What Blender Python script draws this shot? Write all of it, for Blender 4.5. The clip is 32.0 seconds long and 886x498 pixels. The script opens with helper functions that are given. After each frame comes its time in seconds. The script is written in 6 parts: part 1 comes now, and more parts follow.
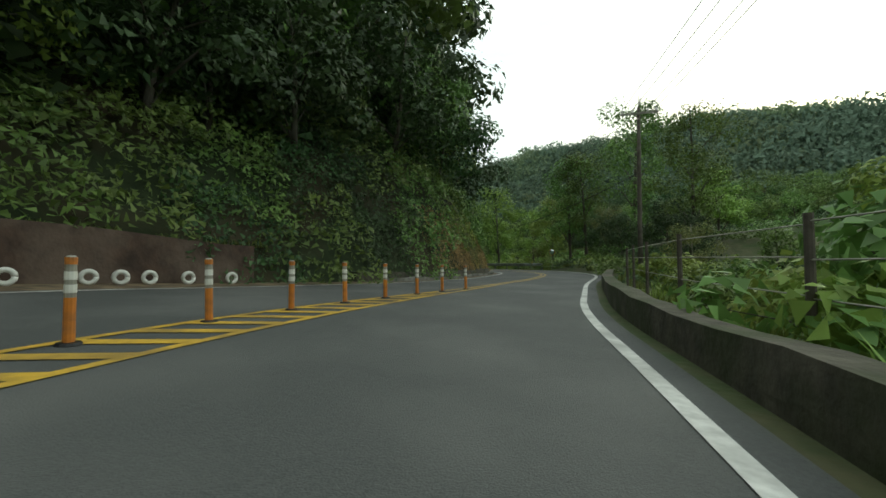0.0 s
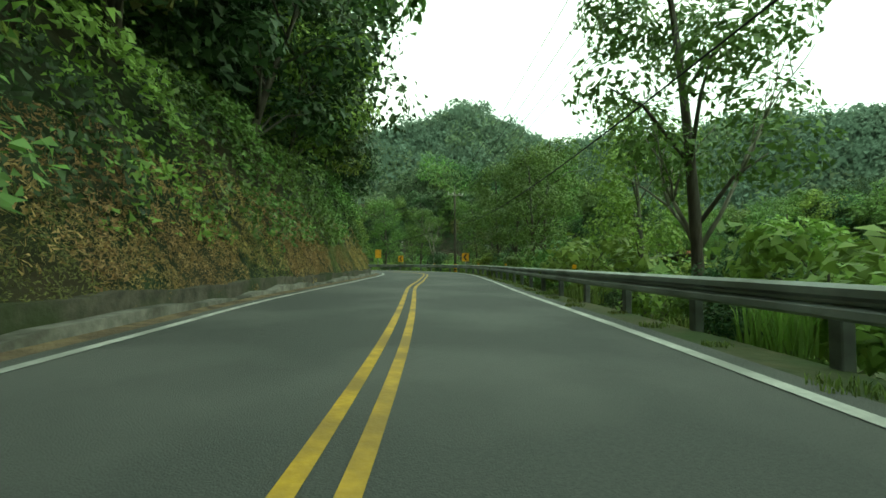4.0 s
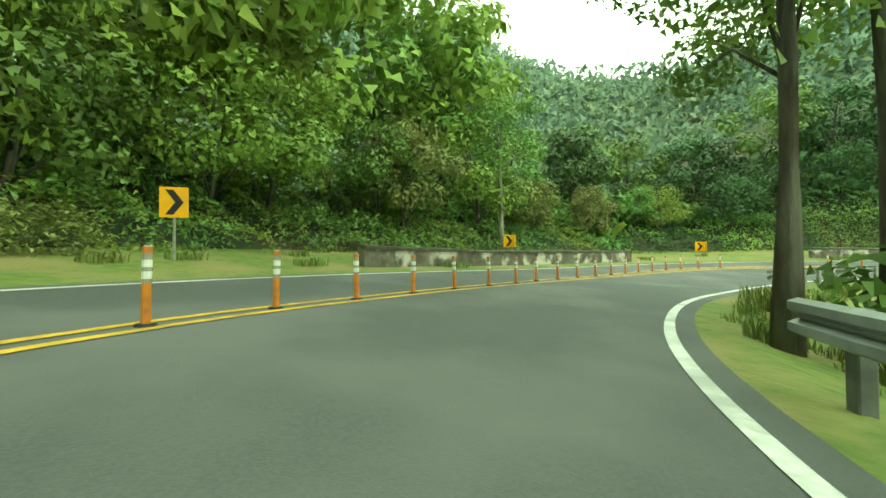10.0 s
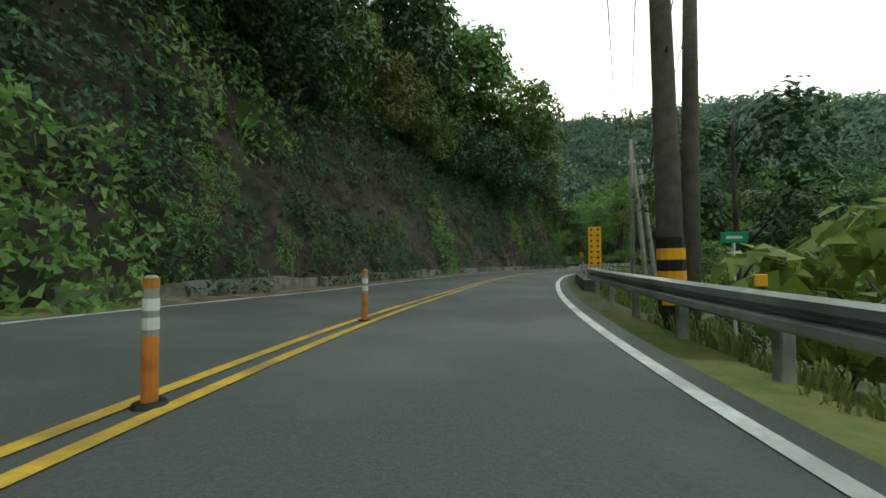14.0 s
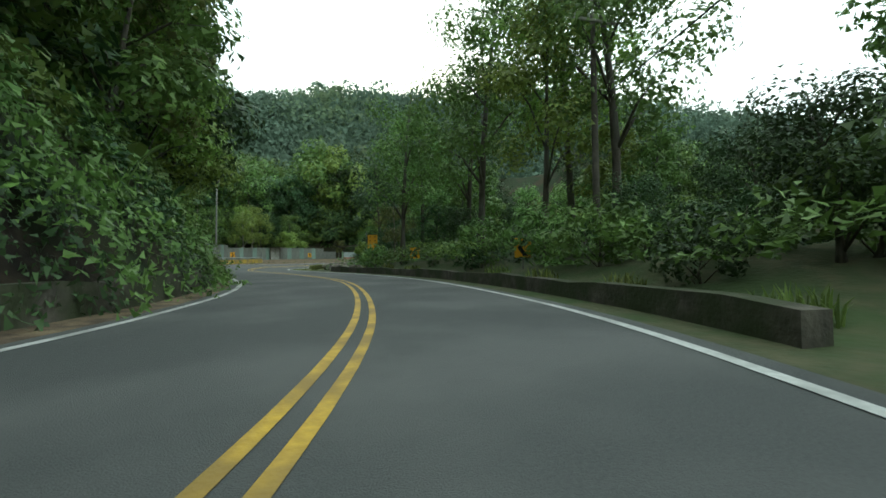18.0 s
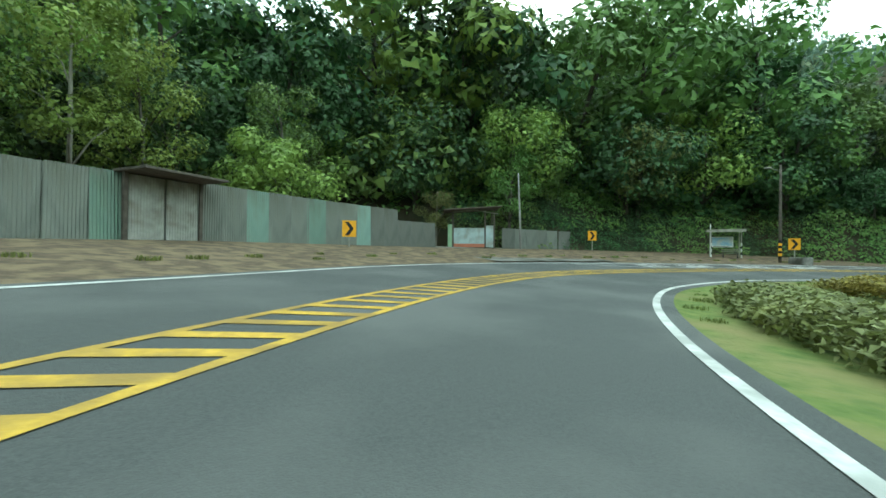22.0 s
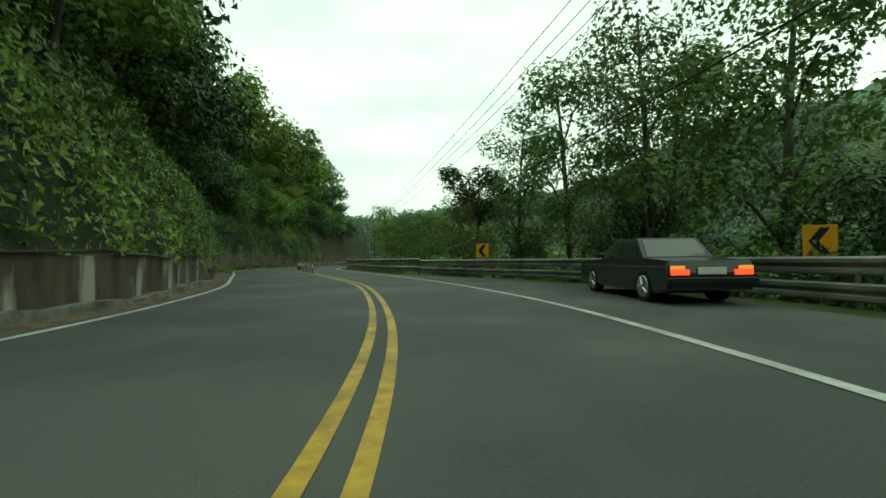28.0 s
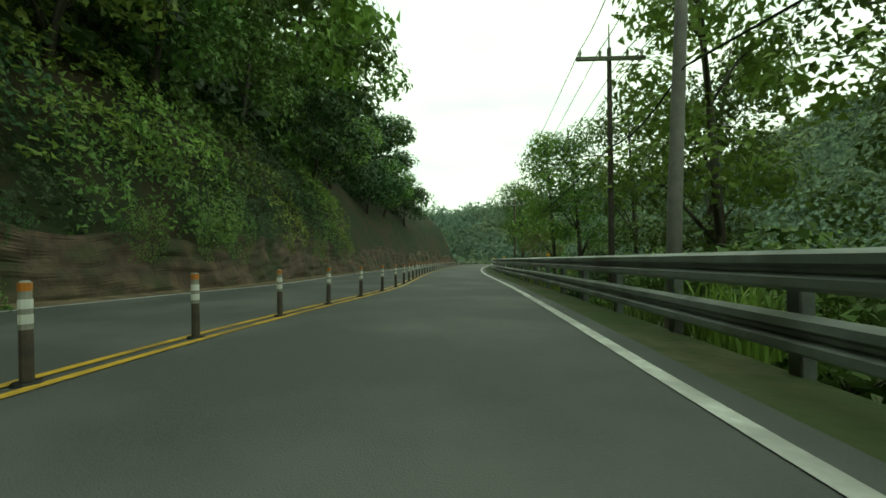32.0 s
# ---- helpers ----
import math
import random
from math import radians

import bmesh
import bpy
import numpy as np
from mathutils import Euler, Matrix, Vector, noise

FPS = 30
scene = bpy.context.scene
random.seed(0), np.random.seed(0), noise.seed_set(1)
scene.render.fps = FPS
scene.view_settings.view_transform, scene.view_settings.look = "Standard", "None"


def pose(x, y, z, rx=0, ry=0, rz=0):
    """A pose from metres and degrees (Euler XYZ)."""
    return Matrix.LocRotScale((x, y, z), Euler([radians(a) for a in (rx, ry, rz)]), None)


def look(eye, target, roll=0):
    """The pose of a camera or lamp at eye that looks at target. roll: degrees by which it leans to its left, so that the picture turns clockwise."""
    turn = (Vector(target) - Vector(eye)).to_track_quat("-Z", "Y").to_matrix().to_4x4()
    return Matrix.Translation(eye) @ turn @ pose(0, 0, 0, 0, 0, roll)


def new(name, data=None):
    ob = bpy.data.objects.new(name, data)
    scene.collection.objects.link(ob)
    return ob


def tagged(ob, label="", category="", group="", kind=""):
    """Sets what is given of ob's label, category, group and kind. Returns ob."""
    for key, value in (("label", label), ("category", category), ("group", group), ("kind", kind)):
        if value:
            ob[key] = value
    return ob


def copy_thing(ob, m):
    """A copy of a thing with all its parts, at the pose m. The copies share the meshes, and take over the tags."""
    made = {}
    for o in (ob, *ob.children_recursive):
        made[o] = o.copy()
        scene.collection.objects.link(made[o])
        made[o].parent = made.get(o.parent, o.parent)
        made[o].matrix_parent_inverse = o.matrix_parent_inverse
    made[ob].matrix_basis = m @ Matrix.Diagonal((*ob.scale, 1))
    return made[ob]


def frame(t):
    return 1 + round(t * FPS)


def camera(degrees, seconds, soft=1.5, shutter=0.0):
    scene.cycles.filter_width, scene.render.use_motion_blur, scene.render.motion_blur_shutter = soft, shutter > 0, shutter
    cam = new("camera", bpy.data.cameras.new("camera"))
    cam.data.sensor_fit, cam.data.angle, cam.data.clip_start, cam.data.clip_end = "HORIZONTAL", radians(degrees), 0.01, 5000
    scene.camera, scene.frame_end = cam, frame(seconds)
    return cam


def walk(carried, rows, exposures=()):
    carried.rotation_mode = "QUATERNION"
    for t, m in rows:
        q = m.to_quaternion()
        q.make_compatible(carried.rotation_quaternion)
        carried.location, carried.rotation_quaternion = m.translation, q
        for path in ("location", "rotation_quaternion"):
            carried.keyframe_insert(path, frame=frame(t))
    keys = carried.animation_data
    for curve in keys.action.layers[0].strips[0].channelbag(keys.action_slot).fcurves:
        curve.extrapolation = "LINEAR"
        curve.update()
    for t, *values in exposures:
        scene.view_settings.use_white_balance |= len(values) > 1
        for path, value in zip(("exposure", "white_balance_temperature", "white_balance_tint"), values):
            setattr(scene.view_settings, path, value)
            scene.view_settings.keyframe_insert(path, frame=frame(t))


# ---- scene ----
cam = camera(93.3, 32.0, soft=1.6)
EYE = 0.9
# seconds, x, y, yaw, pitch, roll of the drive
ROWS = [
    (0, 0.18, 0.07, 1.2, 1.84, 0.52),
    (0.5, 1.58, 7.99, -8.8, 1.56, 0.54),
    (1, 3.6, 15.43, -13.85, 1.61, 0.49),
    (1.5, 5.94, 22.53, -12.39, 1.7, 0.51),
    (2, 7.33, 29.67, -3.38, 1.13, 0.83),
    (2.5, 7.5, 36.79, 8.11, 1.08, 1.02),
    (3, 5.82, 43.61, 21.35, 1.3, 0.69),
    (3.5, 2.65, 49.58, 34.16, 2.15, 0.05),
    (4, -1.22, 55.16, 42.01, 1.94, 0.06),
    (4.5, -5.56, 60.45, 43.6, 1.82, 0.08),
    (5, -9.99, 65.75, 42.94, 1.72, 0.12),
    (5.5, -14.6, 71.04, 44.37, 1.61, 0.2),
    (6, -19.59, 76.15, 48.37, 1.72, 0.32),
    (6.5, -25.29, 80.49, 56.44, 1.31, 0.68),
    (7, -31.64, 83.99, 68.85, 1.06, 0.7),
    (7.5, -38.6, 85.97, 81.55, 1.46, 0.77),
    (8, -45.74, 86.76, 92.11, 2.4, 0.75),
    (8.5, -52.91, 86.61, 98.9, 2.94, 0.7),
    (9, -59.79, 86.25, 99.95, 3, 0.66),
    (9.5, -66.14, 85.77, 94.66, 2.43, 0.48),
    (10, -72.23, 86.34, 85.77, 1.3, 0.25),
    (10.5, -78.45, 88.1, 74.27, -0.16, -0.6),
    (11, -84.06, 92.12, 57.59, -0.84, -1.03),
    (11.5, -88.76, 97.19, 40.7, -0.41, -1.31),
    (12, -91.24, 102.85, 23.91, 0.92, -1.27),
    (12.5, -91.73, 108.33, 9.1, 1.66, -0.91),
    (13, -91.38, 114.15, -3.17, 1.57, -0.08),
    (13.5, -90.61, 119.75, -14.65, 1.85, 0.37),
    (14, -88.51, 125.35, -20.36, 1.8, 0.18),
    (14.5, -85.53, 130.98, -26.76, 1.78, 0.04),
    (15, -81.75, 136.58, -31.62, 1.76, -0.1),
    (15.5, -77.49, 142.28, -32.84, 1.76, -0.25),
    (16, -72.74, 148.07, -37.61, 2.2, -0.1),
    (16.5, -67.19, 153.58, -42.62, 2.18, 0.11),
    (17, -61.02, 158.8, -46.87, 2.17, 0.37),
    (17.5, -54.75, 164.26, -47.41, 1.75, 0.67),
    (18, -48.83, 170.08, -42.94, 1.42, 0.72),
    (18.5, -43.92, 176.72, -33.38, 1.64, 0.85),
    (19, -40.29, 184.23, -22.2, 1.98, 1.02),
    (19.5, -37.72, 192.12, -11.56, 2.47, 1.31),
    (20, -35.67, 200.05, -7.03, 2.38, 1.25),
    (20.5, -33.82, 207.82, -9.07, 1.62, 0.77),
    (21, -30.86, 215.04, -15.54, 0.77, 0.63),
    (21.5, -26.6, 221.52, -24.87, 0.65, 0.01),
    (22, -21.64, 227.31, -37.49, 0.65, -0.51),
    (22.5, -15.8, 231.84, -53.38, 0.69, -0.61),
    (23, -9.77, 234.56, -71.86, 0.98, -0.46),
    (23.5, -3.81, 234.92, -90.45, 1.2, -0.43),
    (24, 1.63, 233.56, -104.45, 1.86, -0.14),
    (24.5, 6.02, 231.97, -117.78, 1.05, 0.01),
    (25, 9.9, 229.4, -130.6, 1.35, 0.26),
    (25.5, 13.1, 225.78, -140.65, 1.8, 0.17),
    (26, 16.05, 221.41, -146.31, 1.76, 0.16),
    (26.5, 18.9, 216.44, -147.6, 1.7, 0.18),
    (27, 21.98, 211.18, -145.02, 1.56, 0.25),
    (27.5, 25.64, 205.89, -139.14, 1.26, 0.38),
    (28, 30.37, 201.13, -130.55, 1.4, 0.68),
    (28.5, 35.89, 196.96, -120.36, 1.71, 0.59),
    (29, 42.02, 193.47, -111.05, 2.18, 0.83),
    (29.5, 48.81, 190.61, -105.81, 2.34, 0.89),
    (30, 56.17, 187.99, -103.93, 1.26, 0.57),
    (30.5, 63.62, 185.34, -105.91, 1.42, 0.21),
    (31, 70.64, 182.42, -111.78, 1.53, -0.08),
    (31.5, 77.04, 178.8, -117.49, 0.97, 0.03),
    (32, 83.03, 175.05, -123.02, 1.48, 0.15),
]
walk(cam, [(t, pose(x, y, EYE, 90 + pitch, roll, yaw)) for t, x, y, yaw, pitch, roll in ROWS],
     exposures=[(0.0, 0.15, 6400, -6), (1.0, 0.1, 6300, -10), (2.0, 0.6, 6100, -22), (3.0, 1.1, 6500, -28), (3.6, 1.0, 6700, -32), (6.0, 0.75, 7100, -42), (7.0, 0.95, 7500, -50), (8.0, 1.3, 7700, -52), (9.0, 1.25, 7600, -43), (10.0, 1.85, 7600, -38), (11.0, 1.5, 6500, -32),
                (12.2, 1.1, 6200, -12), (13.0, 0.25, 6300, -8), (16.0, 0.7, 6100, -9), (18.0, 0.6, 5900, -9), (19.0, 1.5, 6050, -11), (20.0, 1.65, 6100, -16), (21.0, 1.3, 5650, -5), (22.0, 1.3, 5600, -18), (23.0, 1.3, 5900, -18), (24.0, 0.5, 6100, -17),
                (25.0, 0.3, 6500, -23), (28.0, 0.1, 6800, -28), (29.0, 0.2, 7000, -32), (30.0, -0.1, 7200, -26), (31.0, -0.2, 7000, -19), (32.0, 0.25, 7200, -28)])

# ---- world and light ----
SUN_AZ = radians(42)     # east of north
SUN_EL = radians(14)
world = bpy.data.worlds.new("overcast_evening")
scene.world = world
world.use_nodes = True
nt = world.node_tree
nt.nodes.clear()
w_out = nt.nodes.new("ShaderNodeOutputWorld")
w_bg = nt.nodes.new("ShaderNodeBackground")
w_sky = nt.nodes.new("ShaderNodeTexSky")
w_sky.sky_type = "NISHITA"
w_sky.sun_disc = False
w_sky.sun_elevation = SUN_EL
w_sky.sun_rotation = SUN_AZ
w_sky.air_density, w_sky.dust_density, w_sky.ozone_density = 1.0, 6.0, 1.0
w_gain = nt.nodes.new("ShaderNodeMixRGB")
w_gain.blend_type = "MULTIPLY"
w_gain.inputs[0].default_value = 1.0
w_gain.inputs[2].default_value = (0.10, 0.10, 0.10, 1)
# a layer of cloud: pale grey with soft, slightly darker streaks
w_tc = nt.nodes.new("ShaderNodeTexCoord")
w_map = nt.nodes.new("ShaderNodeMapping")
w_map.inputs["Scale"].default_value = (1.2, 1.2, 5.0)
w_noise = nt.nodes.new("ShaderNodeTexNoise")
w_noise.inputs["Scale"].default_value = 2.2
w_noise.inputs["Detail"].default_value = 5.0
w_ramp = nt.nodes.new("ShaderNodeValToRGB")
w_ramp.color_ramp.elements[0].position, w_ramp.color_ramp.elements[0].color = 0.30, (0.80, 0.85, 0.88, 1)
w_ramp.color_ramp.elements[1].position, w_ramp.color_ramp.elements[1].color = 0.62, (1.02, 1.02, 1.0, 1)
w_mix = nt.nodes.new("ShaderNodeMixRGB")
w_mix.inputs[0].default_value = 0.86
for a, b in ((w_sky.outputs[0], w_gain.inputs[1]), (w_gain.outputs[0], w_mix.inputs[1]), (w_tc.outputs["Generated"], w_map.inputs[0]),
             (w_map.outputs[0], w_noise.inputs["Vector"]), (w_noise.outputs[0], w_ramp.inputs[0]), (w_ramp.outputs[0], w_mix.inputs[2]),
             (w_mix.outputs[0], w_bg.inputs[0]), (w_bg.outputs[0], w_out.inputs[0])):
    nt.links.new(a, b)
w_bg.inputs[1].default_value = 1.25
sun = new("sun", bpy.data.lights.new("sun", "SUN"))
sun.data.energy, sun.data.angle, sun.data.color = 0.9, radians(14), (1.0, 0.93, 0.82)
sun.matrix_world = look((0, 0, 0), (-math.sin(SUN_AZ) * math.cos(SUN_EL), -math.cos(SUN_AZ) * math.cos(SUN_EL), -math.sin(SUN_EL)))

# ---- materials ----
MATS = {}


def mat(name, col, col2=None, scale=6.0, rough=0.8, bump=0.0, metal=0.0, detail=6.0, island=0.0, translucent=0.0, obj=0.0, stains=None, stain_scale=0.6, stretch=None, spec=0.3, bump_scale=None, stain_at=(0.45, 0.62)):
    """A surface with two colours mixed by noise, a second, larger stain noise, and optional leaf-to-leaf variation."""
    if name in MATS:
        return MATS[name]
    m = bpy.data.materials.new(name)
    m.use_nodes = True
    t = m.node_tree
    b = t.nodes["Principled BSDF"]
    b.inputs["Roughness"].default_value = rough
    b.inputs["Metallic"].default_value = metal
    b.inputs["Specular IOR Level"].default_value = spec
    col2 = col2 or tuple(c * 0.75 for c in col)
    tc = t.nodes.new("ShaderNodeTexCoord")
    vec = tc.outputs["Object"]
    if stretch:
        mp = t.nodes.new("ShaderNodeMapping")
        mp.inputs["Scale"].default_value = stretch
        t.links.new(vec, mp.inputs[0])
        vec = mp.outputs[0]
    no = t.nodes.new("ShaderNodeTexNoise")
    no.inputs["Scale"].default_value, no.inputs["Detail"].default_value = scale, detail
    t.links.new(vec, no.inputs["Vector"])
    rp = t.nodes.new("ShaderNodeValToRGB")
    rp.color_ramp.elements[0].position, rp.color_ramp.elements[0].color = 0.32, (*col2, 1)
    rp.color_ramp.elements[1].position, rp.color_ramp.elements[1].color = 0.68, (*col, 1)
    t.links.new(no.outputs[0], rp.inputs[0])
    last = rp.outputs[0]
    if stains:
        n2 = t.nodes.new("ShaderNodeTexNoise")
        n2.inputs["Scale"].default_value, n2.inputs["Detail"].default_value = stain_scale, 8.0
        t.links.new(vec, n2.inputs["Vector"])
        r2 = t.nodes.new("ShaderNodeValToRGB")
        r2.color_ramp.elements[0].position, r2.color_ramp.elements[1].position = stain_at
        mx = t.nodes.new("ShaderNodeMixRGB")
        mx.inputs[2].default_value = (*stains, 1)
        t.links.new(n2.outputs[0], r2.inputs[0])
        t.links.new(r2.outputs[0], mx.inputs[0])
        t.links.new(last, mx.inputs[1])
        last = mx.outputs[0]
    if island or obj:
        hs = t.nodes.new("ShaderNodeHueSaturation")
        src = []
        if island:
            g = t.nodes.new("ShaderNodeNewGeometry")
            src.append((g.outputs["Random Per Island"], island))
        if obj:
            o = t.nodes.new("ShaderNodeObjectInfo")
            src.append((o.outputs["Random"], obj))
        val = None
        for s_, amount in src:
            mr = t.nodes.new("ShaderNodeMapRange")
            mr.inputs["To Min"].default_value, mr.inputs["To Max"].default_value = 1 - amount, 1 + amount
            t.links.new(s_, mr.inputs[0])
            if val is None:
                val = mr.outputs[0]
            else:
                mu = t.nodes.new("ShaderNodeMath")
                mu.operation = "MULTIPLY"
                t.links.new(val, mu.inputs[0])
                t.links.new(mr.outputs[0], mu.inputs[1])
                val = mu.outputs[0]
        t.links.new(val, hs.inputs["Value"])
        hue = t.nodes.new("ShaderNodeMapRange")
        hue.inputs["To Min"].default_value, hue.inputs["To Max"].default_value = 0.475, 0.515
        t.links.new(src[-1][0], hue.inputs[0])
        t.links.new(hue.outputs[0], hs.inputs["Hue"])
        t.links.new(last, hs.inputs["Color"])
        last = hs.outputs[0]
    t.links.new(last, b.inputs["Base Color"])
    if bump:
        nb = t.nodes.new("ShaderNodeTexNoise")
        nb.inputs["Scale"].default_value, nb.inputs["Detail"].default_value = bump_scale or scale * 3, 5.0
        t.links.new(vec, nb.inputs["Vector"])
        bp = t.nodes.new("ShaderNodeBump")
        bp.inputs["Strength"].default_value = bump
        bp.inputs["Distance"].default_value = 0.03
        t.links.new(nb.outputs[0], bp.inputs["Height"])
        t.links.new(bp.outputs[0], b.inputs["Normal"])
    if translucent:
        tr = t.nodes.new("ShaderNodeBsdfTranslucent")
        ms = t.nodes.new("ShaderNodeMixShader")
        ms.inputs[0].default_value = translucent
        t.links.new(last, tr.inputs[0])
        t.links.new(b.outputs[0], ms.inputs[1])
        t.links.new(tr.outputs[0], ms.inputs[2])
        t.links.new(ms.outputs[0], t.nodes["Material Output"].inputs[0])
    MATS[name] = m
    return m


ASPHALT = mat("asphalt", (0.090, 0.094, 0.092), (0.066, 0.069, 0.067), 40.0, 0.75, 0.5, stains=(0.118, 0.120, 0.115), stain_scale=0.35, bump_scale=90)
YELLOW = mat("road_paint_yellow", (0.62, 0.40, 0.05), (0.42, 0.27, 0.04), 9.0, 0.6, 0.2, stains=(0.30, 0.20, 0.05), stain_scale=1.5)
WHITE = mat("road_paint_white", (0.66, 0.66, 0.63), (0.45, 0.45, 0.43), 9.0, 0.6, 0.2, stains=(0.36, 0.36, 0.34), stain_scale=1.3)
GRASS_SOIL = mat("verge_soil", (0.10, 0.095, 0.05), (0.055, 0.07, 0.03), 3.0, 0.95, 0.8, stains=(0.05, 0.075, 0.025), stain_scale=0.7)
LITTER = mat("leaf_litter_soil", (0.14, 0.10, 0.065), (0.075, 0.06, 0.04), 5.0, 0.95, 0.9, stains=(0.20, 0.15, 0.09), stain_scale=2.0)
LAWN = mat("mown_grass", (0.16, 0.19, 0.05), (0.09, 0.13, 0.03), 4.0, 0.95, 0.8, stains=(0.20, 0.18, 0.07), stain_scale=0.5)
# shade between the plants is put into this very dark soil colour
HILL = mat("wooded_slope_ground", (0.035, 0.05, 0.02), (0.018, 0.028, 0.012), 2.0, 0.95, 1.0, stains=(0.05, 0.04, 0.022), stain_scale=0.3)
ROCK = mat("rock_face", (0.075, 0.058, 0.042), (0.026, 0.023, 0.019), 2.6, 0.9, 1.0, stains=(0.022, 0.030, 0.012), stain_scale=0.7)
CONC = mat("weathered_concrete", (0.26, 0.25, 0.22), (0.14, 0.135, 0.12), 5.0, 0.9, 0.5, stains=(0.07, 0.068, 0.055), stain_scale=0.9)
CONC_DARK = mat("mossy_dark_concrete", (0.12, 0.11, 0.085), (0.055, 0.05, 0.04), 4.0, 0.95, 0.7, stains=(0.045, 0.055, 0.025), stain_scale=0.8)
CONC_STREAK = mat("streaked_retaining_wall", (0.125, 0.095, 0.072), (0.055, 0.043, 0.034), 3.0, 0.95, 0.7, stains=(0.36, 0.34, 0.30), stain_scale=1.6, stretch=(1, 1, 0.22), stain_at=(0.54, 0.64))
RENDER = mat("worn_wall_render", (0.17, 0.155, 0.125), (0.07, 0.064, 0.05), 2.2, 0.95, 0.8, stains=(0.44, 0.42, 0.36), stain_scale=1.1, stain_at=(0.54, 0.64))
STEEL = mat("galvanised_steel", (0.36, 0.38, 0.37), (0.24, 0.26, 0.25), 4.0, 0.45, 0.1, metal=0.55, stains=(0.17, 0.18, 0.16), stain_scale=1.0)
SIGN_YELLOW = mat("sign_yellow", (0.80, 0.40, 0.02), (0.70, 0.34, 0.02), 3.0, 0.4)
BLACK = mat("matt_black", (0.018, 0.018, 0.018), (0.012, 0.012, 0.012), 8.0, 0.5)
ORANGE = mat("post_orange", (0.62, 0.22, 0.03), (0.42, 0.15, 0.03), 6.0, 0.5, stains=(0.20, 0.10, 0.05), stain_scale=4)
POST_GREY = mat("post_grey", (0.34, 0.33, 0.28), (0.2, 0.19, 0.16), 6.0, 0.6)
WHITE_P = mat("white_plastic", (0.72, 0.72, 0.68), (0.55, 0.55, 0.5), 6.0, 0.5)
GREEN_SIGN = mat("green_plate", (0.02, 0.30, 0.14), (0.02, 0.24, 0.11), 3.0, 0.4)
RED = mat("sign_red", (0.55, 0.10, 0.05), (0.45, 0.08, 0.04), 4.0, 0.5)
BARK = mat("bark", (0.10, 0.085, 0.065), (0.045, 0.038, 0.03), 7.0, 0.95, 0.8, stretch=(1, 1, 0.25), stains=(0.14, 0.135, 0.115), stain_scale=2)
BARK_PALE = mat("pale_bark", (0.30, 0.28, 0.23), (0.16, 0.15, 0.12), 5.0, 0.9, 0.6, stretch=(1, 1, 0.3))
POLE_CONC = mat("pole_concrete", (0.28, 0.27, 0.25), (0.20, 0.19, 0.18), 5.0, 0.85, 0.2)
POLE_WOOD = mat("pole_dark", (0.12, 0.105, 0.085), (0.07, 0.06, 0.05), 5.0, 0.9, 0.4)
WIRE = mat("cable_black", (0.03, 0.03, 0.03), (0.02, 0.02, 0.02), 5.0, 0.7)
# the dark and light greens also carry shade and sun on the hillside
LEAVES = [
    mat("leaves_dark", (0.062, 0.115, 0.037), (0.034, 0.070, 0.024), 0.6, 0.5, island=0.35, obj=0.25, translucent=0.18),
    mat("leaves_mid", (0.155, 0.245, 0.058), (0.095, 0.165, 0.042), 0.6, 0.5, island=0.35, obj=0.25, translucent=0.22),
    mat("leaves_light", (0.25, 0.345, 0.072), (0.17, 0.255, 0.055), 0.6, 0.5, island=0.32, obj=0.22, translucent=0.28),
    mat("leaves_olive", (0.21, 0.225, 0.075), (0.135, 0.155, 0.05), 0.6, 0.55, island=0.35, obj=0.25, translucent=0.22),
]
DRYGRASS = mat("dry_grass_blades", (0.45, 0.33, 0.14), (0.28, 0.21, 0.09), 1.0, 0.8, island=0.40, obj=0.15, translucent=0.25)
GRASSBLADE = mat("grass_blades", (0.19, 0.23, 0.06), (0.12, 0.16, 0.04), 1.0, 0.7, island=0.40, obj=0.15, translucent=0.3)
# far greens made paler and bluer: haze is put into their colours
FARWOOD = mat("far_woods_hazed", (0.135, 0.195, 0.125), (0.045, 0.08, 0.05), 0.33, 0.95, 1.0, stains=(0.11, 0.14, 0.06), stain_scale=0.03, bump_scale=0.5)
FARLEAF = mat("far_leaves_hazed", (0.17, 0.235, 0.17), (0.125, 0.18, 0.13), 0.4, 0.95, island=0.15, obj=0.12, translucent=0.35)
FARLEAF_LIGHT = mat("far_leaves_light_hazed", (0.21, 0.27, 0.15), (0.16, 0.215, 0.13), 0.4, 0.95, island=0.15, obj=0.12, translucent=0.35)

# ---- the line of the road ----
LINE = [(0.18, 0.07), (3.57, 15.44), (7.35, 29.65), (5.8, 43.66), (-1.25, 55.16), (-10, 65.74), (-19.56, 76.15), (-31.6, 84.02), (-45.73, 86.78), (-59.76, 86.26), (-72.26, 86.3), (-84.01, 92.08), (-91.28, 102.87), (-91.35, 114.18), (-88.55, 125.39), (-81.77, 136.54), (-72.71, 148.02), (-60.98, 158.84), (-48.86, 170.08), (-40.24, 184.25), (-35.63, 200.03), (-30.87, 215.02), (-21.66, 227.3), (-9.79, 234.58), (1.66, 233.53), (9.89, 229.36), (16.09, 221.39), (21.96, 211.17), (30.37, 201.09), (42.07, 193.51), (56.2, 187.95), (70.61, 182.38), (83.05, 175.06), (94.85, 166.76), (106.35, 158.76), (117.65, 149.96), (128.35, 140.66), (138.05, 130.56), (150.55, 114.86), (163.55, 97.06), (173.55, 82.06)]
LINE = [(-9.0, -61.0), (-7.8, -45.5), (-5.8, -30.0), (-3.1, -15.0)] + LINE


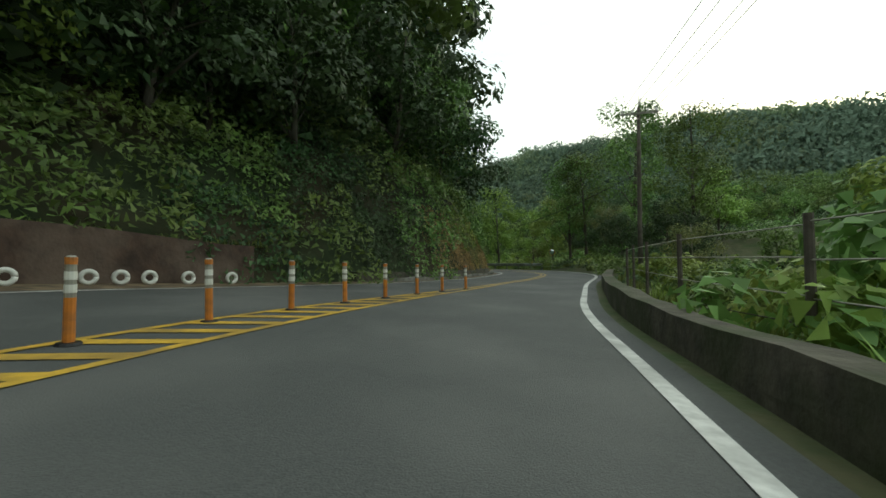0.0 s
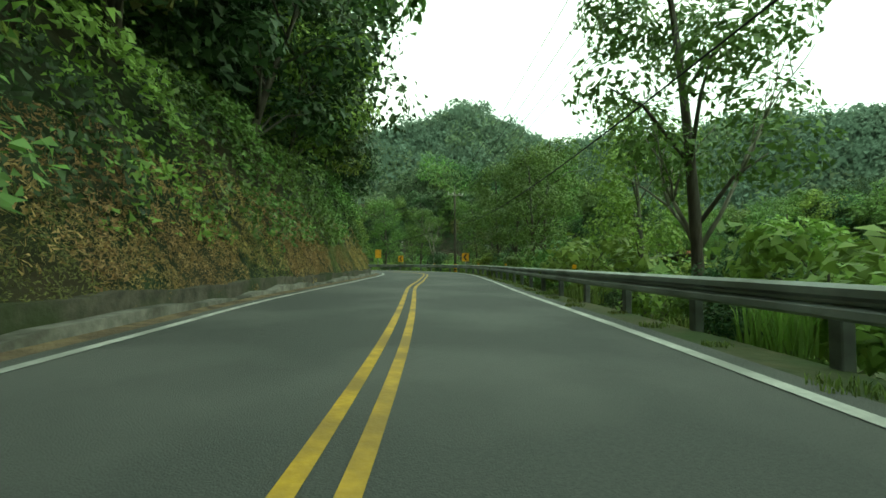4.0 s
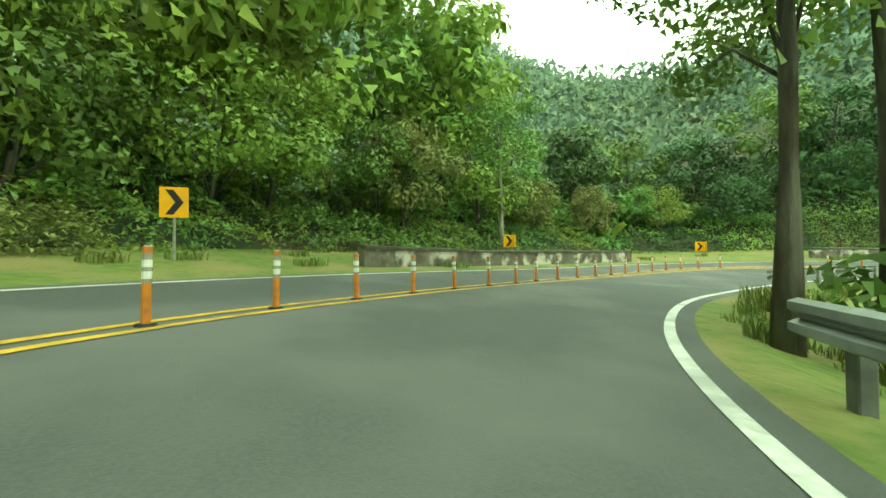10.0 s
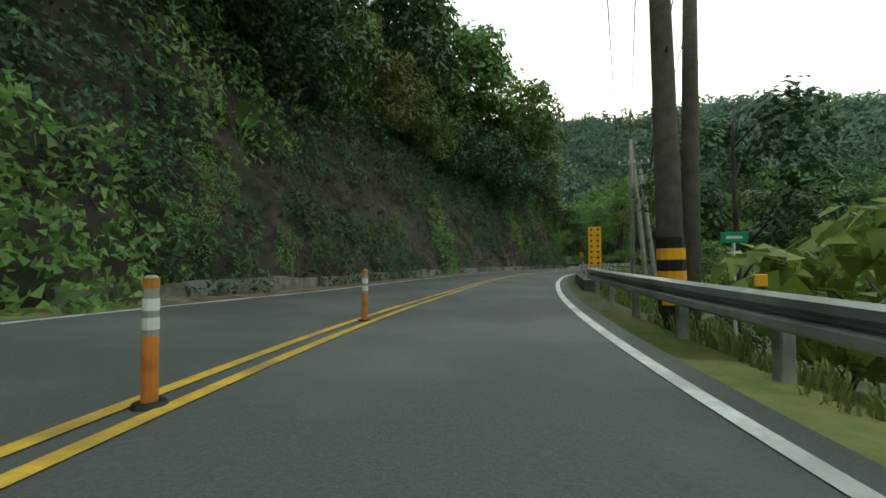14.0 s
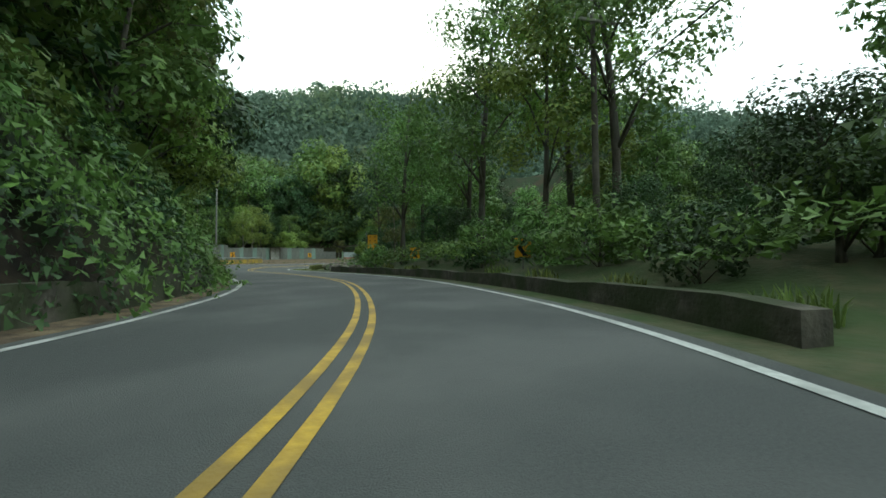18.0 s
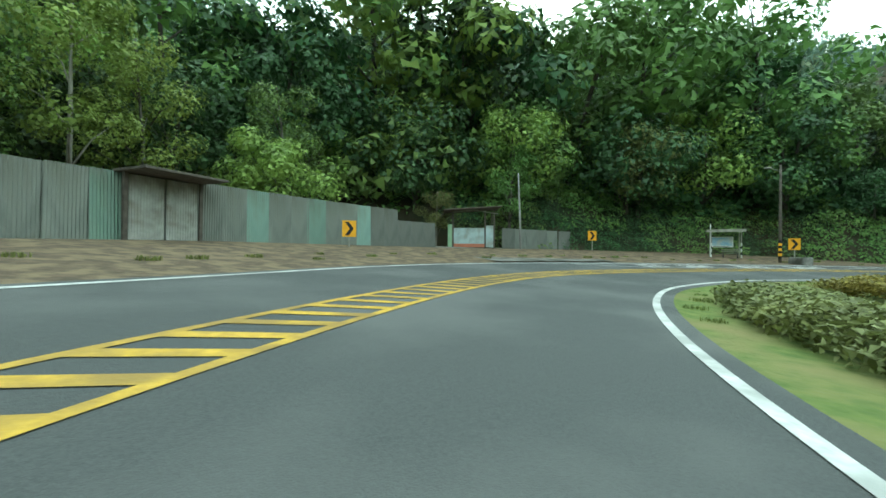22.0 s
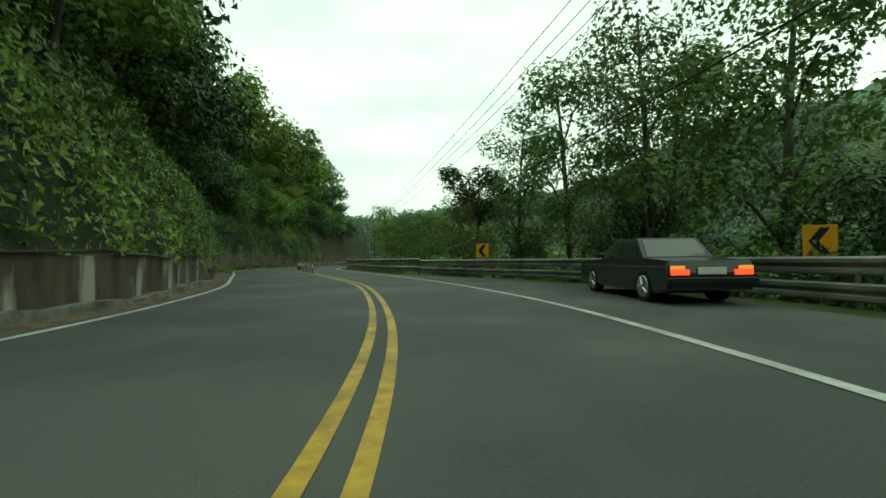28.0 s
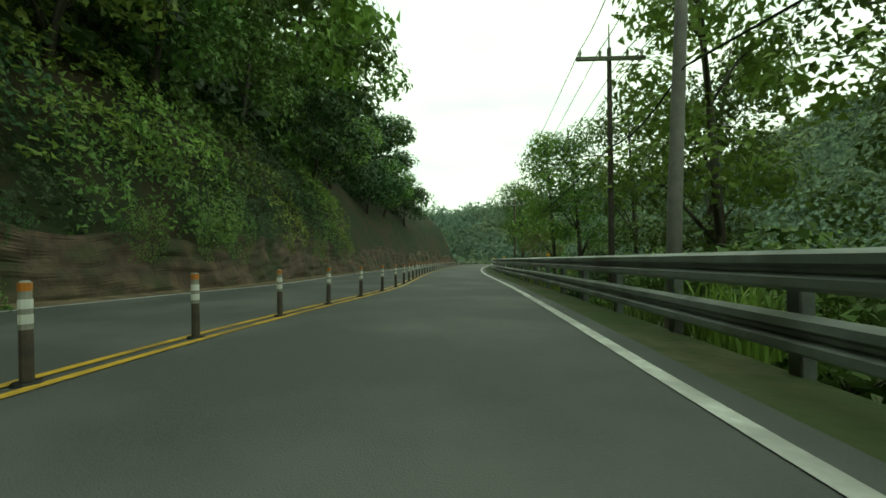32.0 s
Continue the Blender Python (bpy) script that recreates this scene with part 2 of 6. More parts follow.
def spline(pts, per=24):
    out = []
    p = [Vector(q) for q in pts]
    for i in range(1, len(p) - 2):
        a, b, c, d = p[i - 1], p[i], p[i + 1], p[i + 2]
        for k in range(per):
            u = k / per
            out.append(0.5 * ((2 * b) + (c - a) * u + (2 * a - 5 * b + 4 * c - d) * u * u + (3 * b - a - 3 * c + d) * u ** 3))
    return np.array([tuple(q) for q in out])


CENTRE = spline(LINE)
# metres along the road at the nodes of its line, from the start of the drive
NODE_S = [-46.2, -30.6, -15.3, 0.0, 15.7, 30.5, 44.9, 58.5, 72.3, 86.6, 101.0, 115.5, 129.8, 142.6, 156.0, 169.4, 181.2, 193.2, 206.6, 221.5, 237.6, 254.4, 271.1, 287.2, 302.7, 317.6, 332.0, 345.0, 354.9, 365.3,
          377.1, 390.1, 404.1, 419.1, 434.4, 449.0, 463.4, 477.4, 491.8, 505.9, 519.9, 540.0, 562.1]
CENTRE_S = np.interp(np.arange(len(CENTRE)) / 24, np.arange(len(NODE_S)), NODE_S)


def knots(text):
    pairs = [p.split(":") for p in text.split()]
    ks, kv = [float(a) for a, _ in pairs], [float(b) for _, b in pairs]

    def f(s):
        # a soft interpolation between the knots
        return float(np.mean([np.interp(s + d, ks, kv) for d in (-2.0, -1.0, 0.0, 1.0, 2.0)]))
    return f


BANK = knots("-40:.06 4:.06 14:.02 22:0 128:0 140:.08 167:.08 180:.095 186:.095 195:.04 205:0 298:0 310:.065 318:.075 335:.085 346:.085 354:.075 364:.02 372:0 600:0")
MID = knots("-15:3.3 5:3.1 10:2.6 13:2.1 16:1.7 21:1.0 28:.8 31:.6 35:.45 38:.3 44:0 50:0 54:-.1 60:.5 66:1.0 75:1.7 84:1.8 90:1.1 94:.5 98:.25 107:0 120:.7 124:1.2 136:2.75 139:3.05 145:3.6 148:3.0 154:2.0 159:1.6 163:1.7 168:2.4 172:2.75 176:2.85 180:2.5 185:2.1 188:1.85 194:1.7 206:1.9 219:2.1 226:2.4 239:2.5 250:1.3 254:.75 259:.3 275:.1 283:.3 292:1.4 296:2.1 301:2.75 306:2.95 310:2.7 315:2.15 320:2.0 325:1.9 335:1.85 345:1.8 353:1.65 363:1.65 370:1.2 383:.4 394:.35 406:.7 423:1.85 433:2.6 446:3.1 454:2.85 462:1.9 600:1.8")
EDGE_R = knots("-15:-1 3:-.9 8:-.7 13:-1.2 22:-1.9 27:-2.2 34:-2.5 38:-2.7 44:-2.95 51:-3.0 55:-2.9 60:-2.3 68:-1.9 83:-1.6 90:-2.3 96:-3.05 107:-3.3 120:-2.7 135:-1.5 141:-1.2 147:-1.3 153:-1.9 160:-2.5 165:-2.45 170:-2.1 176:-1.65 181:-1.3 185:-1.6 190:-1.85 196:-1.6 205:-1.1 218:-1 226:-.8 235:-.8 250:-1.9 260:-3.1 270:-3.1 277:-3.0 283:-2.9 291:-2.0 298:-1.2 303:-.65 308:-.6 313:-1.2 320:-1.55 326:-1.75 331:-1.75 337:-1.3 342:-1.0 347:-1.35 352:-1.8 358:-2.0 364:-2.1 368:-2.1 378:-2.75 393:-2.75 398:-2.85 406:-2.3 422:-1.55 432:-1.0 445:-1.4 455:-1.75 600:-2")
EDGE_L = knots("-15:9 6:8.5 9:7.8 14:6.7 16:5.4 22:4.4 28:4.2 34:3.3 48:3.0 54:3.0 60:3.7 68:4.8 84:5.2 91:4.4 97:3.7 107:3.3 120:4.0 125:4.6 131:6.0 136:6.6 147:6.5 153:5.8 159:4.95 163:5.1 168:5.8 177:6.5 185:6.5 191:5.9 195:5.7 205:6.1 218:5.9 226:6.8 235:6.7 250:5.3 254:4.7 260:4.0 267:3.9 276:4.4 285:4.6 291:5.7 297:7.2 302:8.1 308:8.3 313:7.4 318:6.2 323:5.8 329:6.0 340:5.6 349:4.85 353:4.75 358:5.4 362:6.3 368:6.4 376:5.6 388:5.0 398:5.0 408:5.6 423:7.0 433:8.2 448:8.6 457:7.9 464:6.6 600:6")


VERGE_UP = knots("-40:0 140:0 150:.05 185:.05 195:0 316:0 326:.05 342:.05 352:.03 360:0 600:0")


def at(s, n, dz=0.0):
    """The place at s metres along the road, n metres to the left of its line, dz above the road's plane."""
    x, y = np.interp(s, CENTRE_S, CENTRE[:, 0]), np.interp(s, CENTRE_S, CENTRE[:, 1])
    x2, y2 = np.interp(s + 0.6, CENTRE_S, CENTRE[:, 0]), np.interp(s + 0.6, CENTRE_S, CENTRE[:, 1])
    x1, y1 = np.interp(s - 0.6, CENTRE_S, CENTRE[:, 0]), np.interp(s - 0.6, CENTRE_S, CENTRE[:, 1])
    tx, ty = x2 - x1, y2 - y1
    d = math.hypot(tx, ty) or 1.0
    return Vector((x - n * ty / d, y + n * tx / d, BANK(s) * max(-6.0, min(n, 12.0)) + VERGE_UP(s) * max(0.0, min(n - EDGE_L(s) - 0.4, 6.0)) + dz))


def heading(s):
    """Degrees from the y axis, anticlockwise, in which the road runs."""
    a, b = at(s - 0.8, 0), at(s + 0.8, 0)
    return math.degrees(math.atan2(-(b.x - a.x), b.y - a.y))


def road_sn(x, y):
    d = (CENTRE[:, 0] - x) ** 2 + (CENTRE[:, 1] - y) ** 2
    i = int(np.clip(d.argmin(), 1, len(CENTRE) - 2))
    t = CENTRE[i + 1] - CENTRE[i - 1]
    t = t / np.linalg.norm(t)
    v = np.array((x, y)) - CENTRE[i]
    return float(CENTRE_S[i] + v @ t), float(v[1] * t[0] - v[0] * t[1])


# ---- building helpers ----
def mesh_object(name, verts, faces, material, parent=None, label="", category="", kind="", group="", smooth=False):
    me = bpy.data.meshes.new(name)
    me.from_pydata([tuple(v) for v in verts], [], [tuple(f) for f in faces])
    if material is not None:
        me.materials.append(material)
    if smooth:
        me.shade_smooth()
    ob = new(name, me)
    if parent is not None:
        ob.parent = parent
    return tagged(ob, label, category, group, kind)


def part(name, bm, material, parent=None, label="", category="", kind="", group="", smooth=False):
    """Links a bmesh as one mesh object under a thing or a part."""
    me = bpy.data.meshes.new(name)
    bm.normal_update()
    bm.to_mesh(me)
    bm.free()
    if isinstance(material, (list, tuple)):
        for m in material:
            me.materials.append(m)
    else:
        me.materials.append(material)
    if smooth:
        me.shade_smooth()
    ob = new(name, me)
    if parent is not None:
        ob.parent = parent
    return tagged(ob, label, category, group, kind)


def thing(name, m, label, category, group="", kind=""):
    ob = new(name)
    ob.empty_display_size = 0.2
    ob.matrix_world = m
    return tagged(ob, label, category, group, kind)


def box(bm, x0, x1, y0, y1, z0, z1, m=None, index=0, bevel=0.0):
    made = bmesh.ops.create_cube(bm, size=1.0, matrix=Matrix.LocRotScale(((x0 + x1) / 2, (y0 + y1) / 2, (z0 + z1) / 2), None, (abs(x1 - x0), abs(y1 - y0), abs(z1 - z0))))
    vs = made["verts"]
    fs = {f for v in vs for f in v.link_faces}
    for f in fs:
        f.material_index = index
    if bevel:
        es = list({e for f in fs for e in f.edges})
        out = bmesh.ops.bevel(bm, geom=es, offset=bevel, segments=1, affect="EDGES", profile=0.5)
        for f in out["faces"]:
            f.material_index = index
        vs = list({v for f in fs if f.is_valid for v in f.verts} | {v for f in out["faces"] for v in f.verts})
    if m is not None:
        bmesh.ops.transform(bm, matrix=m, verts=vs)
    return vs


def cyl(bm, p0, p1, r0, r1=None, seg=10, caps=True, index=0):
    p0, p1 = Vector(p0), Vector(p1)
    r1 = r0 if r1 is None else r1
    d = p1 - p0
    rot = d.to_track_quat("Z", "Y").to_matrix().to_4x4()
    made = bmesh.ops.create_cone(bm, cap_ends=caps, segments=seg, radius1=r0, radius2=r1, depth=d.length, matrix=Matrix.Translation((p0 + p1) / 2) @ rot)
    for v in made["verts"]:
        for f in v.link_faces:
            f.material_index = index
    return made["verts"]


def tube(bm, pts, radii, seg=7, index=0):
    """A tapered tube through points, with closed ends."""
    rings = []
    pts = [Vector(p) for p in pts]
    for i, p in enumerate(pts):
        d = (pts[min(i + 1, len(pts) - 1)] - pts[max(i - 1, 0)]).normalized()
        q = d.to_track_quat("Z", "Y").to_matrix()
        rings.append([bm.verts.new(p + q @ Vector((math.cos(a) * radii[i], math.sin(a) * radii[i], 0))) for a in [2 * math.pi * k / seg for k in range(seg)]])
    for a, b in zip(rings, rings[1:]):
        for k in range(seg):
            f = bm.faces.new((a[k], a[(k + 1) % seg], b[(k + 1) % seg], b[k]))
            f.material_index = index
    for r, rev in ((rings[0], True), (rings[-1], False)):
        f = bm.faces.new(r[::-1] if rev else r)
        f.material_index = index


def ribbon(s0, s1, left, right, dz, step=1.0):
    """Vertices and faces of a strip of the road between two offsets (functions of s)."""
    n = max(2, int((s1 - s0) / step) + 1)
    vs, fs = [], []
    for i in range(n):
        s = s0 + (s1 - s0) * i / (n - 1)
        vs += [at(s, left(s), dz), at(s, right(s), dz)]
        if i:
            k = 2 * i
            fs.append((k - 2, k - 1, k + 1, k))
    return vs, fs


def solid_ribbon(s0, s1, left, right, z0, z1, step=1.0):
    """A closed bar that follows the road: its sides are functions of s, z0 and z1 numbers or functions."""
    n = max(2, int((s1 - s0) / step) + 1)
    vs, fs = [], []
    g = lambda v, s: v(s) if callable(v) else v
    for i in range(n):
        s = s0 + (s1 - s0) * i / (n - 1)
        l, r, a, b = g(left, s), g(right, s), g(z0, s), g(z1, s)
        vs += [at(s, l, a), at(s, r, a), at(s, r, b), at(s, l, b)]
        if i:
            k = 4 * i
            for j in range(4):
                fs.append((k - 4 + j, k + j, k + (j + 1) % 4, k - 4 + (j + 1) % 4))
    fs += [(0, 1, 2, 3), (4 * n - 1, 4 * n - 2, 4 * n - 3, 4 * n - 4)]
    return vs, fs


S0, S1 = -36.0, 530.0


# ---- ground, road and slopes ----
FOOT = knots("-30:1.6 12:1.6 16:1.0 130:1.2 138:3.6 150:5.6 160:6.6 172:6.2 180:6.0 190:2.8 198:1.3 258:1.3 262:1.0 296:1.1 304:6 309:10.5 316:11.5 330:12 338:10.5 346:9.5 354:7.8 360:4 365:1.1 600:1.1")
BANK_RISE = knots("-30:1.5 12:1.6 20:2.2 128:2.0 138:0.5 150:0.45 165:0.5 178:0.6 190:1.5 200:2.8 255:2.8 264:1.6 298:1.5 306:0.5 330:0.6 342:1.2 354:1.1 372:1.2 388:1.8 398:2.2 600:2.2")
DROP_R = knots("-30:-.35 24:-.30 28:.25 42:.30 47:-.35 140:-.30 150:-.16 190:-.16 200:-.35 254:-.40 260:.25 284:.25 292:.02 302:0 366:0 378:-.4 600:-.4")
REACH_R = knots("-30:16 100:17 138:13 146:10 182:10 192:14 248:16 292:12 302:10 344:10 356:11 368:16 600:16")


def hill_z(s, d):
    """Height of the hillside d metres behind its foot."""
    r = BANK_RISE(s)
    z = r * min(d, 3.0) + 0.95 * max(0.0, d - 3.0) * min(1.0, 0.35 + r * 0.4)
    return z


LOWER = knots("-30:0 146:0 160:1 200:1 212:0 600:0")  # where the hill behind the bank falls back


def left_ground(s, d):
    p = at(s, EDGE_L(s) + FOOT(s) + d, hill_z(s, d))
    p.z -= max(0.0, d - 8.0) * 0.5 * LOWER(s)
    k = min(1.0, d / 4.0)
    p.z += k * 1.1 * noise.noise(Vector((p.x * 0.13, p.y * 0.13, 2.0))) + k * 0.35 * noise.noise(Vector((p.x * 0.5, p.y * 0.5, 7.0)))
    return p


SHOULDER = knots("-30:.9 372:.9 386:4.4 404:4.4 418:1.1 600:1.0")


def right_ground(s, d):
    p = at(s, EDGE_R(s) - SHOULDER(s) - d, DROP_R(s) * min(d, 12.0))
    p.z += min(1.0, d / 3.0) * 0.35 * noise.noise(Vector((p.x * 0.3, p.y * 0.3, 5.0)))
    return p


def grid_object(name, rows, material, label, category, kind="structure", smooth=True):
    nc = len(rows[0])
    vs = [v for r in rows for v in r]
    fs = [(i * nc + j, i * nc + j + 1, (i + 1) * nc + j + 1, (i + 1) * nc + j) for i in range(len(rows) - 1) for j in range(nc - 1)]
    return mesh_object(name, vs, fs, material, None, label, category, kind, smooth=smooth)


STEPS = np.arange(S0, S1, 2.0)
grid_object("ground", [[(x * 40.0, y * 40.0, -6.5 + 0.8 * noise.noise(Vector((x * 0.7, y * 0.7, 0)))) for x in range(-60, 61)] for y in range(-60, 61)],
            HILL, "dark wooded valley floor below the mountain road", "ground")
ROAD_L, ROAD_R = (lambda s: EDGE_L(s) + 0.35), (lambda s: EDGE_R(s) - 0.35 - max(0.0, SHOULDER(s) - 1.2))
grid_object("road", [[at(s, ROAD_L(s) + (ROAD_R(s) - ROAD_L(s)) * k / 12) for k in range(13)] for s in np.arange(S0, S1, 1.0)], ASPHALT, "worn grey asphalt two-lane mountain road", "road")
vs, fs = [], []
rows = [[at(s, EDGE_L(s) + 0.3, -0.012), at(s, EDGE_L(s) + 0.3 + (FOOT(s) - 0.3) * 0.5, 0.02), at(s, EDGE_L(s) + FOOT(s) + 0.1, 0.05)] for s in STEPS]
for lo, hi, m, lab in ((S0, 131, LITTER, "soil gutter strewn with brown leaf litter"), (131, 199, LAWN, "grass verge beside the road bend"), (199, 297, LITTER, "stony gutter with fallen leaves under the cliff"),
                       (295, 362, LITTER, "bare gravel apron before the fence"), (360, S1, LITTER, "dirt strip with leaf litter at the wall foot")):
    grid_object("verge", [r for s, r in zip(STEPS, rows) if lo <= s <= hi + 2], m, lab, "verge")
DS = [0.0, 0.6, 1.3, 2.2, 3.2, 5, 7.5, 10.5, 14, 18, 23, 29]
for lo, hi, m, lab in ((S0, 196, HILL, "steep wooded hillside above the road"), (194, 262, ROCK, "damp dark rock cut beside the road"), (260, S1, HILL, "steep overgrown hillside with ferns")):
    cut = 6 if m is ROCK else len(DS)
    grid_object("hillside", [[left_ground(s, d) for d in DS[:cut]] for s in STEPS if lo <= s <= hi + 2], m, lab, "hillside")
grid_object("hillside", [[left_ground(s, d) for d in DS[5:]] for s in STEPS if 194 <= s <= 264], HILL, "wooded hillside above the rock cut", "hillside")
DR = [0.0, 0.5, 1.2, 2.2, 3.5, 5.5, 8, 11, 14, 17]
rrows = [[at(s, EDGE_R(s) - 0.3 - max(0.0, SHOULDER(s) - 1.2), -0.012)] + [right_ground(s, min(d, REACH_R(s))) for d in DR] for s in STEPS]
for lo, hi, m, lab in ((S0, 140, GRASS_SOIL, "grassy roadside falling to the valley"), (138, 200, LAWN, "green grass slope inside the bend"), (198, 296, GRASS_SOIL, "overgrown roadside edge"),
                       (294, 374, LAWN, "mown grass island inside the hairpin bend"), (372, S1, GRASS_SOIL, "weedy roadside behind the guardrail")):
    grid_object("roadside", [r for s, r in zip(STEPS, rrows) if lo <= s <= hi + 2], m, lab, "verge")


def rough_face(name, s0, s1, foot, height, lean, amp, material, label, step=0.45):
    """An uneven face of rock or earth along the road: foot and height are functions of s, lean is how far it goes back for each metre up."""
    rows = []
    for s in np.arange(s0, s1, step):
        h = height(s)
        row = []
        for k in range(27):
            z = -0.3 + (h + 0.3) * k / 26
            q = at(s, foot(s) + lean * max(0.0, z), z)
            bulge = noise.noise(Vector((q.x * 0.45, q.y * 0.45, z * 0.5))) + 0.55 * noise.noise(Vector((q.x * 1.3, q.y * 1.3, z * 0.9 + 4.0))) + 0.45 * abs(noise.noise(Vector((q.x * 2.9, q.y * 2.9, z * 2.2)))) + 0.22 * noise.noise(Vector((q.x * 6.1, q.y * 6.1, z * 4.5)))
            row.append(at(s, foot(s) + lean * max(0.0, z) - amp * bulge, z + 0.12 * amp * noise.noise(Vector((q.x * 2, q.y * 2, z)))))
        row.append(at(s, foot(s) + lean * h + 1.4, h + 0.15))
        rows.append(row)
    return grid_object(name, rows, material, label, "rock face", smooth=False)


rough_face("rock_cut", 197, 258, lambda s: EDGE_L(s) + FOOT(s) + 0.05, lambda s: 5.6 * min(1.0, 0.15 + (s - 197) / 8.0, 0.25 + (258 - s) / 6.0), 0.32, 0.46, ROCK, "jagged damp dark rock cut with creepers beside the road", 0.3)


# lines on the road
def line(name, s0, s1, n, width, material, label, dz=0.009):
    vs, fs = ribbon(s0, s1, lambda s: n(s) + width / 2, lambda s: n(s) - width / 2, dz, 0.5)
    return mesh_object(name, vs, fs, material, None, label, "road marking", "structure")


line("edge_line", S0, S1, EDGE_R, 0.15, WHITE, "worn white edge line on asphalt")
line("edge_line", S0, S1, EDGE_L, 0.15, WHITE, "worn white edge line on asphalt")
# the two yellow lines part in the bends and take hatching between them
SPLIT = knots("-30:1.1 5:.9 10:.55 14:.26 140:.26 150:.30 160:.5 164:.9 172:1.1 178:1.0 186:.40 190:.26 298:.26 304:.4 310:.9 346:.95 354:.7 362:.26 600:.26")
line("centre_line", S0, S1, lambda s: MID(s), 0.11, YELLOW, "solid yellow centre line")
line("centre_line", S0, S1, lambda s: MID(s) + SPLIT(s), 0.11, YELLOW, "solid yellow centre line")
for lo, hi in ((-26, 11), (158, 187), (304, 360)):
    s = lo
    while s < hi:
        w = SPLIT(s)
        if w > 0.4:
            a, c = s - 0.5 * w, MID(s - 0.5 * w) + SPLIT(s - 0.5 * w) - 0.05
            quad = [at(s, MID(s) + 0.05, 0.009), at(s + 0.22, MID(s) + 0.05, 0.009), at(a + 0.22, c, 0.009), at(a, c, 0.009)]
            mesh_object("hatch_stripe", quad, [(0, 1, 2, 3)], YELLOW, None, "slanting yellow stripe between centre lines", "road marking", "structure", "hatched median stripes")
        s += 0.62

# far hills: a ring of wooded ridges
RING = [(-180, 148, 225), (-165, 130, 230), (-150, 96, 240), (-135, 68, 270), (-122, 56, 300), (-105, 48, 290), (-85, 64, 205), (-68, 80, 160), (-56, 98, 152), (-45, 116, 150), (-30, 112, 160), (-18, 106, 166), (-8, 100, 174), (0, 98, 178), (10, 110, 184), (20, 98, 180), (34, 98, 168), (41, 112, 164), (47, 126, 161), (53, 112, 160), (60, 98, 158), (70, 84, 156), (80, 92, 155), (92, 116, 155), (101, 126, 155), (115, 112, 155), (145, 80, 180), (165, 116, 215), (180, 148, 225)]


def ring_at(az, k):
    h = float(np.interp(az, [a for a, _, _ in RING], [b for _, b, _ in RING]))
    r0 = float(np.interp(az, [a for a, _, _ in RING], [c for _, _, c in RING]))
    r = r0 + k * 210.0
    u = min(1.0, k / 0.72)
    z = -6 + h * (u * u * (3 - 2 * u)) + (0 if k < 0.72 else -(k - 0.72) * 60)
    a = radians(az)
    x, y = 10 - math.sin(a) * r, 110 + math.cos(a) * r
    z += k * 16 * noise.noise(Vector((x * 0.011, y * 0.011, 3.0)))
    # the crowns of single trees stand out of the slope
    near = noise.voronoi(Vector((x * 0.13, y * 0.13, 0.0)))[0][0]
    z += min(1, k * 8) * (5.5 * (0.75 - min(0.75, near)) + 1.4 * noise.noise(Vector((x * 0.31, y * 0.31, 9.0))))
    return (x, y, z)


for i, (a0, a1) in enumerate(((-180, -100), (-100, -20), (-20, 60), (60, 180))):
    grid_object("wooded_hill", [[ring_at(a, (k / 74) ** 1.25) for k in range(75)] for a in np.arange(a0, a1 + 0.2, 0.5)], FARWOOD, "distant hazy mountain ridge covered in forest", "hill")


# ---- plants ----
RNG = np.random.RandomState(7)


def leaf_mesh(name, centres, normals, lengths, widths, material, fold=0.25):
    """Many small leaves, each a small pointed blade, as one mesh."""
    n = len(centres)
    up = RNG.normal(size=(n, 3))
    nrm = normals / (np.linalg.norm(normals, axis=1, keepdims=True) + 1e-9)
    ax = np.cross(nrm, up)
    ax /= np.linalg.norm(ax, axis=1, keepdims=True) + 1e-9
    side = np.cross(nrm, ax)
    L, W = lengths[:, None], widths[:, None]
    a = centres - ax * L * 0.45 + side * W * 0.5 - nrm * W * fold
    b = centres - ax * L * 0.35 - side * W * 0.5
    c = centres + ax * L * 0.55 - nrm * L * 0.12
    verts = np.stack([a, b, c], 1).reshape(-1, 3)
    faces = np.arange(n * 3).reshape(-1, 3)
    me = bpy.data.meshes.new(name)
    me.from_pydata(verts.tolist(), [], faces.tolist())
    me.materials.append(material)
    return me


def clump_leaves(clumps, per, size, up=0.5, inner=0.55):
    """Leaf places, facings and sizes over a set of round clumps (x, y, z, r)."""
    C, N = [], []
    for x, y, z, r in clumps:
        d = RNG.normal(size=(per, 3))
        d /= np.linalg.norm(d, axis=1, keepdims=True)
        rad = r * (inner + (1.08 - inner) * RNG.rand(per, 1) ** 0.6)
        wob = 1 + 0.22 * np.sin(d[:, :1] * 5 + x) * np.cos(d[:, 1:2] * 4 + y)
        p = d * rad * wob
        p[:, 2] *= 0.78
        C.append(p + np.array((x, y, z)))
        N.append(d * 1.2 + np.array((0, 0, up)) + 0.36 * RNG.normal(size=(per, 3)))
    C, N = np.concatenate(C), np.concatenate(N)
    L = size * (0.6 + 0.9 * RNG.rand(len(C)))
    return C, N, L, L * (0.55 + 0.3 * RNG.rand(len(C)))


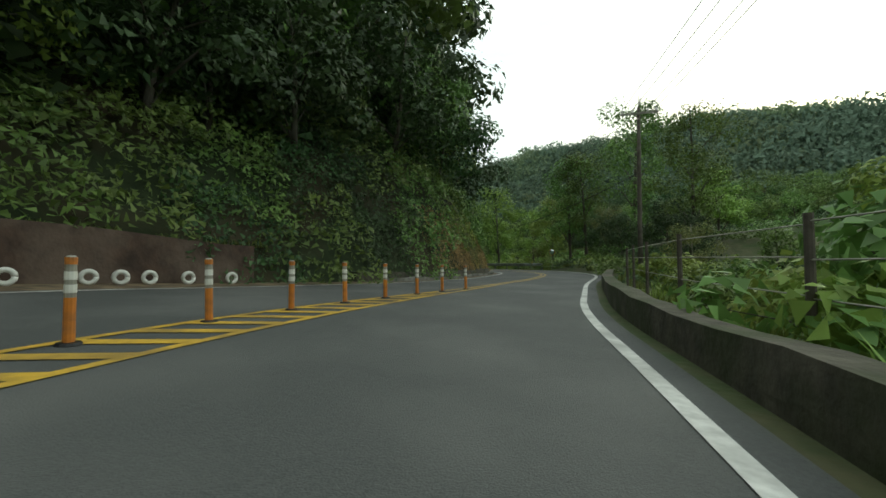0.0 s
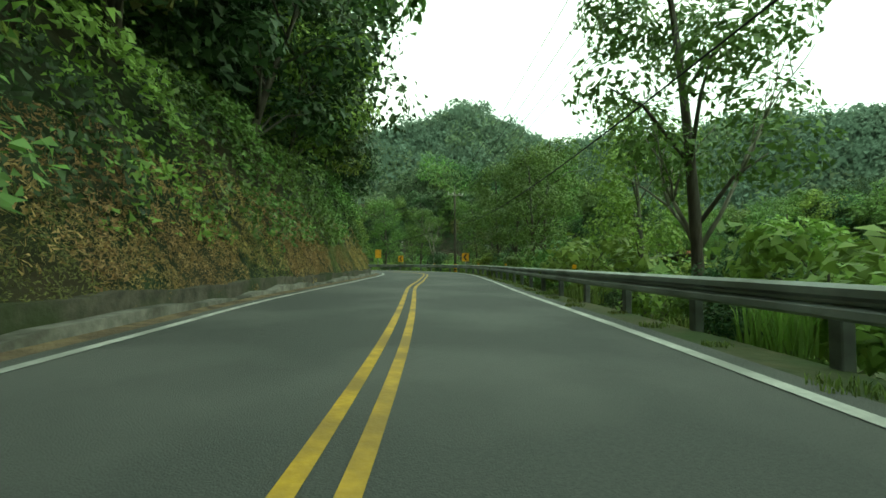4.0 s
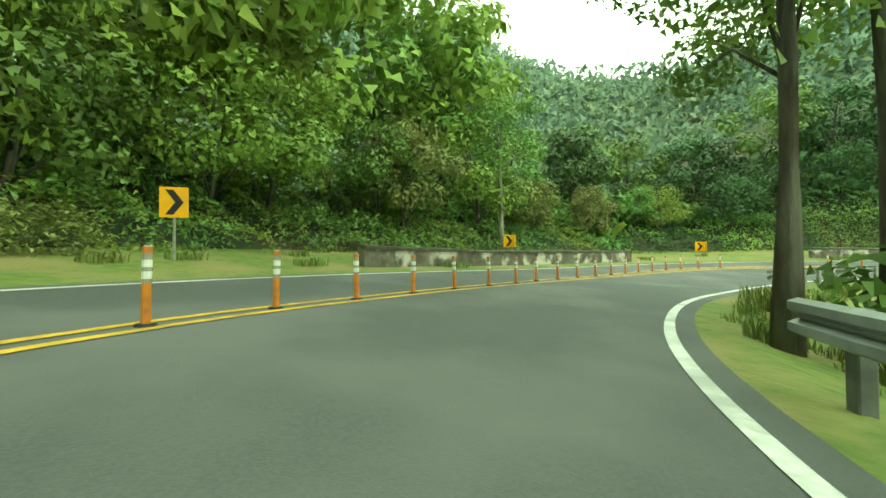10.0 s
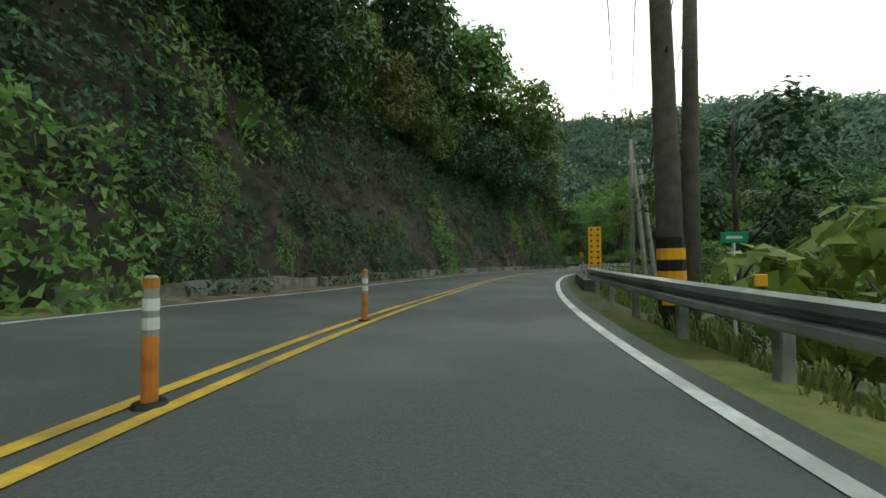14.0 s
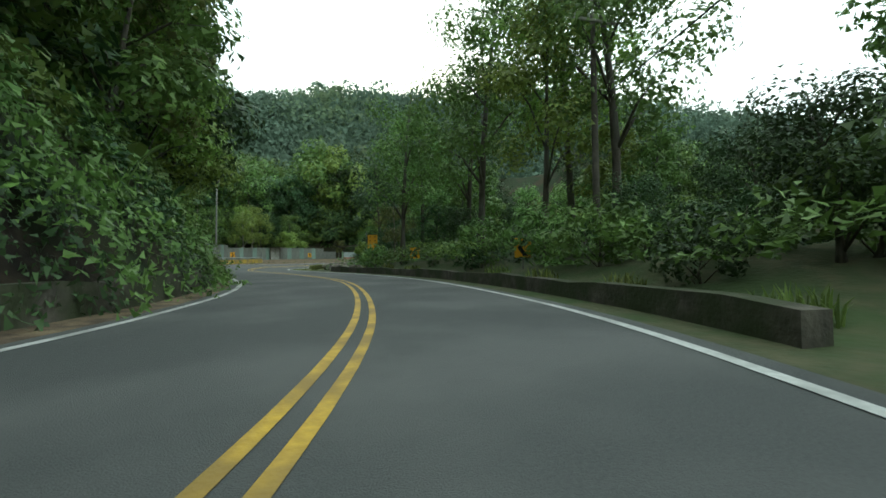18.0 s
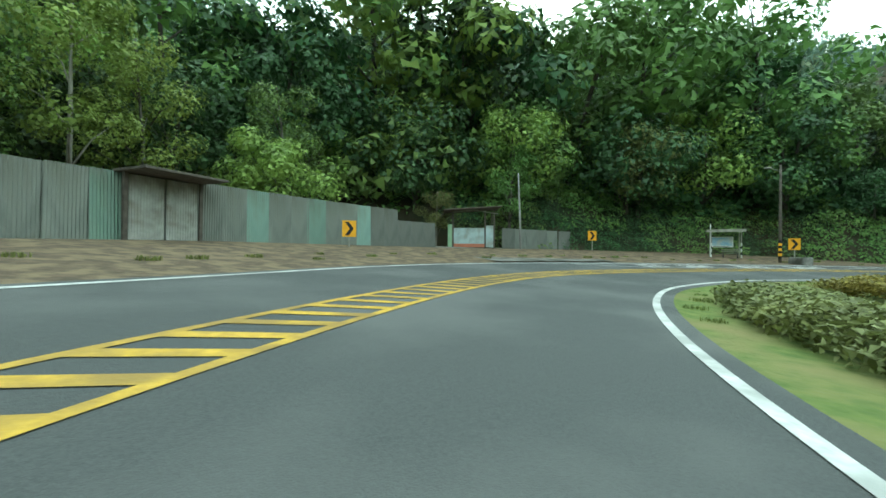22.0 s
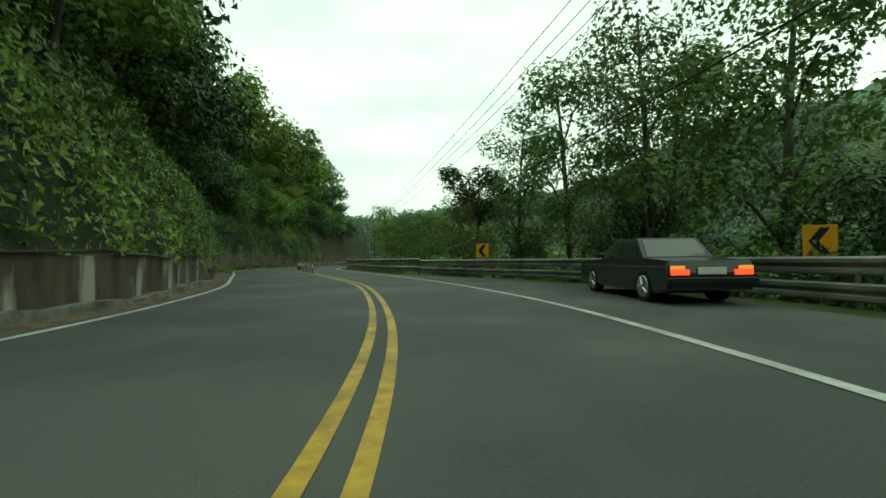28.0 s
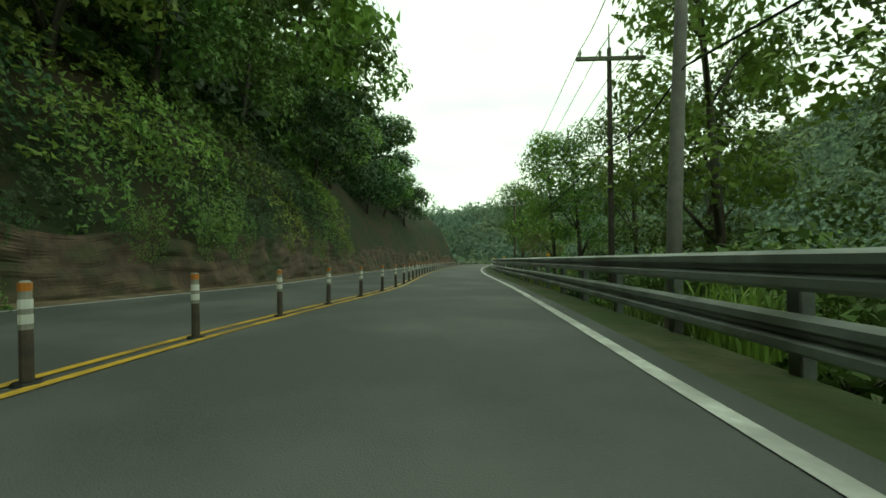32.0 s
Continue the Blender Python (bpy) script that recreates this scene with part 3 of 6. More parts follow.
def make_tree(name, label, height, crown_r, clumps, per, leaf, material, bark, trunk_r=0.16, lean=0.3, bare=0.35, category="tree", up=0.5):
    """A tree at the origin: a tapered, bent trunk with limbs, and a crown of many leaves."""
    root = thing(name, Matrix(), label, category)
    bm = bmesh.new()
    bend = [RNG.uniform(-lean, lean) for _ in range(4)]
    spine = [Vector((bend[0] * k * k * 1.2 + 0.12 * math.sin(5 * k), bend[1] * k * k * 1.2, height * 0.92 * k)) for k in np.linspace(0, 1, 8)]
    tube(bm, spine, [trunk_r * (1.35 if i == 0 else 1) * (1 - 0.82 * i / 7) for i in range(8)], 8)
    spots = []
    for i in range(clumps):
        k = bare + (1 - bare) * (i + 0.5) / clumps
        base = spine[min(7, int(k * 7))]
        a = i * 2.4 + RNG.uniform(-0.5, 0.5)
        wide = crown_r * (0.35 + 0.65 * math.sin(math.pi * min(1, (k - bare) / (1 - bare) * 0.85 + 0.12)))
        d = wide * RNG.uniform(0.35, 0.95)
        tip = base + Vector((math.cos(a) * d, math.sin(a) * d, RNG.uniform(0.1, 0.25) * height * (1 - k) + 0.4))
        if i % 2 == 0 or clumps < 12:
            midp = base.lerp(tip, 0.55) + Vector((0, 0, 0.12 * d))
            tube(bm, [base - Vector((0, 0, 0.15 * d)), midp, tip], [trunk_r * 0.42 * (1.1 - k * 0.7), trunk_r * 0.25, trunk_r * 0.08], 5)
        spots.append((tip.x, tip.y, tip.z, crown_r * RNG.uniform(0.26, 0.44)))
    part("trunk", bm, bark, root, smooth=True)
    me = leaf_mesh("crown", *clump_leaves(spots, per, leaf, up), material)
    crown = new("crown", me)
    crown.parent = root
    return root


def make_patch(name, size, count, leaf, material, label, thick=0.9, long=0.5, droop=0.0):
    """Undergrowth on a slope: a rough cushion of leaves over a square, x along the slope's foot, y up it, z out of it."""
    bumps = [(RNG.uniform(-0.5, 0.5) * size, RNG.uniform(-0.5, 0.5) * size, RNG.uniform(0.5, 1.3) * thick, RNG.uniform(0.12, 0.26) * size) for _ in range(26)]
    x = RNG.uniform(-0.56, 0.56, count) * size
    y = RNG.uniform(-0.56, 0.56, count) * size
    z = np.zeros(count)
    for bx, by, bh, br in bumps:
        z = np.maximum(z, bh * np.maximum(0, 1 - ((x - bx) ** 2 + (y - by) ** 2) / (br * br)))
    z = z * (0.55 + 0.5 * RNG.rand(count)) + 0.12 * RNG.rand(count)
    C = np.stack([x, y, z], 1)
    N = RNG.normal(size=(count, 3)) * 0.55 + np.array((0, 0.15, 1.0))
    L = leaf * (0.5 + 1.0 * RNG.rand(count))
    me = leaf_mesh(name, C, N, L, L * long, material)
    ob = new(name, me)
    return tagged(ob, label, "undergrowth", "", "stuff")


def make_tuft(name, count, height, spread, material, label, width=0.03, category="grass"):
    """A tuft of bent blades."""
    vs, fs = [], []
    for _ in range(count):
        a, r = RNG.uniform(0, 6.28), spread * math.sqrt(RNG.rand())
        p = Vector((r * math.cos(a), r * math.sin(a), 0))
        b = RNG.uniform(0, 6.28)
        h = height * RNG.uniform(0.5, 1.1)
        out = Vector((math.cos(b), math.sin(b), 0)) * h * RNG.uniform(0.15, 0.55)
        w = Vector((-math.sin(b), math.cos(b), 0)) * width * RNG.uniform(0.7, 1.4)
        k = len(vs)
        vs += [p - w, p + w, p + out * 0.4 + Vector((0, 0, h * 0.65)) + w * 0.8, p + out * 0.4 + Vector((0, 0, h * 0.65)) - w * 0.8, p + out + Vector((0, 0, h * 0.92))]
        fs += [(k, k + 1, k + 2, k + 3), (k + 3, k + 2, k + 4)]
    return tagged(mesh_object(name, vs, fs, material), label, category, "", "stuff")


used = {}


def place(src, m):
    """The first use moves the model itself, later ones copy it."""
    if src in used:
        return copy_thing(src, m)
    used[src] = True
    src.matrix_basis = m
    return src


def spot(p, yaw=0.0, scale=1.0, tilt=0.0, axis="X"):
    s = scale if isinstance(scale, tuple) else (scale,) * 3
    return Matrix.Translation(p) @ Matrix.Rotation(radians(yaw), 4, "Z") @ Matrix.Rotation(radians(tilt), 4, axis) @ Matrix.Diagonal((*s, 1))


PATCH = [make_patch("undergrowth", 4.6, 1150, 0.21, LEAVES[0], "dark green ferns and shrubs covering the slope"),
         make_patch("undergrowth", 4.6, 1150, 0.20, LEAVES[1], "mixed green ferns and creepers on the slope"),
         make_patch("undergrowth", 4.6, 1050, 0.25, LEAVES[1], "broad-leaved shrubs on the slope", 1.2),
         make_patch("undergrowth", 4.6, 1200, 0.185, LEAVES[2], "bright green low shrubs by the road", 0.8)]
UPPER = [make_patch("undergrowth", 4.6, 675, 0.33, LEAVES[0], "dark thicket high on the slope", 1.2),
         make_patch("undergrowth", 4.6, 675, 0.33, LEAVES[1], "green thicket high on the slope", 1.2),
         make_patch("undergrowth", 4.6, 668, 0.33, LEAVES[2], "bright thicket high on the slope", 1.2)]
DRYP = [make_patch("dry_bank", 3.6, 2600, 0.13, DRYGRASS, "dry brown grass and dead ferns on the bank", 0.35, 0.28),
        make_patch("dry_bank", 3.6, 2600, 0.13, LEAVES[3], "olive weeds and dry grass on the bank", 0.4, 0.30)]
HTREE = [make_tree("hillside_tree", "dense dark broadleaf tree on the hillside", 6.5, 3.4, 18, 225, 0.23, LEAVES[0], BARK, 0.15, 0.8, 0.12),
         make_tree("hillside_tree", "dense green broadleaf tree on the hillside", 7.5, 3.2, 18, 225, 0.23, LEAVES[1], BARK, 0.15, 0.9, 0.15),
         make_tree("hillside_tree", "dark leafy tree with spreading crown on the slope", 5.5, 3.8, 18, 225, 0.24, LEAVES[0], BARK, 0.14, 0.7, 0.15),
         make_tree("hillside_tree", "olive-green tree on the hillside", 7.0, 3.0, 17, 225, 0.23, LEAVES[3], BARK, 0.14, 0.8, 0.15),
         make_tree("hillside_tree", "light green tree on the hillside", 7.2, 3.2, 18, 225, 0.22, LEAVES[2], BARK, 0.14, 0.8, 0.15)]
HFAR = [make_tree("hillside_tree", "dark broadleaf tree higher on the hillside", 7.5, 3.6, 14, 185, 0.31, LEAVES[0], BARK, 0.15, 0.8, 0.15),
        make_tree("hillside_tree", "green broadleaf tree higher on the hillside", 8.2, 3.4, 14, 185, 0.31, LEAVES[1], BARK, 0.15, 0.9, 0.15),
        make_tree("hillside_tree", "yellow-green tree higher on the hillside", 8.2, 3.4, 14, 185, 0.31, LEAVES[2], BARK, 0.15, 0.9, 0.15)]
RTREE = [make_tree("roadside_tree", "tall broadleaf tree with open light crown", 13.5, 3.4, 18, 350, 0.18, LEAVES[1], BARK, 0.20, 0.8, 0.30),
         make_tree("roadside_tree", "tall slender tree with light green leaves", 12.0, 2.8, 16, 340, 0.17, LEAVES[2], BARK, 0.15, 0.9, 0.28),
         make_tree("roadside_tree", "dark bushy roadside tree", 8.0, 3.6, 18, 360, 0.19, LEAVES[0], BARK, 0.18, 0.7, 0.12),
         make_tree("roadside_tree", "olive-green roadside tree with thin crown", 10.5, 3.0, 14, 390, 0.16, LEAVES[3], BARK_PALE, 0.16, 1.0, 0.28)]
RFAR = [make_tree("valley_tree", "green broadleaf tree in the valley below the road", 12.0, 3.8, 16, 140, 0.35, LEAVES[1], BARK, 0.2, 0.8, 0.25),
        make_tree("valley_tree", "light green tree in the valley below the road", 11.0, 3.4, 16, 140, 0.34, LEAVES[2], BARK, 0.2, 0.8, 0.25)]
BUSH = [make_tree("bush", "rounded green roadside bush", 2.0, 1.5, 9, 125, 0.17, LEAVES[1], BARK, 0.05, 0.3, 0.05, "bush"),
        make_tree("bush", "bright green leafy bush", 1.6, 1.4, 8, 125, 0.18, LEAVES[2], BARK, 0.05, 0.3, 0.05, "bush"),
        make_tree("bush", "dark green roadside bush", 2.4, 1.7, 10, 125, 0.18, LEAVES[0], BARK, 0.06, 0.3, 0.05, "bush")]
TUFT = [make_tuft("grass_tuft", 95, 0.40, 0.7, GRASSBLADE, "tuft of roadside grass", 0.022), make_tuft("grass_tuft", 90, 0.7, 0.6, GRASSBLADE, "tall grass and weeds", 0.022),
        make_tuft("silver_grass", 130, 1.2, 0.5, LEAVES[2], "tall clump of silver grass", 0.018)]


def pick(seq, *weights):
    return seq[int(RNG.choice(len(seq), p=np.array(weights) / sum(weights)))]


def slope_frame(s, d, scale):
    """A pose that lies on the hillside, z out of it."""
    p, px, py = left_ground(s, d), left_ground(s + 0.8, d), left_ground(s, d + 0.8)
    x = (px - p).normalized()
    z = x.cross(py - p).normalized()
    y = z.cross(x)
    m = Matrix((x, y, z)).transposed().to_4x4()
    m.translation = p
    return m @ Matrix.Rotation(radians(RNG.choice((0, 180)) + RNG.uniform(-14, 14)), 4, "Z") @ Matrix.Diagonal((scale, scale, scale, 1))


def left_step(s, d, metres):
    """How far to go along the road for so many metres at that place on the hillside."""
    a, b = left_ground(s, d), left_ground(s + 0.5, d)
    return metres * 0.5 / max(0.2, math.hypot(b.x - a.x, b.y - a.y))


def make_canopy(name, size, crowns, per, leaf, material, label, high=2.2):
    """Tree tops on a slope: rounded crowns of many leaves, side by side and at uneven heights."""
    side = int(math.sqrt(crowns) + 0.5)
    spots = []
    for i in range(side):
        for k in range(side):
            rad = size / side * RNG.uniform(0.52, 0.80)
            spots.append((size * ((i + 0.5) / side - 0.5) + RNG.uniform(-0.5, 0.5), size * ((k + 0.5) / side - 0.5) + RNG.uniform(-0.5, 0.5), high * RNG.uniform(0.25, 1.0), rad))
    C, N, L, W = clump_leaves(spots, per, leaf, 0.35, 0.72)
    keep = C[:, 2] > -0.3
    ob = new(name, leaf_mesh(name, C[keep], N[keep], L[keep], W[keep], material))
    return tagged(ob, label, "undergrowth", "", "stuff")


CANOPY = [make_canopy("forest_canopy", 13.0, 25, 140, 0.37, LEAVES[0], "dark forest canopy high on the hillside"),
          make_canopy("forest_canopy", 13.0, 25, 140, 0.37, LEAVES[1], "mixed green forest canopy on the hillside"),
          make_canopy("forest_canopy", 13.0, 25, 140, 0.37, LEAVES[2], "yellow-green forest canopy on the hillside, sunlight put into its leaf colour")]
FLOOR = [make_patch("valley_canopy", 15.0, 1100, 0.70, LEAVES[1], "green tree tops on the valley floor", 4.2, 0.55),
         make_patch("valley_canopy", 15.0, 1100, 0.70, LEAVES[2], "light green tree tops on the valley floor", 4.2, 0.55)]
# light put into hillside leaf colours along the road: 0 deep shade, 1 sunlit
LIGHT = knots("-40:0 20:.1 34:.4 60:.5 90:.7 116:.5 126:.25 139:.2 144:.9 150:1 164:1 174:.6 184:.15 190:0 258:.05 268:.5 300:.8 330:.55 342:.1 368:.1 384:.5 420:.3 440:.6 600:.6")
# hillside cover on the left, from the verge upwards
fence_side = lambda s: 300 < s < 338
def slope_d(s, along):
    """The plan distance behind the foot after so many metres up the bank."""
    k = math.hypot(1.0, BANK_RISE(s))
    return along / k if along < 3.0 * k else 3.0 + (along - 3.0 * k) / 1.35


for row, along in enumerate((1.5, 4.2, 7.0, 10.0)):
    s = -31.0 + row
    while s < 480:
        g = LIGHT(s)
        up = along + (1.9 if 362 < s < 412 else 2.4 if s >= 412 else 1.9 if s < 10 else 0.0)
        if not fence_side(s) and (row < 3 or BANK_RISE(s) > 1.2) and not (204 < s < 258 and row < 2 and RNG.rand() < 0.62):
            if 22 < s < 128 and row == 0:
                place(pick(DRYP, 0.7, 0.3), slope_frame(s, slope_d(s, up + 0.95), RNG.uniform(0.8, 0.95)))
            else:
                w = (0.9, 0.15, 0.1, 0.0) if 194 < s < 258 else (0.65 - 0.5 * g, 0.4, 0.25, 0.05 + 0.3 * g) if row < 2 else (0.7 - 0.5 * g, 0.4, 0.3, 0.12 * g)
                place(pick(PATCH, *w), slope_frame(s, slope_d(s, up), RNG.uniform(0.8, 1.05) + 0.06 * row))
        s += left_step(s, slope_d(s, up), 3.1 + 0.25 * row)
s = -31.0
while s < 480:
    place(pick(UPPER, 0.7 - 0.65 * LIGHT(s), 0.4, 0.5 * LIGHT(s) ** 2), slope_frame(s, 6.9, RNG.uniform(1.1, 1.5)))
    s += left_step(s, 6.6, 4.2)
# trees over them, leaning to the light
for d, lo, hi, kinds, gap in ((3.2, 0.85, 1.2, HTREE, 4.2), (7.2, 1.1, 1.5, HFAR, 4.6)):
    s = -32.0
    while s < 515:
        g = LIGHT(s)
        base = 2.5 if fence_side(s) else 0
        ss, dd = s + RNG.uniform(-1.5, 1.5), d + base + RNG.uniform(-0.8, 0.8)
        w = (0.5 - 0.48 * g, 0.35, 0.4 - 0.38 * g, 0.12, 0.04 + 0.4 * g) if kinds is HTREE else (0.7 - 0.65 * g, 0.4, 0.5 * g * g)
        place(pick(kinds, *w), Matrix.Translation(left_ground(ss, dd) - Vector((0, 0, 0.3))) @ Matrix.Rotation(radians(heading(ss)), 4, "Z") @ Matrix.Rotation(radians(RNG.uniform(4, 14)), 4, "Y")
              @ spot((0, 0, 0), RNG.uniform(0, 360), RNG.uniform(lo, hi) * (1.25 if 40 < s < 130 or 264 < s < 300 else 0.6 if 166 < s < 206 else 0.92 if 206 <= s < 256 else 0.62 if 359 < s < 384 else 1.25 if 334 < s <= 359 else 1.0)))
        s += left_step(s, d, gap * (1.0 if s < 462 else 1.8))
for d in (12.5, 20.0, 27.0):
    s = -30.0
    while s < 520:
        if not (d > 14 and (150 < s < 206 or 358 < s < 388)):
            low = 0.5 if 158 < s < 205 else 1.25 if 334 < s < 358 else 1.0
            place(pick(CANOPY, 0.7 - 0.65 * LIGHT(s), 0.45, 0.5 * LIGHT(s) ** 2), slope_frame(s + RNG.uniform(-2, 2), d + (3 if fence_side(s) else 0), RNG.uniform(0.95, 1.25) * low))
        s += left_step(s, d, 10.5)
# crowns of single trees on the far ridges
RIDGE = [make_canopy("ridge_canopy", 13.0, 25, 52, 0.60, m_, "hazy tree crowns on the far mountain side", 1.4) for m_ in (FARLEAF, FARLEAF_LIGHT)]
for k in (0.10, 0.19, 0.29, 0.39, 0.49, 0.59, 0.69):
    az = -178.0 + 20 * k
    while az < 180:
        q = Vector(ring_at(az, k))
        e1 = (Vector(ring_at(az + 2.2, k)) - Vector(ring_at(az - 2.2, k))).normalized()
        e3 = e1.cross(Vector(ring_at(az, k + 0.05)) - Vector(ring_at(az, k - 0.05))).normalized()
        if e3.z < 0:
            e3 = -e3
        m = Matrix((e1, e3.cross(e1), e3)).transposed().to_4x4()
        m.translation = q - e3 * 3.0
        w_ = RNG.uniform(1.5, 2.1)
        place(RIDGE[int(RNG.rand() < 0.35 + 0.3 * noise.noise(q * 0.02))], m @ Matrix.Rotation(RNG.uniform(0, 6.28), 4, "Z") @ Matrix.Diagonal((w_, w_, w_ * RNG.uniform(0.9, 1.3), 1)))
        az += math.degrees(21.0 / (190.0 + 210 * k))
# tall trees before and behind the fence
for s, n, k in ((284, 9.2, 0), (288, 10.0, 1), (291.5, 11.5, 0), (295, 13.5, 0), (299, 15.5, 1), (303.5, 19.5, 0), (307, 21.0, 3), (311.5, 20.0, 0), (316, 19.0, 1), (320, 17.5, 0), (324.5, 18.0, 0), (328, 17.0, 1), (332, 16.5, 0), (337, 15.0, 3), (341, 15.5, 0)):
    p = left_ground(s, max(0.0, n - EDGE_L(s) - FOOT(s)))
    place(RTREE[k], spot((p.x, p.y, p.z - 0.4), RNG.uniform(0, 360), RNG.uniform(1.05, 1.3) if s < 300 else RNG.uniform(0.58, 0.8)))
# the valley side
NEAR_R = knots("-30:.3 8:.3 14:.8 30:.8 60:.9 92:1 128:1 134:.5 142:0 250:0 258:.7 290:.9 297:0 358:0 372:.3 384:1 416:1 421:0 455:0 460:1 600:1")
BACK_R = knots("-30:.9 128:1 136:.5 144:0 196:0 206:.4 240:.5 250:1 292:.9 298:0 356:0 364:.5 384:1 420:1 424:.1 452:.3 460:1 600:1")
s = -26.0
while s < 520:
    for d, lo, hi, chance, kinds in ((3.6, 0.7, 1.0, NEAR_R, RTREE), (8.5, 0.85, 1.15, BACK_R, RFAR)):
        if RNG.rand() < chance(s):
            ss, dd = s + RNG.uniform(-2.2, 2.2), d + RNG.uniform(-1.0, 1.4)
            p = right_ground(ss, dd)
            small = 0.5 if s < 20 else 0.72 if s < 26 or 196 < s < 246 else 1.15 if 384 < s < 422 else 1.0
            dark = 380 < s < 424 or 246 < s < 296 or 88 < s < 118
            w = ((0.3, 0.05, 0.5, 0.1) if dark else (0.4, 0.35, 0.12, 0.2)) if kinds is RTREE else (0.8, 0.2) if dark else (0.5, 0.5)
            place(pick(kinds, *w), spot(p - Vector((0, 0, 0.3)), RNG.uniform(0, 360), RNG.uniform(lo, hi) * small))
    s += 4.6 if s < 462 else 8.0
# the dark wood below the second bend
for s in np.arange(264, 297, 4.0):
    p = right_ground(s, RNG.uniform(4.0, 7.5))
    place(pick(RTREE, 0.5, 0.1, 0.4, 0.0), spot(p - Vector((0, 0, 0.3)), RNG.uniform(0, 360), RNG.uniform(1.0, 1.25)))
def on_slope(s, n):
    q = right_ground(s, max(0.0, EDGE_R(s) - SHOULDER(s) - n))
    return Vector((q.x, q.y, q.z - 0.2))


# woods on the bank right of the first bends
for s, n, k, size in ((27, -7.5, 2, 1.1), (31, -8.0, 2, 1.3), (34.5, -10.5, 2, 1.5), (36.5, -7.4, 2, 1.25), (40.5, -8.6, 2, 1.4), (41.0, -12.0, 0, 1.2), (45.0, -8.0, 0, 1.0), (48.5, -9.0, 1, 0.85), (52.5, -11.0, 1, 0.85),
                      (57.5, -9.5, 1, 0.75), (63.0, -8.5, 1, 0.7), (69.0, -5.8, 0, 0.9), (79.0, -9.0, 1, 0.85)):
    p = right_ground(s, EDGE_R(s) - SHOULDER(s) - n)
    place(RTREE[k], spot((p.x, p.y, p.z - 0.4), RNG.uniform(0, 360), size))
# tall trees right of the second bend, below the rock cut and along the last straight
for s, n, k, size in ((91.5, -9.0, 0, 1.0), (93.5, -7.4, 0, 0.9), (96.0, -11.5, 0, 1.1), (98.0, -8.2, 0, 0.95),
                      (246.5, -13.5, 2, 1.05), (250.0, -10.0, 2, 0.9), (253.5, -12.5, 2, 1.15),
                      (440.0, -17.0, 0, 0.95), (443.0, -12.5, 0, 0.85), (446.5, -15.5, 0, 1.0), (449.5, -11.0, 0, 0.9), (452.5, -14.0, 0, 0.95), (456.0, -10.0, 0, 0.85), (459.5, -12.5, 0, 0.9), (463.5, -8.5, 0, 0.8), (468.0, -8.0, 0, 0.8), (473.0, -7.0, 0, 0.8)):
    place(RTREE[k], spot(on_slope(s, n), RNG.uniform(0, 360), size))
for s, n in ((436, -8.5), (438.5, -10.0), (441, -8.0), (443.5, -9.5), (446, -7.6), (448.5, -8.6), (451, -6.8), (454, -7.2), (457, -6.0)):
    place(pick(BUSH, 0.3, 0.6, 0.1), spot(on_slope(s, n), RNG.uniform(0, 360), RNG.uniform(1.0, 1.3)))
# a tree that leans out over the road from the bank of the last straight
q = left_ground(451.5, 2.6)
place(RTREE[0], Matrix.Translation(q) @ Matrix.Rotation(radians(heading(451.5)), 4, "Z") @ Matrix.Rotation(radians(14), 4, "Y") @ spot((0, 0, -0.3), 60, 0.72))
# a dense dark stand behind the lay-by
for s, n, k, size in ((395, -12.5, 0, 1.1), (398.5, -11.0, 2, 1.35), (402, -13.5, 0, 1.15), (405, -10.5, 2, 1.45), (409, -10.5, 0, 1.0), (403.5, -12.0, 2, 1.2), (399.8, -13.6, 2, 1.3), (397.0, -11.8, 2, 1.15), (401, -17.0, 2, 1.6), (412.5, -9.5, 0, 0.85), (394, -15.5, 2, 1.5), (407, -14.5, 0, 1.2)):
    p = right_ground(s, EDGE_R(s) - SHOULDER(s) - n)
    place(RTREE[k], spot((p.x, p.y, p.z - 0.3), RNG.uniform(0, 360), size))
# undergrowth on the rising banks of the valley side
for lo, hi, ds in ((23, 49, (1.6, 4.6, 7.8, 11.0, 14.5)), (257, 293, (3.4, 6.2, 9.4))):
    for d in ds:
        for s in np.arange(lo, hi, 3.4):
            q = right_ground(s + RNG.uniform(-0.6, 0.6), d)
            place(pick(PATCH, 0.6, 0.4, 0.2, 0.1), Matrix.Translation(q) @ Matrix.Rotation(radians(heading(s) + 90 + RNG.uniform(-20, 20)), 4, "Z") @ Matrix.Diagonal((0.95, 0.95, 0.9, 1)))
s = -26.0
while s < 475:
    if not (138 < s < 192 or 290 < s < 362):
        for k in range(2):
            ss, dd = s + RNG.uniform(-1.5, 1.5), RNG.uniform(1.2, 5.0)
            place(pick(BUSH, *((0.3, 0.05, 0.6) if 366 < s < 475 or 246 < s < 296 else (0.4, 0.4, 0.2))), spot(right_ground(ss, dd) - Vector((0, 0, 0.15)), RNG.uniform(0, 360), RNG.uniform(0.55, 1.0) * (0.45 if 275 < s < 284 or 206 < s < 252 or 23 < s < 50 else 1.0)))
        place(pick(TUFT, 0.4, 0.5, 0.12), spot(right_ground(s, RNG.uniform(0.4, 1.3)), RNG.uniform(0, 360), RNG.uniform(0.6, 1.0)))
    s += 3.2
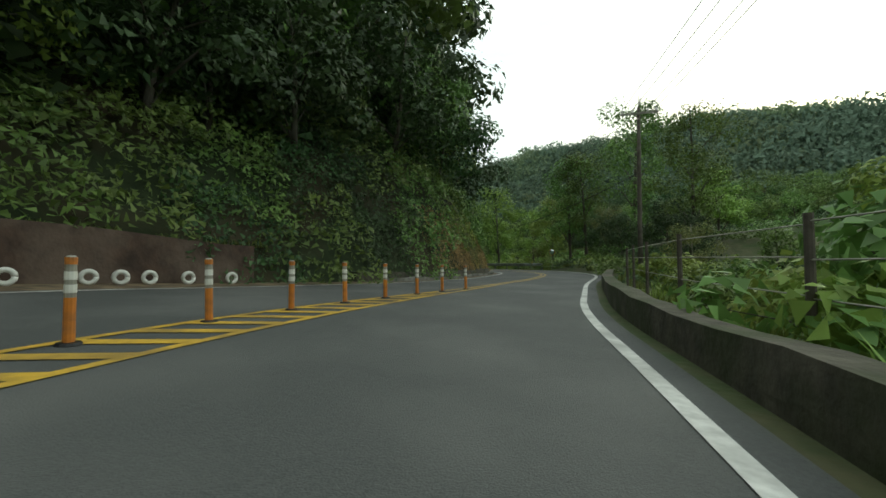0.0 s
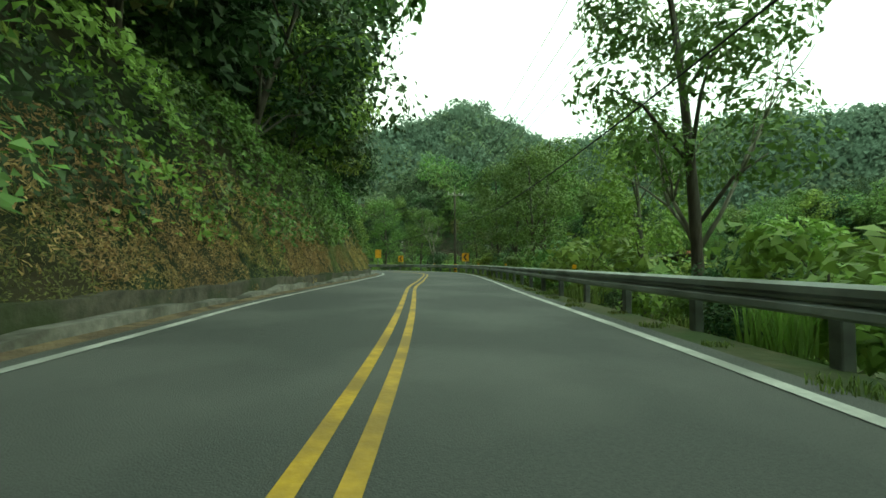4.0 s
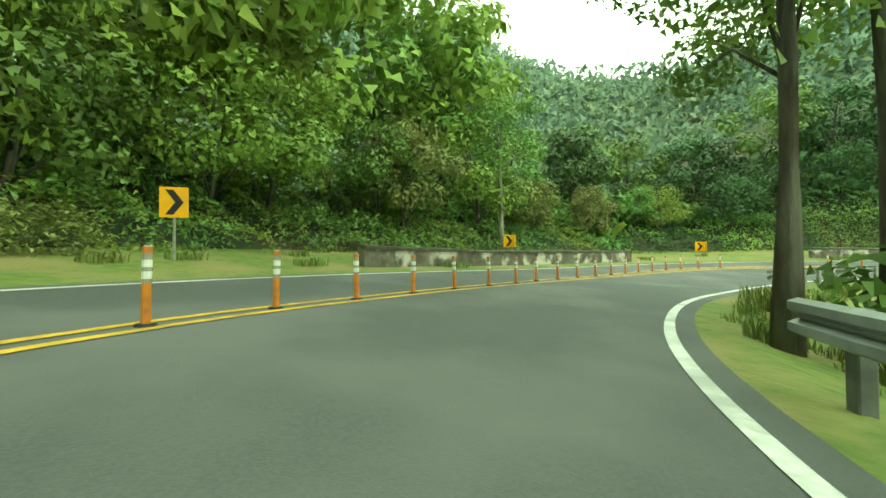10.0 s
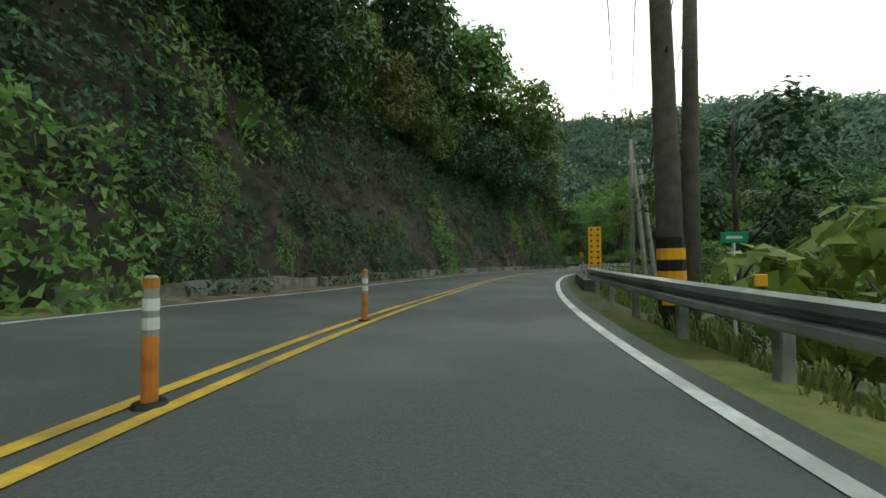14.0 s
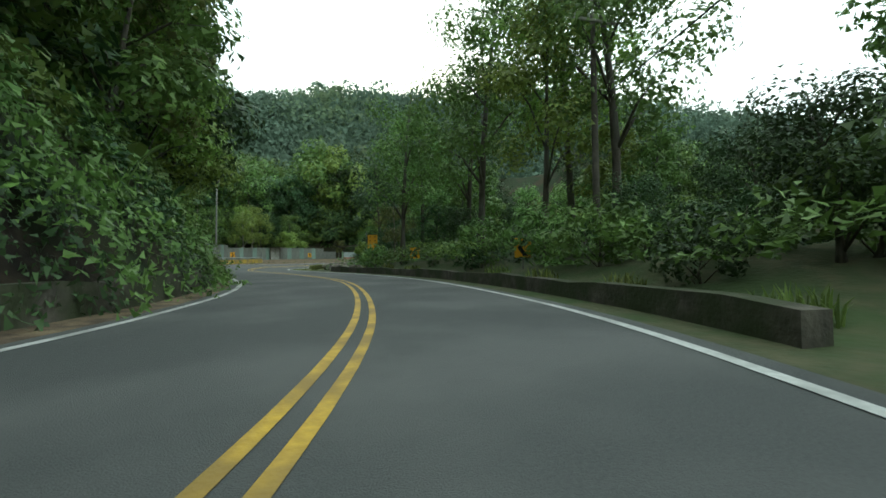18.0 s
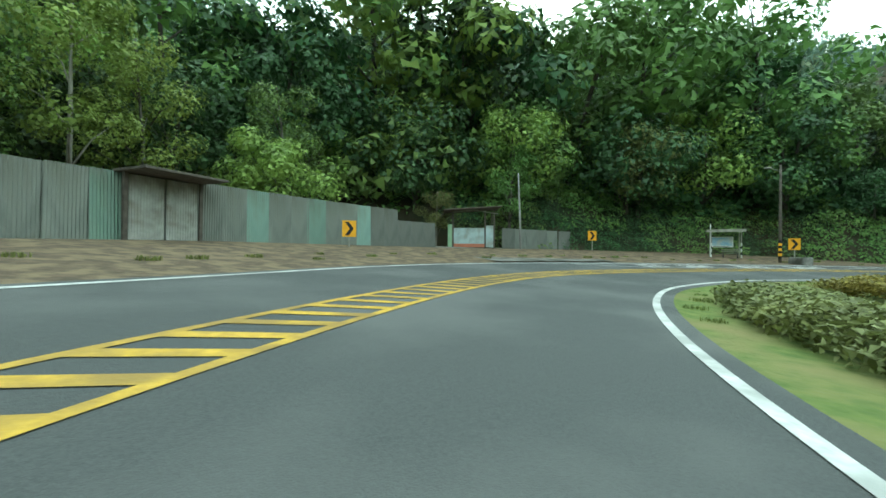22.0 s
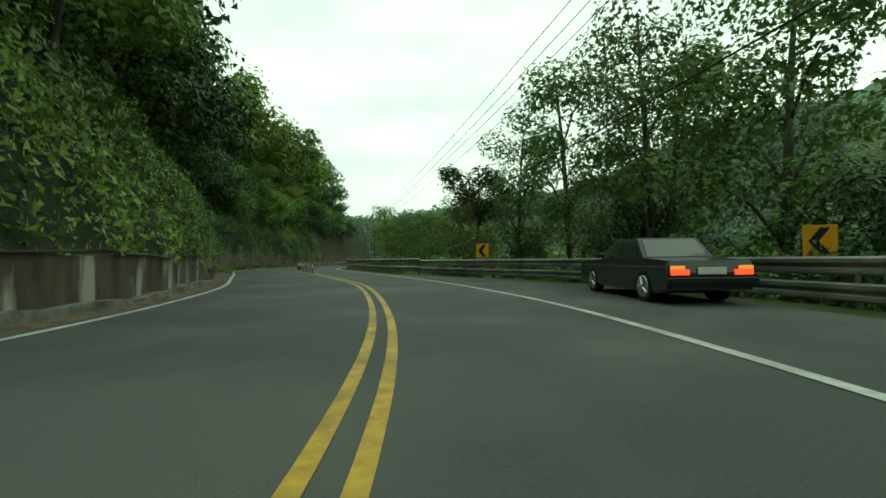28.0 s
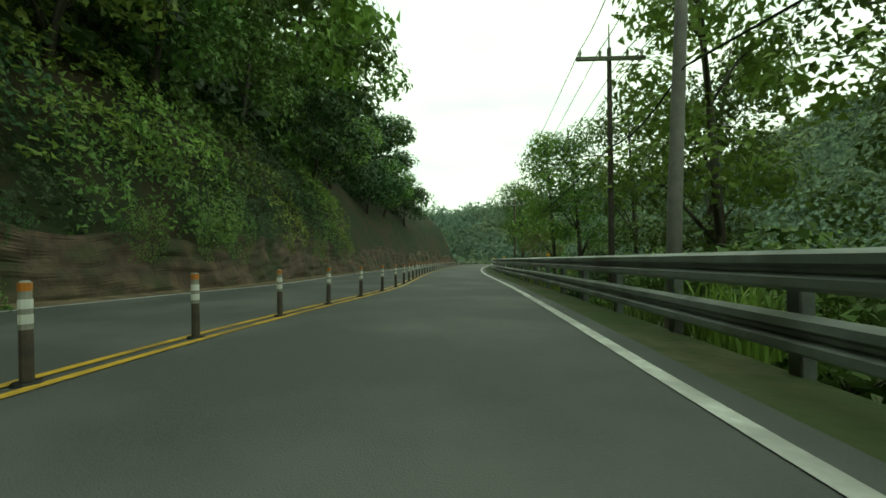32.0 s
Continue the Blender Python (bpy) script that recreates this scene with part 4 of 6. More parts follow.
# the valley floor between the legs of the road
for gx in range(-85, 190, 13):
    for gy in range(-50, 235, 13):
        x, y = gx + RNG.uniform(-3, 3), gy + RNG.uniform(-3, 3)
        rs, rn = road_sn(x, y)
        if EDGE_R(rs) - 62 < rn < EDGE_R(rs) - 19 and not (135 < rs < 205 and rn > -20) and not (292 < rs < 362 and rn > -24):
            place(pick(FLOOR, 0.7, 0.3), spot((x, y, -4.8 + RNG.uniform(-1, 2.5)), RNG.uniform(0, 360), (1.0, 1.0, RNG.uniform(0.9, 1.3))))


# bushes and dark trees that close the grass island
for k in range(15):
    u = k / 14
    place(pick(BUSH, 0.3, 0.35, 0.35), spot(on_slope(373.6 - 1.6 * u + RNG.uniform(-0.6, 0.6), -4.4 - 6.2 * u + RNG.uniform(-0.5, 0.5)), RNG.uniform(0, 360), RNG.uniform(0.6, 0.95)))
for s, n, k, size in ((377.0, -6.0, 2, 0.42), (378.0, -7.8, 2, 0.5), (376.5, -9.8, 2, 0.45), (379.5, -10.6, 2, 0.55), (376.0, -12.4, 2, 0.5), (379.0, -14.0, 2, 0.55), (373.5, -13.4, 2, 0.45)):
    place(RTREE[k], spot(on_slope(s, n), RNG.uniform(0, 360), size))
# golden grass down to the kerb wall of the dry bank
for s in np.arange(24, 128, 1.9):
    place(pick(DRYP, 0.8, 0.2), slope_frame(s, slope_d(s, 1.15), RNG.uniform(0.42, 0.6)))
# dark creepers on the rock cut
for s in np.arange(201, 257, 1.15):
    h = RNG.uniform(0.4, 4.6) * min(1.0, 0.15 + (s - 197) / 8.0)
    q = at(s, EDGE_L(s) + FOOT(s) - 0.12 + 0.32 * h, h)
    place(pick(PATCH, 0.7, 0.3, 0.1, 0.02), Matrix.Translation(q) @ Matrix.Rotation(radians(heading(s)), 4, "Z") @ Matrix.Rotation(radians(72), 4, "Y") @ Matrix.Rotation(radians(RNG.uniform(0, 360)), 4, "Z") @ Matrix.Diagonal((0.32, RNG.uniform(0.16, 0.32), 0.30, 1)))


# creepers that hang over the walls
def creeper(s, n, h, scale):
    m = Matrix.Translation(at(s, n, h)) @ Matrix.Rotation(radians(heading(s)), 4, "Z") @ Matrix.Rotation(radians(90), 4, "Y") @ Matrix.Rotation(radians(RNG.uniform(0, 360)), 4, "Z")
    place(pick(PATCH, 0.5, 0.4, 0.1, 0.1), m @ Matrix.Diagonal((scale, scale, scale * 0.35, 1)))


for s in np.arange(411, 480, 1.5):
    creeper(s + RNG.uniform(-1, 1), EDGE_L(s) + FOOT(s) + 0.3, RNG.uniform(1.3, 2.0), RNG.uniform(0.2, 0.4))
for s in np.arange(427, 456, 1.6):
    place(pick(PATCH, 0.4, 0.4, 0.1, 0.1), spot(at(s, EDGE_L(s) + 1.0, 0.0), RNG.uniform(0, 360), (0.34, 0.34, 0.55)))
for s in np.arange(365, 412, 4.0):
    creeper(s + RNG.uniform(-1, 1), EDGE_L(s) + FOOT(s) - 0.05, RNG.uniform(1.0, 1.2), RNG.uniform(0.12, 0.22))


# ---- barriers, posts and signs ----
def bar_run(name, s0, s1, n, profile, material, parent, step=1.0, dz=0.0):
    """A profile (list of (out, up)) swept along the road at offset n(s); out is positive to the left."""
    count = max(2, int((s1 - s0) / step) + 1)
    vs, fs, k = [], [], len(profile)
    for i in range(count):
        s = s0 + (s1 - s0) * i / (count - 1)
        vs += [at(s, n(s) + o, u + dz) for o, u in profile]
        if i:
            b = k * i
            fs += [(b - k + j, b - k + (j + 1) % k, b + (j + 1) % k, b + j) for j in range(k)]
    fs += [tuple(range(k))[::-1], tuple(range(k * (count - 1), k * count))]
    return mesh_object(name, vs, fs, material, parent)


# the wave of a steel crash barrier, facing the road on its left
WAVE = [(0.00, 0.0), (0.075, 0.035), (0.075, 0.10), (0.0, 0.14), (0.0, 0.17), (0.075, 0.21), (0.075, 0.275), (0.0, 0.31), (-0.012, 0.31), (0.055, 0.27), (0.055, 0.215), (-0.012, 0.175), (-0.012, 0.135), (0.055, 0.095), (0.055, 0.04), (-0.012, 0.0)]
WAVE_L = [(-a, b) for a, b in WAVE][::-1]


def guardrail(s0, s1, n, heights, label, post_mat, post_step=2.0, post_h=0.7, wave=WAVE, mats=None, post_w=0.06, reflectors=True):
    """Crash barrier: beams in 4 m lengths, posts and small amber reflectors."""
    root = thing("guardrail", Matrix(), label, "guardrail", "crash barriers")
    side = 1 if wave is WAVE else -1
    s = s0
    while s < s1 - 0.5:
        e = min(s + 4.0, s1)
        for i, h in enumerate(heights):
            bar_run("beam", s, e, n, wave, (mats or [STEEL] * 9)[i], root, 0.8, h)
        s = e
    src = None
    s = s0 + 0.3
    while s < s1:
        p = at(s, n(s) - side * (0.05 + post_w), 0)
        if src is None:
            bm = bmesh.new()
            box(bm, -post_w, post_w, -0.07, 0.07, -0.6, post_h, bevel=0.012)
            src = part("post", bm, post_mat, root)
        else:
            o = new("post", src.data)
            o.parent = root
            src = o
        src.matrix_basis = spot(p, heading(s) + RNG.uniform(-2, 2))
        s += post_step
    if reflectors:
        s = s0 + 2
        rsrc = None
        while s < s1:
            if rsrc is None:
                bm = bmesh.new()
                box(bm, -0.05, 0.05, -0.012, 0.012, 0.0, 0.11, bevel=0.008)
                rsrc = part("reflector", bm, SIGN_YELLOW, root, "amber reflector")
            else:
                o = new("reflector", rsrc.data)
                o.parent = root
                rsrc = o
            rsrc.matrix_basis = spot(at(s, n(s) - side * 0.06, heights[-1] + 0.33), heading(s))
            s += 11.5
    return root


RAIL = lambda s: EDGE_R(s) - SHOULDER(s) + 0.1
GALV_POST = mat("post_steel_dark", (0.20, 0.21, 0.20), (0.12, 0.125, 0.12), 5.0, 0.6, metal=0.4)
CONC_POST = mat("pale_concrete_post", (0.33, 0.32, 0.29), (0.2, 0.195, 0.18), 5.0, 0.85, 0.3)
guardrail(44, 147, RAIL, (0.42,), "weathered grey steel crash barrier with mossy beam", GALV_POST, 2.0, 0.72)
guardrail(161, 206, RAIL, (0.42,), "steel crash barrier on pale concrete posts inside the bend", CONC_POST, 2.0, 0.68, post_w=0.055)
guardrail(222, 257, RAIL, (0.42,), "steel crash barrier on pale concrete posts", CONC_POST, 2.0, 0.68, post_w=0.055)
guardrail(374, 414, RAIL, (0.12, 0.56), "double steel crash barrier round the lay-by", GALV_POST, 2.0, 0.86)
guardrail(414, 522, RAIL, (0.18, 0.66), "double steel crash barrier beside the valley", GALV_POST, 2.0, 0.96)
LEFTRAIL = knots("290:9.0 301:9.2 308:9.6 316:9.0 330:8.7")
RAIL_YELLOW = mat("barrier_yellow", (0.62, 0.45, 0.08), (0.40, 0.28, 0.06), 5.0, 0.6, 0.2, stains=(0.28, 0.22, 0.10), stain_scale=2)
guardrail(301, 320, LEFTRAIL, (0.0, 0.28, 0.56), "triple crash barrier with two yellow beams and a grey top beam", GALV_POST, 2.0, 0.9, WAVE_L, [RAIL_YELLOW, RAIL_YELLOW, STEEL])


def low_wall(name, s0, s1, left, right, h, material, label, kind="structure"):
    vs, fs = solid_ribbon(s0, s1, left, right, -0.5, h, 1.0)
    return mesh_object(name, vs, fs, material, None, label, "wall", kind)


def wavy(h, a=0.05, f=0.9, ph=0.0):
    return lambda s: h + a * math.sin(s * f + ph) + a * 0.7 * math.sin(s * f * 2.7 + ph)


low_wall("wall_right", -34, 25, lambda s: EDGE_R(s) - 0.55, lambda s: EDGE_R(s) - 0.9, wavy(0.42, 0.03), CONC_DARK, "low dark mossy concrete wall along the road edge")
low_wall("wall_right", 207, 221.5, lambda s: EDGE_R(s) - 0.75, lambda s: EDGE_R(s) - 1.05, wavy(0.36, 0.02), CONC_DARK, "low dark concrete wall beside the grass")
low_wall("wall_right", 258, 290, lambda s: EDGE_R(s) - 0.95, lambda s: EDGE_R(s) - 1.3, wavy(0.40, 0.03), CONC_DARK, "low dark mossy concrete wall below the trees")
low_wall("wall_left", 15, 131, lambda s: EDGE_L(s) + FOOT(s) + 0.25, lambda s: EDGE_L(s) + FOOT(s) - 0.1, wavy(0.42, 0.04), CONC_DARK, "low mossy kerb wall at the slope foot")
low_wall("wall_left", 199, 258, lambda s: EDGE_L(s) + FOOT(s) + 0.2, lambda s: EDGE_L(s) + FOOT(s) - 0.15, wavy(0.40, 0.05), CONC, "broken pale concrete kerb under the cliff")
low_wall("wall_left", 259, 300, lambda s: EDGE_L(s) + FOOT(s) + 0.3, lambda s: EDGE_L(s) + FOOT(s) - 0.1, wavy(0.62, 0.04), CONC_DARK, "low dark wall below leafy bank")
low_wall("wall_left", 364, 412, lambda s: EDGE_L(s) + FOOT(s) + 0.5, lambda s: EDGE_L(s) + FOOT(s) - 0.1, wavy(1.12, 0.05, 0.5), CONC_STREAK, "streaked concrete retaining wall under the hillside")
EARTH = mat("brown_rock_bank", (0.125, 0.088, 0.062), (0.05, 0.038, 0.029), 2.0, 0.95, 1.0, stains=(0.045, 0.05, 0.024), stain_scale=0.8)
rough_face("earth_bank", 410, 526, lambda s: EDGE_L(s) + FOOT(s) - 0.1, lambda s: 1.1 + 0.75 * min(1.0, (s - 410) / 12.0) + 0.35 * math.sin(s * 0.31) + 0.15 * math.sin(s * 1.3), 0.3, 0.3, EARTH, "brown earth and rock bank with creepers", 0.6)
low_wall("ledge", 16, 130, lambda s: EDGE_L(s) + FOOT(s) - 0.12, lambda s: EDGE_L(s) + FOOT(s) - 0.42, (lambda s: 0.13 + 0.06 * math.sin(s * 0.8) + 0.05 * math.sin(s * 2.9)), CONC, "broken pale concrete ledge before the mossy kerb wall")
low_wall("ledge", 366, 411, lambda s: EDGE_L(s) + FOOT(s) - 0.12, lambda s: EDGE_L(s) + FOOT(s) - 0.4, (lambda s: 0.16 + 0.05 * math.sin(s * 0.7) + 0.04 * math.sin(s * 2.3)), CONC, "crumbling pale ledge at the foot of the retaining wall")
low_wall("wall_left", -34, 11.2, lambda s: EDGE_L(s) + FOOT(s) + 0.5, lambda s: EDGE_L(s) + FOOT(s) - 0.1, wavy(1.25, 0.05, 0.4), mat("brown_bank_wall", (0.085, 0.055, 0.04), (0.04, 0.028, 0.022), 3.0, 0.95, 0.8, stains=(0.12, 0.09, 0.07), stain_scale=0.7), "dark brown stained bank wall with grass on top")
# old walls round the outside of the first bend
STW = lambda s: EDGE_L(s) + 1.35
for lo, hi in ((153.5, 169.2), (180.0, 191.5)):
    wall_root = low_wall("roadside_wall", lo, hi, lambda s: STW(s) + 0.30, lambda s: STW(s), wavy(0.62, 0.02, 0.7), RENDER, "low old wall with worn patchy render on the verge")
    vs, fs = solid_ribbon(lo, hi, lambda s: STW(s) + 0.34, lambda s: STW(s) - 0.04, 0.60, wavy(0.70, 0.02, 0.7), 0.8)
    mesh_object("coping", vs, fs, CONC_DARK, wall_root, "dark weathered coping")

# flexible posts along the centre line
def delineator(low, label):
    root = thing("delineator_post", Matrix(), label, "traffic post", "centre line posts")
    bm = bmesh.new()
    cyl(bm, (0, 0, 0), (0, 0, 0.025), 0.10, 0.085, 12)
    part("base", bm, BLACK, root)
    bm = bmesh.new()
    cyl(bm, (0, 0, 0.02), (0, 0, 0.40), 0.044, 0.042, 10)
    part("lower_tube", bm, low, root, smooth=False)
    bm = bmesh.new()
    cyl(bm, (0, 0, 0.40), (0, 0, 0.74), 0.042, 0.040, 10)
    cyl(bm, (0, 0, 0.74), (0, 0, 0.755), 0.040, 0.025, 10)
    part("upper_tube", bm, POST_GREY, root)
    for z in (0.44, 0.55):
        bm = bmesh.new()
        cyl(bm, (0, 0, z), (0, 0, z + 0.07), 0.0445, 0.0445, 10)
        part("reflective_band", bm, WHITE_P, root, "white reflective band")
    bm = bmesh.new()
    cyl(bm, (0, 0, 0.68), (0, 0, 0.74), 0.0435, 0.0435, 10)
    part("reflective_band", bm, ORANGE, root, "orange band")
    return root


DEL = delineator(ORANGE, "worn orange flexible post with reflective bands on the centre line")
POST_FADED = mat("post_faded_brown", (0.10, 0.08, 0.06), (0.05, 0.043, 0.036), 6.0, 0.7, stains=(0.05, 0.045, 0.04), stain_scale=4)
DEL_OLD = delineator(POST_FADED, "faded grey-brown flexible post with worn pale bands on the centre line")
for lo, hi, step, kind_ in ((-24.2, 13.5, 1.42, DEL), (128.7, 171.5, 1.43, DEL), (175.8, 181.5, 1.7, DEL), (184.2, 188.0, 1.62, DEL), (191.6, 203, 3.9, DEL), (421.1, 525, 1.81, DEL_OLD)):
    s = lo
    while s < hi:
        place(kind_, spot(at(s, MID(s) + SPLIT(s) * (0.5 if SPLIT(s) < 0.4 else 0.85), 0.002), RNG.uniform(0, 360), 1.0, RNG.uniform(-2.5, 2.5)))
        s += step * RNG.uniform(0.97, 1.03)


def facing(p, s_from, n_from=0.0):
    """Degrees to turn a thing whose front looks along -y, so that it faces a place on the road."""
    q = at(s_from, n_from)
    return math.degrees(math.atan2(q.x - p.x, -(q.y - p.y)))


def flat_poly(bm, pts, y, index=0):
    f = bm.faces.new([bm.verts.new((x, y, z)) for x, z in pts])
    f.material_index = index
    return f


def chevron_sign(p, yaw, right, zc, size=0.62, two=False):
    """A yellow chevron board on a steel post."""
    root = thing("chevron_sign", spot(p, yaw), "yellow and black %s-pointing chevron board on a steel post" % ("right" if right else "left"), "road sign", "chevron signs")
    bm = bmesh.new()
    cyl(bm, (0, 0.04, -0.3), (0, 0.04, zc + 0.25), 0.035, seg=10)
    part("post", bm, POST_GREY, root)
    for k, turn in enumerate((0, 78) if two else (0,)):
        m = Matrix.Translation((0.0 if not two else (-0.22 if k == 0 else 0.16), 0, 0)) @ Matrix.Rotation(radians(turn), 4, "Z")
        w, h = size / 2, size * 0.6
        bm = bmesh.new()
        box(bm, -w, w, -0.012, 0.012, zc - h, zc + h, bevel=0.006)
        bmesh.ops.transform(bm, matrix=m, verts=bm.verts)
        board = part("board", bm, SIGN_YELLOW, root)
        bm = bmesh.new()
        g = 1 if right else -1
        a = 0.32 * size
        pts = [(-a * 0.95 * g, h * 0.82), (-a * 0.05 * g, h * 0.82), (a * 1.05 * g, 0), (-a * 0.05 * g, -h * 0.82), (-a * 0.95 * g, -h * 0.82), (a * 0.12 * g, 0)]
        if not right:
            pts = pts[::-1]
        f1 = [(x, z + zc) for x, z in pts]
        # two bent arms, so that the outline stays a clean arrow
        flat_poly(bm, [f1[i] for i in ((0, 5, 2, 1) if right else (5, 4, 3, 0))], -0.016)
        flat_poly(bm, [f1[i] for i in ((5, 4, 3, 2) if right else (0, 3, 2, 1))], -0.016)
        bmesh.ops.transform(bm, matrix=m, verts=bm.verts)
        bmesh.ops.recalc_face_normals(bm, faces=bm.faces)
        part("arrow", bm, BLACK, board, "black chevron arrow")
    return root


def right_z(s, n):
    return right_ground(s, max(0.0, EDGE_R(s) - SHOULDER(s) - n)).z


for s, n, right, zc, back in ((96.3, -3.8, False, 1.45, 14), (110.0, -3.95, False, 1.45, 16), (257.0, -4.9, False, 1.5, 14), (268.8, -5.95, False, 1.3, 16), (280.5, -6.45, False, 1.35, 14),
                              (398.4, -9.5, False, 1.22, 12), (410.0, -5.9, False, 1.3, 16)):
    p = at(s, n)
    gz = right_z(s, n)
    chevron_sign(Vector((p.x, p.y, gz)), facing(p, s - back), right, zc - gz)
for s, n, zc, back, two in ((139.2, 7.4, 2.15, 18, False), (149.7, 9.1, 2.3, 16, False), (163.6, 10.2, 1.95, 14, True), (175.3, 11.3, 1.75, 16, True), (188.9, 7.1, 2.0, 12, True),
                            (299.2, 8.35, 1.85, 18, False), (317.9, 12.0, 1.95, 16, False), (331.4, 11.0, 2.0, 14, False), (346.5, 13.6, 2.4, 16, False), (353.8, 6.2, 1.72, 14, False)):
    p = at(s, n)
    gz = p.z
    chevron_sign(Vector((p.x, p.y, gz)), facing(p, s - back), True, zc - gz, two=two)


def text_sign(p, yaw, w, h, z0, cols, rows, label, glyph=0.1):
    """A yellow notice board with columns of dark, unreadable characters shown as bars."""
    root = thing("notice_board", spot(p, yaw), label, "road sign")
    bm = bmesh.new()
    cyl(bm, (0, 0.05, -0.6), (0, 0.05, z0 + h * 0.8), 0.045, seg=10)
    part("post", bm, POST_GREY, root)
    bm = bmesh.new()
    box(bm, -w / 2, w / 2, -0.015, 0.015, z0, z0 + h, bevel=0.008)
    board = part("board", bm, SIGN_YELLOW, root)
    for c in range(cols):
        bm = bmesh.new()
        for r in range(rows):
            x = w * ((c + 0.5) / cols - 0.5)
            z = z0 + h * (1 - (r + 0.5) / rows)
            g = glyph * RNG.uniform(0.85, 1.0)
            flat_poly(bm, [(x - g * 0.42, z - glyph * 0.33), (x + g * 0.42, z - glyph * 0.33), (x + g * 0.42, z + glyph * 0.33), (x - g * 0.42, z + glyph * 0.33)], -0.0195)
        part("lettering", bm, BLACK, board, "dark bars of lettering")
    return root


p = at(115.2, -4.2)
text_sign(Vector((p.x, p.y, right_z(115.2, -4.2))), facing(p, 98), 0.78, 1.1, 1.6 - right_z(115.2, -4.2), 2, 4, "yellow notice board with two columns of writing on a post", 0.13)
p = at(218.0, -2.7)
text_sign(Vector((p.x, p.y, right_z(218.0, -2.7))), facing(p, 203), 0.66, 2.1, 0.95, 2, 7, "tall orange-yellow notice board with two columns of writing", 0.15)
p = at(286.1, -5.4)
text_sign(Vector((p.x, p.y, right_z(286.1, -5.4))), facing(p, 268), 0.74, 1.22, 1.64 - right_z(286.1, -5.4), 2, 4, "yellow notice board with writing beside the trees", 0.11)


def warning_sign(p, yaw, z0):
    root = thing("warning_sign", spot(p, yaw), "two white triangular warning signs with red borders on one post", "road sign")
    bm = bmesh.new()
    cyl(bm, (0, 0.04, -0.6), (0, 0.04, z0 + 1.5), 0.035, seg=10)
    part("post", bm, POST_GREY, root)
    for k in (0, 1):
        z = z0 + 0.78 * k
        bm = bmesh.new()
        pts = [(-0.38, z), (0.38, z), (0.0, z + 0.68)]
        a, b = flat_poly(bm, pts, -0.012), None
        r = bmesh.ops.extrude_face_region(bm, geom=[a])
        bmesh.ops.translate(bm, verts=[v for v in r["geom"] if isinstance(v, bmesh.types.BMVert)], vec=(0, 0.02, 0))
        bmesh.ops.recalc_face_normals(bm, faces=bm.faces)
        plate = part("plate", bm, RED, root)
        bm = bmesh.new()
        flat_poly(bm, [(-0.24, z + 0.085), (0.24, z + 0.085), (0.0, z + 0.51)], -0.017)
        part("face", bm, WHITE_P, plate, "pale face of the triangle")
        bm = bmesh.new()
        flat_poly(bm, [(-0.05, z + 0.13), (0.05, z + 0.13), (0.06, z + 0.33), (-0.02, z + 0.38)], -0.021)
        part("symbol", bm, BLACK, plate, "dark symbol")
    return root


p = at(128.5, -3.5)
warning_sign(Vector((p.x, p.y, right_z(128.5, -3.5))), facing(p, 112), 1.7 - right_z(128.5, -3.5))


def small_plate(p, yaw, zc, w=0.34, h=0.16):
    root = thing("kilometre_plate", spot(p, yaw), "small green plate on a thin white post", "road sign")
    bm = bmesh.new()
    cyl(bm, (0, 0.03, -0.4), (0, 0.03, zc + 0.05), 0.025, seg=8)
    part("post", bm, WHITE_P, root)
    bm = bmesh.new()
    box(bm, -w / 2, w / 2, -0.01, 0.01, zc - h / 2, zc + h / 2, bevel=0.005)
    plate = part("plate", bm, GREEN_SIGN, root)
    bm = bmesh.new()
    flat_poly(bm, [(-w * 0.3, zc - 0.02), (w * 0.3, zc - 0.02), (w * 0.3, zc + 0.02), (-w * 0.3, zc + 0.02)], -0.0145)
    part("lettering", bm, WHITE_P, plate, "white bar of lettering")


for s, n, zc in ((141, -2.6, 1.1), (283.5, -7.6, 1.35), (200.5, -3.4, 1.25)):
    p = at(s, n)
    small_plate(Vector((p.x, p.y, right_z(s, n))), facing(p, s - 14), zc - right_z(s, n))
# a round traffic mirror on the outside of the first bend
mir = thing("traffic_mirror", spot(Vector((at(44.5, -5.2).x, at(44.5, -5.2).y, right_z(44.5, -5.2))), facing(at(44.5, -5.2), 44.5 - 20)), "round convex traffic mirror on a thin post at the roadside", "traffic mirror")
bm = bmesh.new()
cyl(bm, (0, 0.05, -0.5), (0, 0.05, 2.2), 0.035, seg=10)
part("post", bm, POST_GREY, mir)
bm = bmesh.new()
cyl(bm, (0, -0.02, 1.95), (0, 0.03, 1.95), 0.33, 0.30, 28)
rim_ = part("rim", bm, ORANGE, mir, "faded orange rim")
bm = bmesh.new()
cyl(bm, (0, -0.05, 1.95), (0, -0.022, 1.95), 0.20, 0.30, 28)
part("mirror", bm, mat("mirror_steel", (0.55, 0.58, 0.58), (0.45, 0.48, 0.48), 2.0, 0.08, metal=1.0), rim_, "scratched steel mirror")
